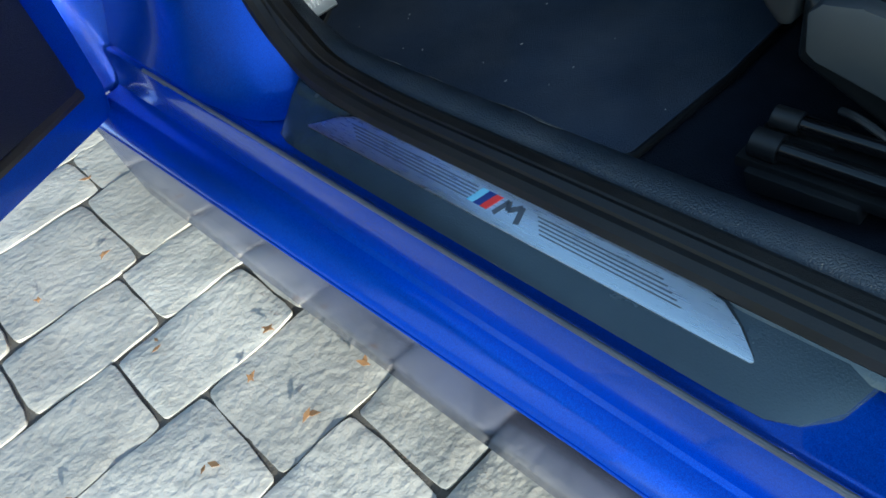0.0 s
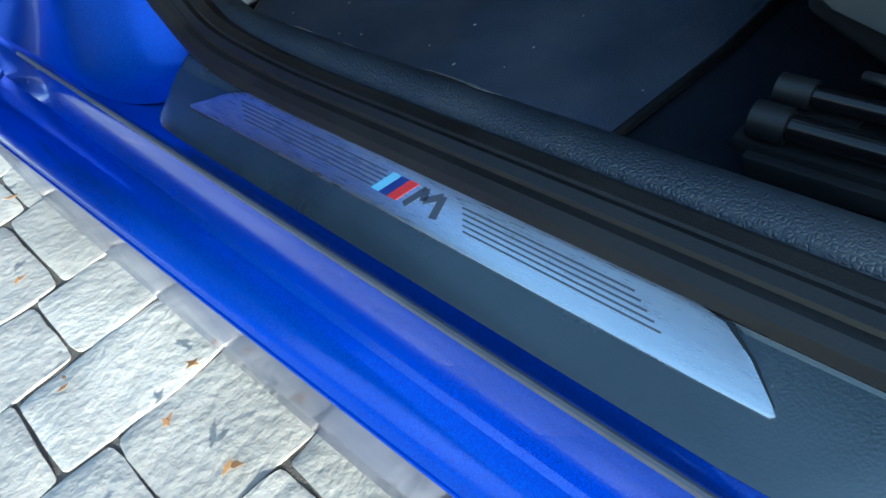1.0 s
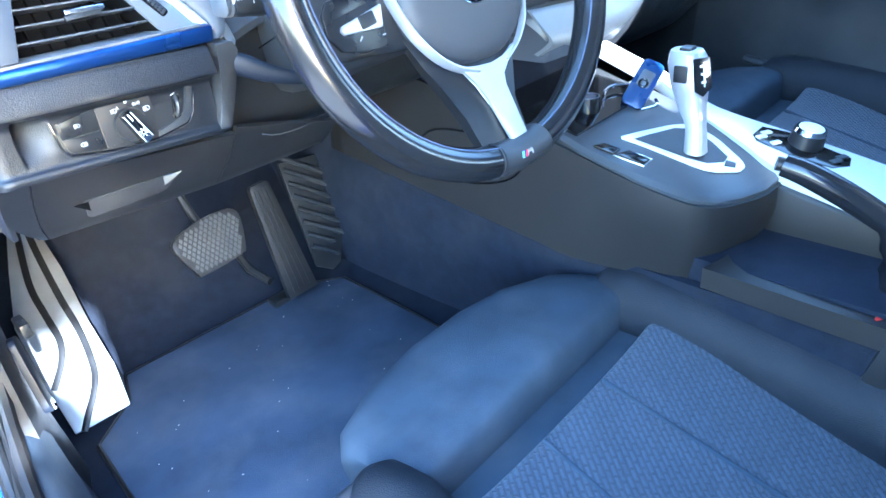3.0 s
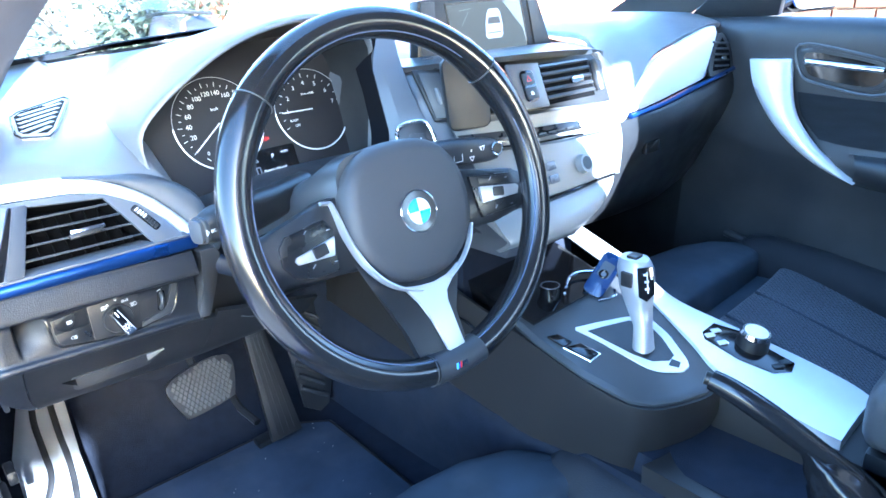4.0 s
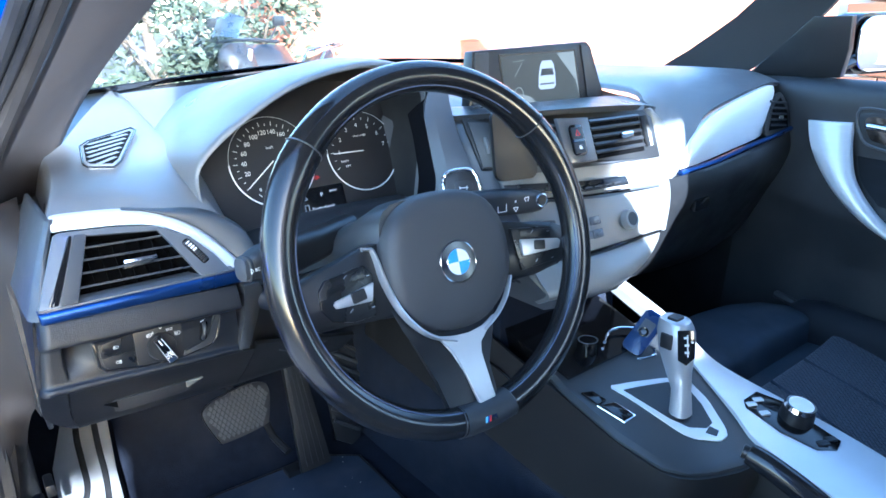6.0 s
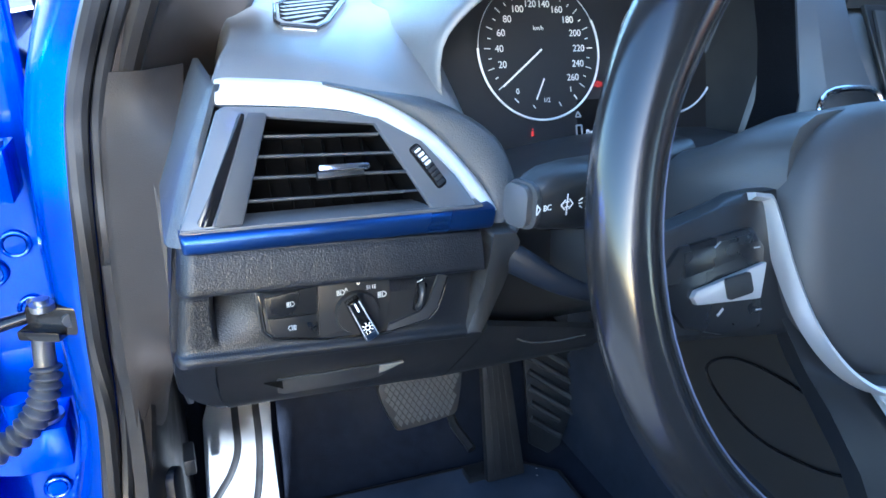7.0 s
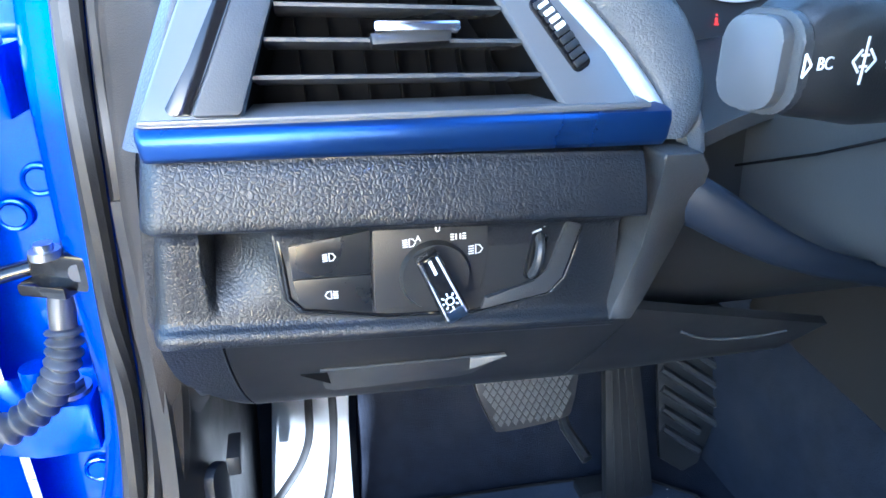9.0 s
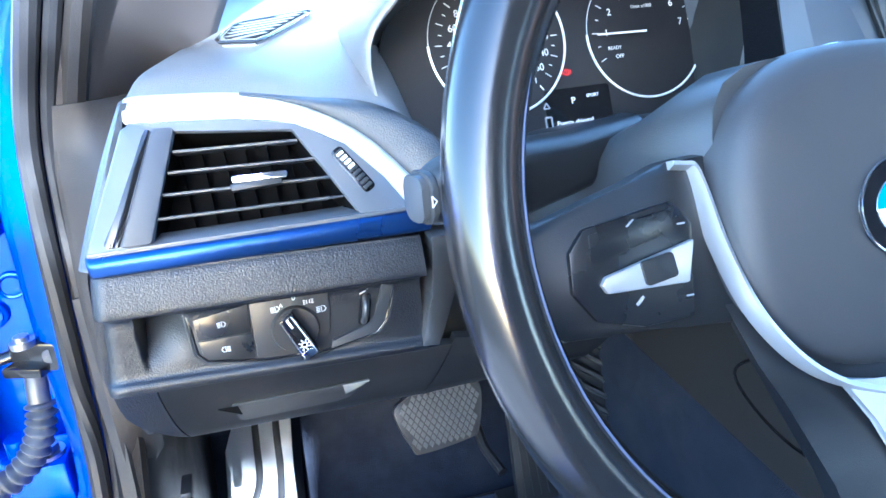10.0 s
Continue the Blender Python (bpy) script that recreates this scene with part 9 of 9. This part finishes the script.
    # silver pull
    a = spline([(0.652, 0.140, 0.966), (0.640, 0.125, 0.925), (0.630, 0.100, 0.885), (0.624, 0.058, 0.835), (0.626, 0.005, 0.790), (0.634, -0.045, 0.760), (0.640, -0.084, 0.744)], 5)
    b = spline([(0.652, 0.060, 0.968), (0.638, 0.052, 0.925), (0.626, 0.036, 0.875), (0.622, 0.012, 0.838), (0.624, -0.022, 0.800), (0.634, -0.060, 0.768), (0.640, -0.088, 0.748)], 5)
    bm = bmesh.new()
    sheet(bm, [[p.lerp(q, k / 4) + Vector((-0.010 * math.sin(math.pi * k / 4), 0, 0)) for p, q in zip(a, b)] for k in range(5)], (0.016, 0, 0))
    part("pull_handle", bm, SILVER, door, "pale silver pull handle", smooth=70)
    bm = bmesh.new()
    disc(bm, frame_at((0.632, -0.075, 0.80), (0, -1, 0), (0, 0, 1)), 0.004, 0.002, 14)
    part("screw_cap", bm, GREYPL, door)
    # mirror triangle
    bm = bmesh.new()
    prism(bm, [(0.690, 0.31, 1.035), (0.690, 0.11, 1.046), (0.680, 0.098, 1.10), (0.668, 0.096, 1.16), (0.664, 0.165, 1.16), (0.676, 0.235, 1.095)], (0.02, 0, 0), 0.003)
    part("mirror_triangle", bm, PLASTIC, door, "black triangle in front of the side window")
    # outside mirror
    bm = bmesh.new()
    rings = []
    for y, s in ((0.125, 0.72), (0.13, 0.96), (0.17, 1.0), (0.22, 0.8), (0.245, 0.4)):
        rings.append([Vector((0.935 + px * s, y - px * 0.25, 1.102 + pz * s)) for px, pz in rounded(0.215, 0.130, 0.045, 5)])
    loft(bm, rings)
    mc = part("mirror_case", bm, GLOSS, door, "dark outside mirror case", smooth=60)
    bm = bmesh.new()
    prism(bm, [Vector((0.935 + px * 0.88, 0.1235 - px * 0.22, 1.102 + pz * 0.86)) for px, pz in rounded(0.215, 0.130, 0.045, 5)], (0, -0.004, 0), 0.001)
    part("mirror_pane", bm, MIRROR, mc, "bright mirror glass")
    bm = bmesh.new()
    tube(bm, [(0.72, 0.20, 1.04), (0.80, 0.18, 1.055), (0.86, 0.17, 1.07)], [0.035, 0.028, 0.03], 12, flat=0.6)
    part("mirror_arm", bm, GLOSS, mc)


build_passenger_door()


# ---- passenger footwell ----
def build_passenger_footwell():
    fl = thing("footwell_carpet", (0.45, 0.4, 0.29), "dark navy carpet lining the passenger footwell", "carpet", kind="structure")
    bm = bmesh.new()
    sheet(bm, smooth_rows([[(0.20, -0.6, 0.291), (0.45, -0.6, 0.291), (0.82, -0.6, 0.291)], [(0.20, 0.62, 0.291), (0.45, 0.62, 0.291), (0.82, 0.62, 0.291)], [(0.20, 0.88, 0.45), (0.45, 0.88, 0.45), (0.82, 0.88, 0.45)], [(0.20, 0.95, 0.66), (0.45, 0.95, 0.66), (0.82, 0.95, 0.66)]], 4, 4), (0, 0.004, -0.01))
    part("floor_carpet", bm, CARPET, fl, smooth=70)
    bm = bmesh.new()
    sheet(bm, [[(0.205, -0.5, 0.29), (0.205, 0.35, 0.29), (0.205, 0.93, 0.29)], [(0.205, -0.5, 0.50), (0.205, 0.12, 0.60), (0.205, 0.93, 0.80)]], (-0.01, 0, 0))
    part("tunnel_carpet", bm, CARPET, fl)
    bm = bmesh.new()
    sheet(bm, [[(0.695, 0.2, 0.29), (0.695, 0.6, 0.29), (0.695, 0.95, 0.29)], [(0.695, 0.2, 0.9), (0.695, 0.6, 0.9), (0.695, 0.95, 0.9)]], (0.012, 0, 0))
    part("side_lining", bm, PLASTIC, fl)


build_passenger_footwell()


# ---- phone cradle on the air vent ----
def build_cradle():
    ph = thing("phone_cradle", (-0.05, 0.215, 0.945), "black rounded phone pad clipped to the air vent", "phone holder")
    m = frame_at((-0.076, 0.222, 0.998), (1, -0.30, 0), (0.02, 0.2, 1))
    bm = bmesh.new()
    plate(bm, m, rounded(0.066, 0.100, 0.012), 0.010, 0.004)
    part("pad", bm, RUBBER, ph, smooth=50)
    bm = bmesh.new()
    box(bm, (-0.074, 0.234, 0.995), (0.02, 0.03, 0.02), bevel=0.003)
    part("clip", bm, PLASTIC, ph)


build_cradle()

# ---- outside ----
def leaf_cloud(bm, centre, size, count, r, leaf):
    for _ in range(count):
        while True:
            v = Vector((r.uniform(-1, 1), r.uniform(-1, 1), r.uniform(-1, 1)))
            if 0.25 < v.length < 1.0:
                break
        c = Vector(centre) + Vector((v.x * size[0], v.y * size[1], v.z * size[2]))
        a = Vector((r.uniform(-1, 1), r.uniform(-1, 1), r.uniform(-0.4, 0.8))).normalized()
        b = a.cross(Vector((r.uniform(-1, 1), r.uniform(-1, 1), r.uniform(-1, 1)))).normalized()
        s = leaf * r.uniform(0.6, 1.3)
        vs = [bm.verts.new(c + q) for q in (-a * s, b * s * 0.35, a * s, -b * s * 0.35)]
        bm.faces.new(vs)


def build_tree(x, y, h, r, label):
    tree = thing("tree", (x, y, 0), label, "tree", "trees ahead")
    bm = bmesh.new()
    tube(bm, spline([(x, y, 0), (x + 0.05, y, h * 0.25), (x - 0.04, y + 0.05, h * 0.5), (x, y, h * 0.8)], 4), [0.09 - 0.005 * k for k in range(13)], 10)
    part("trunk", bm, BARK, tree)
    bm = bmesh.new()
    for k in range(7):
        a = r.uniform(0, math.tau)
        z0 = h * r.uniform(0.25, 0.6)
        tube(bm, [(x, y, z0), (x + 0.3 * math.cos(a), y + 0.3 * math.sin(a), z0 + 0.25), (x + 0.65 * math.cos(a), y + 0.65 * math.sin(a), z0 + 0.6)], [0.03, 0.02, 0.008], 6)
    part("limbs", bm, BARK, tree)
    bm = bmesh.new()
    for k in range(11):
        a = r.uniform(0, math.tau)
        d = r.uniform(0.1, 0.8)
        leaf_cloud(bm, (x + d * math.cos(a), y + d * math.sin(a), h * r.uniform(0.15, 0.95)), (r.uniform(0.3, 0.55), r.uniform(0.3, 0.55), r.uniform(0.25, 0.4)), 260, r, 0.07)
    tagged(part("crown", bm, LEAF, tree, smooth=0), kind="stuff")


def build_motorcycle(x, y, turn):
    mc = thing("motorcycle", (x, y, 0), "dark parked motorcycle with a fairing and round wheels", "motorcycle")
    M = pose(x, y, 0, 0, 0, turn)

    def q(a, b, c):
        return M @ Vector((a, b, c))
    for wx in (-0.70, 0.72):
        bm = bmesh.new()
        ring(bm, frame_at(q(wx, 0, 0.31), M.to_3x3() @ Vector((1, 0, 0)), (0, 0, 1)), 0.255, 0.058, 36)
        wh = part("wheel", bm, RUBBER, mc, "black tyre")
        bm = bmesh.new()
        ring(bm, frame_at(q(wx, 0, 0.31), M.to_3x3() @ Vector((1, 0, 0)), (0, 0, 1)), 0.205, 0.018, 30)
        for k in range(6):
            a = math.tau * k / 6
            tube(bm, [q(wx, 0, 0.31), q(wx + 0.2 * math.cos(a), 0, 0.31 + 0.2 * math.sin(a))], 0.014, 6)
        part("rim", bm, BIKESILVER, wh)
    bm = bmesh.new()
    loft(bm, [[q(a, b * w, c) for b, c in ((-1, z0), (1, z0), (1.1, (z0 + z1) / 2), (0.6, z1), (-0.6, z1), (-1.1, (z0 + z1) / 2))] for a, w, z0, z1 in ((-0.75, 0.06, 0.86, 0.95), (-0.45, 0.12, 0.74, 0.86), (-0.1, 0.14, 0.72, 0.84), (0.05, 0.16, 0.74, 1.02), (0.30, 0.17, 0.72, 1.04), (0.45, 0.12, 0.75, 0.98))])
    part("tank_and_seat", bm, BIKEBLACK, mc, smooth=60)
    bm = bmesh.new()
    loft(bm, [[q(a, b * w, c) for b, c in ((-1, z0), (1, z0), (1.2, (z0 + z1) / 2), (0.5, z1), (-0.5, z1), (-1.2, (z0 + z1) / 2))] for a, w, z0, z1 in ((0.34, 0.10, 0.66, 0.98), (0.52, 0.12, 0.66, 1.06), (0.66, 0.10, 0.76, 1.06), (0.74, 0.05, 0.84, 1.0))])
    part("fairing", bm, BIKEBLACK, mc, smooth=60)
    bm = bmesh.new()
    sheet(bm, smooth_rows([[q(0.70, -0.16, 1.10), q(0.74, 0, 1.12), q(0.70, 0.16, 1.10)], [q(0.58, -0.15, 1.26), q(0.60, 0, 1.30), q(0.58, 0.15, 1.26)]], 4, 3), (0.004, 0, 0.002))
    part("screen", bm, BIKESILVER, mc)
    bm = bmesh.new()
    box(bm, q(0.05, 0, 0.5), (0.5, 0.3, 0.34), M.to_3x3().to_4x4(), 0.04)
    part("engine", bm, STEEL, mc)
    bm = bmesh.new()
    tube(bm, [q(0.42, -0.36, 1.06), q(0.46, -0.12, 1.08), q(0.46, 0.12, 1.08), q(0.42, 0.36, 1.06)], 0.016, 8)
    part("handlebar", bm, BIKEBLACK, mc)
    for s in (-1, 1):
        bm = bmesh.new()
        tube(bm, [q(0.50, s * 0.10, 1.0), q(0.72, s * 0.09, 0.31)], 0.026, 10)
        part("fork", bm, BIKESILVER, mc)
        bm = bmesh.new()
        tube(bm, [q(0.46, s * 0.30, 1.08), q(0.42, s * 0.36, 1.20)], 0.007, 6)
        box(bm, q(0.42, s * 0.38, 1.23), (0.03, 0.13, 0.08), M.to_3x3().to_4x4(), 0.015)
        part("mirror", bm, BIKEBLACK, mc)
        bm = bmesh.new()
        tube(bm, [q(-0.70, s * 0.08, 0.31), q(-0.2, s * 0.08, 0.42)], 0.022, 8)
        part("swing_arm", bm, BIKESILVER, mc)
    bm = bmesh.new()
    tube(bm, [q(0.0, -0.18, 0.30), q(-0.4, -0.2, 0.32), q(-0.85, -0.2, 0.5)], 0.05, 12)
    part("exhaust", bm, BIKESILVER, mc)
    bm = bmesh.new()
    tube(bm, [q(-0.05, 0.12, 0.28), q(-0.1, 0.28, 0.0)], 0.012, 6)
    part("side_stand", bm, STEEL, mc)
    bm = bmesh.new()
    tube(bm, [q(-0.35, -0.12, 0.72), q(-0.55, -0.11, 0.95), q(-0.9, -0.08, 1.0), q(-0.9, 0.08, 1.0), q(-0.55, 0.11, 0.95), q(-0.35, 0.12, 0.72)], 0.014, 8)
    part("rear_rack", bm, BIKESILVER, mc)


def build_walls():
    wl = thing("garden_wall", (6, 7.4, 0), "sunlit orange garden wall with narrow brick courses", "wall", kind="structure")
    bm = bmesh.new()
    d = Vector((0.83, -0.55, 0))
    p0 = Vector((2.6, 8.6, -0.008))
    n = Vector((0.55, 0.83, 0)) * 0.25
    prism(bm, [p0, p0 + d * 14, p0 + d * 14 + n, p0 + n], (0, 0, 3.2))
    part("wall_body", bm, PLASTER, wl, smooth=0)
    bm = bmesh.new()
    for k in range(10):
        a = p0 + Vector((0, 0, 0.35 + 0.3 * k)) - n * 0.04
        prism(bm, [a, a + d * 14, a + d * 14 + n * 0.05, a + n * 0.05], (0, 0, 0.03))
    part("courses", bm, BRICKMAT, wl, smooth=0)
    # brick house front beyond the passenger window
    hs = thing("brick_house", (4.2, 0.0, 0), "orange brick house front with pale joints", "house")
    bm = bmesh.new()
    box(bm, (4.32, -1.45, 1.0), (0.2, 6.1, 2.03))
    wall = part("wall", bm, mat("pale_mortar", (0.56, 0.49, 0.42), 0.95, 0, 0.1, 6), hs, smooth=0)
    me = None
    for j in range(14):
        for i in range(14):
            y = -2.0 + i * 0.252 + (j % 2) * 0.126
            z = 0.66 + j * 0.077
            if me is None:
                bm = bmesh.new()
                box(bm, (0, 0, 0), (0.06, 0.24, 0.065), bevel=0.004, segs=1)
                b = part("brick", bm, BRICKMAT, wall, smooth=0)
                me = b.data
            else:
                b = new("brick", me)
                b.parent = wall
            b.location = (4.20, y, z)


def build_setts():
    """Grey split-stone setts in rows, the ones beside the car as pieces."""
    pv = thing("pavement", (-1.1, 0.6, -0.008), "weathered grey stone setts with earthy joints", "pavement", kind="structure")
    r = random.Random(3)
    rest = bmesh.new()
    rows = [-1.62, -1.44, -1.29, -1.12, -0.95, -0.79, -0.62, -0.46, -0.30, -0.14, 0.02, 0.175, 0.332, 0.508, 0.660, 0.812, 1.052, 1.21, 1.37, 1.52, 1.68, 1.84, 2.0, 2.17, 2.33, 2.5]
    known = {0.175: -0.914, 0.332: -1.02, 0.508: -0.864, 0.660: -0.998, 0.812: -0.957, 1.052: -0.920}
    for y0, y1 in zip(rows, rows[1:]):
        x = known.get(y0, -1.0 + r.uniform(-0.1, 0.1))
        while x > -2.6:
            w = r.uniform(0.185, 0.215)
            g = r.uniform(0.0016, 0.0036)
            stone(pv, rest, r, x - w + g, x - g, y0 + g, y1 - g, -1.5 < x < -0.7 and -0.2 < y0 < 1.7)
            x -= w
        x = known.get(y0, -1.0)
        while x < -0.35:
            w = r.uniform(0.185, 0.215)
            g = r.uniform(0.0016, 0.0036)
            stone(pv, rest, r, x + g, x + w - g, y0 + g, y1 - g, x < -0.7 and -0.2 < y0 < 1.7)
            x += w
    tagged(part("far_setts", rest, STONE, pv, smooth=50), kind="stuff")
    # fallen leaves and twigs
    lv = thing("dry_leaves", (-1.0, 0.7, 0.0), "small dry brown leaves lying in the joints", "leaves", kind="stuff")
    bm = bmesh.new()
    for cx, cy in ((-0.965, 0.46), (-0.945, 0.37), (-0.86, 0.36), (-1.03, 0.62), (-1.10, 0.86), (-0.99, 0.86), (-1.2, 0.5), (-0.92, 1.1), (-1.07, 0.40), (-0.90, 0.52)):
        a = r.uniform(0, 6)
        for k in range(2):
            c = Vector((cx + r.uniform(-0.01, 0.01), cy + r.uniform(-0.01, 0.01), 0.013 + 0.001 * k))
            d = Vector((math.cos(a), math.sin(a), 0.15)) * r.uniform(0.006, 0.011)
            s = Vector((-d.y, d.x, 0)) * 0.4
            prism(bm, [c - d, c - s, c + d, c + s], (0, 0, 0.0006))
            a += 1.3
    part("leaf_litter", bm, LEAFDRY, lv, smooth=0)


def stone(pv, rest, r, x0, x1, y0, y1, own):
    """One hewn sett with an uneven split face and worn edges."""
    bm = bmesh.new() if own else rest
    nx, ny = (9, 7) if own else (4, 3)
    cx, cy = (x0 + x1) / 2, (y0 + y1) / 2
    sx, sy = (x1 - x0) / 2, (y1 - y0) / 2
    ph, tx, ty = r.uniform(0, 99), r.uniform(-0.006, 0.006), r.uniform(-0.006, 0.006)
    h0 = r.uniform(-0.0012, 0.0012)
    grid = []
    for j in range(ny + 1):
        row = []
        for i in range(nx + 1):
            u, v = math.sin(math.pi * (i / nx - 0.5)), math.sin(math.pi * (j / ny - 0.5))
            e = max(abs(u), abs(v))
            k = 1.0 - 0.05 * (abs(u) ** 8) * (abs(v) ** 8)
            wob = 0.0035 * noise.noise(Vector((u * 1.6 + ph, v * 1.6, ph))) if e > 0.99 else 0
            z = 0.004 + h0 + tx * u * sx + ty * v * sy + 0.0036 * noise.noise(Vector((u * 1.3 + ph, v * 1.3 - ph, 0))) + 0.0026 * noise.noise(Vector((u * 3.5 + ph, v * 3.5, 5)))
            z -= 0.0010 * max(0, (e - 0.93) / 0.07) ** 2
            row.append(bm.verts.new((cx + u * sx * k + wob, cy + v * sy * k + wob, z)))
        grid.append(row)
    for a, b in zip(grid, grid[1:]):
        for i in range(nx):
            bm.faces.new((a[i], a[i + 1], b[i + 1], b[i]))
    edge = grid[0] + [q[-1] for q in grid[1:]] + grid[-1][-2::-1] + [q[0] for q in grid[-2:0:-1]]
    low = [bm.verts.new((v.co.x, v.co.y, -0.03)) for v in edge]
    for i in range(len(edge)):
        j = (i + 1) % len(edge)
        bm.faces.new((edge[i], low[i], low[j], edge[j]))
    if own:
        part("sett", bm, STONE, pv, smooth=50)


rnd = random.Random(7)
build_tree(1.1, 6.2, 2.3, rnd, "leafy green shrub-like tree in bright sun")
build_tree(2.3, 6.8, 2.0, rnd, "low green bush in bright sun beside the wall")
build_tree(0.0, 7.6, 3.0, rnd, "taller green tree in hazy light")
build_motorcycle(2.05, 5.6, 205)




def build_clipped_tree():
    """An unseen tree added behind the car to shape the low sun's shade."""
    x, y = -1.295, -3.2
    tree = thing("tree", (x, y, 0), "unseen tree added behind the car, its crown clumps placed to block the low sun", "tree")
    bm = bmesh.new()
    tube(bm, [(x + 0.015, y, -0.02), (x + 0.015, y, 1.06), (x, y, 1.12), (x, y, 1.5)], [0.06, 0.05, 0.068, 0.068], 16)
    part("trunk", bm, BARK, tree)
    bm = bmesh.new()
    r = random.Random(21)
    # clumps and gaps set so that sun reaches only chosen parts
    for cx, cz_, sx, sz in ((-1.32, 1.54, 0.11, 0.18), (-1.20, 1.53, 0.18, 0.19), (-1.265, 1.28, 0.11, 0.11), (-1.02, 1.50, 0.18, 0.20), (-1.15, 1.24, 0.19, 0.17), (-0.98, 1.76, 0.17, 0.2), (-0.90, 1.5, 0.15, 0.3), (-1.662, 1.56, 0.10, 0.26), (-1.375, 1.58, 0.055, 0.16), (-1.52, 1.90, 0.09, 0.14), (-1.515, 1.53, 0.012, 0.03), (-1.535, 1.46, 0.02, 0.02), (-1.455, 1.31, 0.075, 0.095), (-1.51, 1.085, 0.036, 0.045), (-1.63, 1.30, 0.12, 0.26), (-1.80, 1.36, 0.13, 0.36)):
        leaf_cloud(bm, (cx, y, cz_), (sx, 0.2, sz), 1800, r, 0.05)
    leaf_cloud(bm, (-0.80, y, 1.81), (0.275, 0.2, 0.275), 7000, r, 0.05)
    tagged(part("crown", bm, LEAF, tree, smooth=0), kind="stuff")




def build_low_wall():
    """An unseen waist-high wall end, added beside the tree to block low sun."""
    wl = thing("low_wall", (-1.28, -3.45, 0.0), "unseen low plastered wall with a stone coping, added behind the car to block sun", "wall", kind="structure")
    bm = bmesh.new()
    box(bm, (-1.20, -3.45, 0.52), (0.52, 0.22, 1.05))
    part("wall_body", bm, PLASTER, wl, smooth=0)
    bm = bmesh.new()
    box(bm, (-1.20, -3.45, 1.072), (0.54, 0.26, 0.06), bevel=0.008)
    part("coping", bm, STONE, wl)


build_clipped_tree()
build_low_wall()
build_walls()
build_setts()
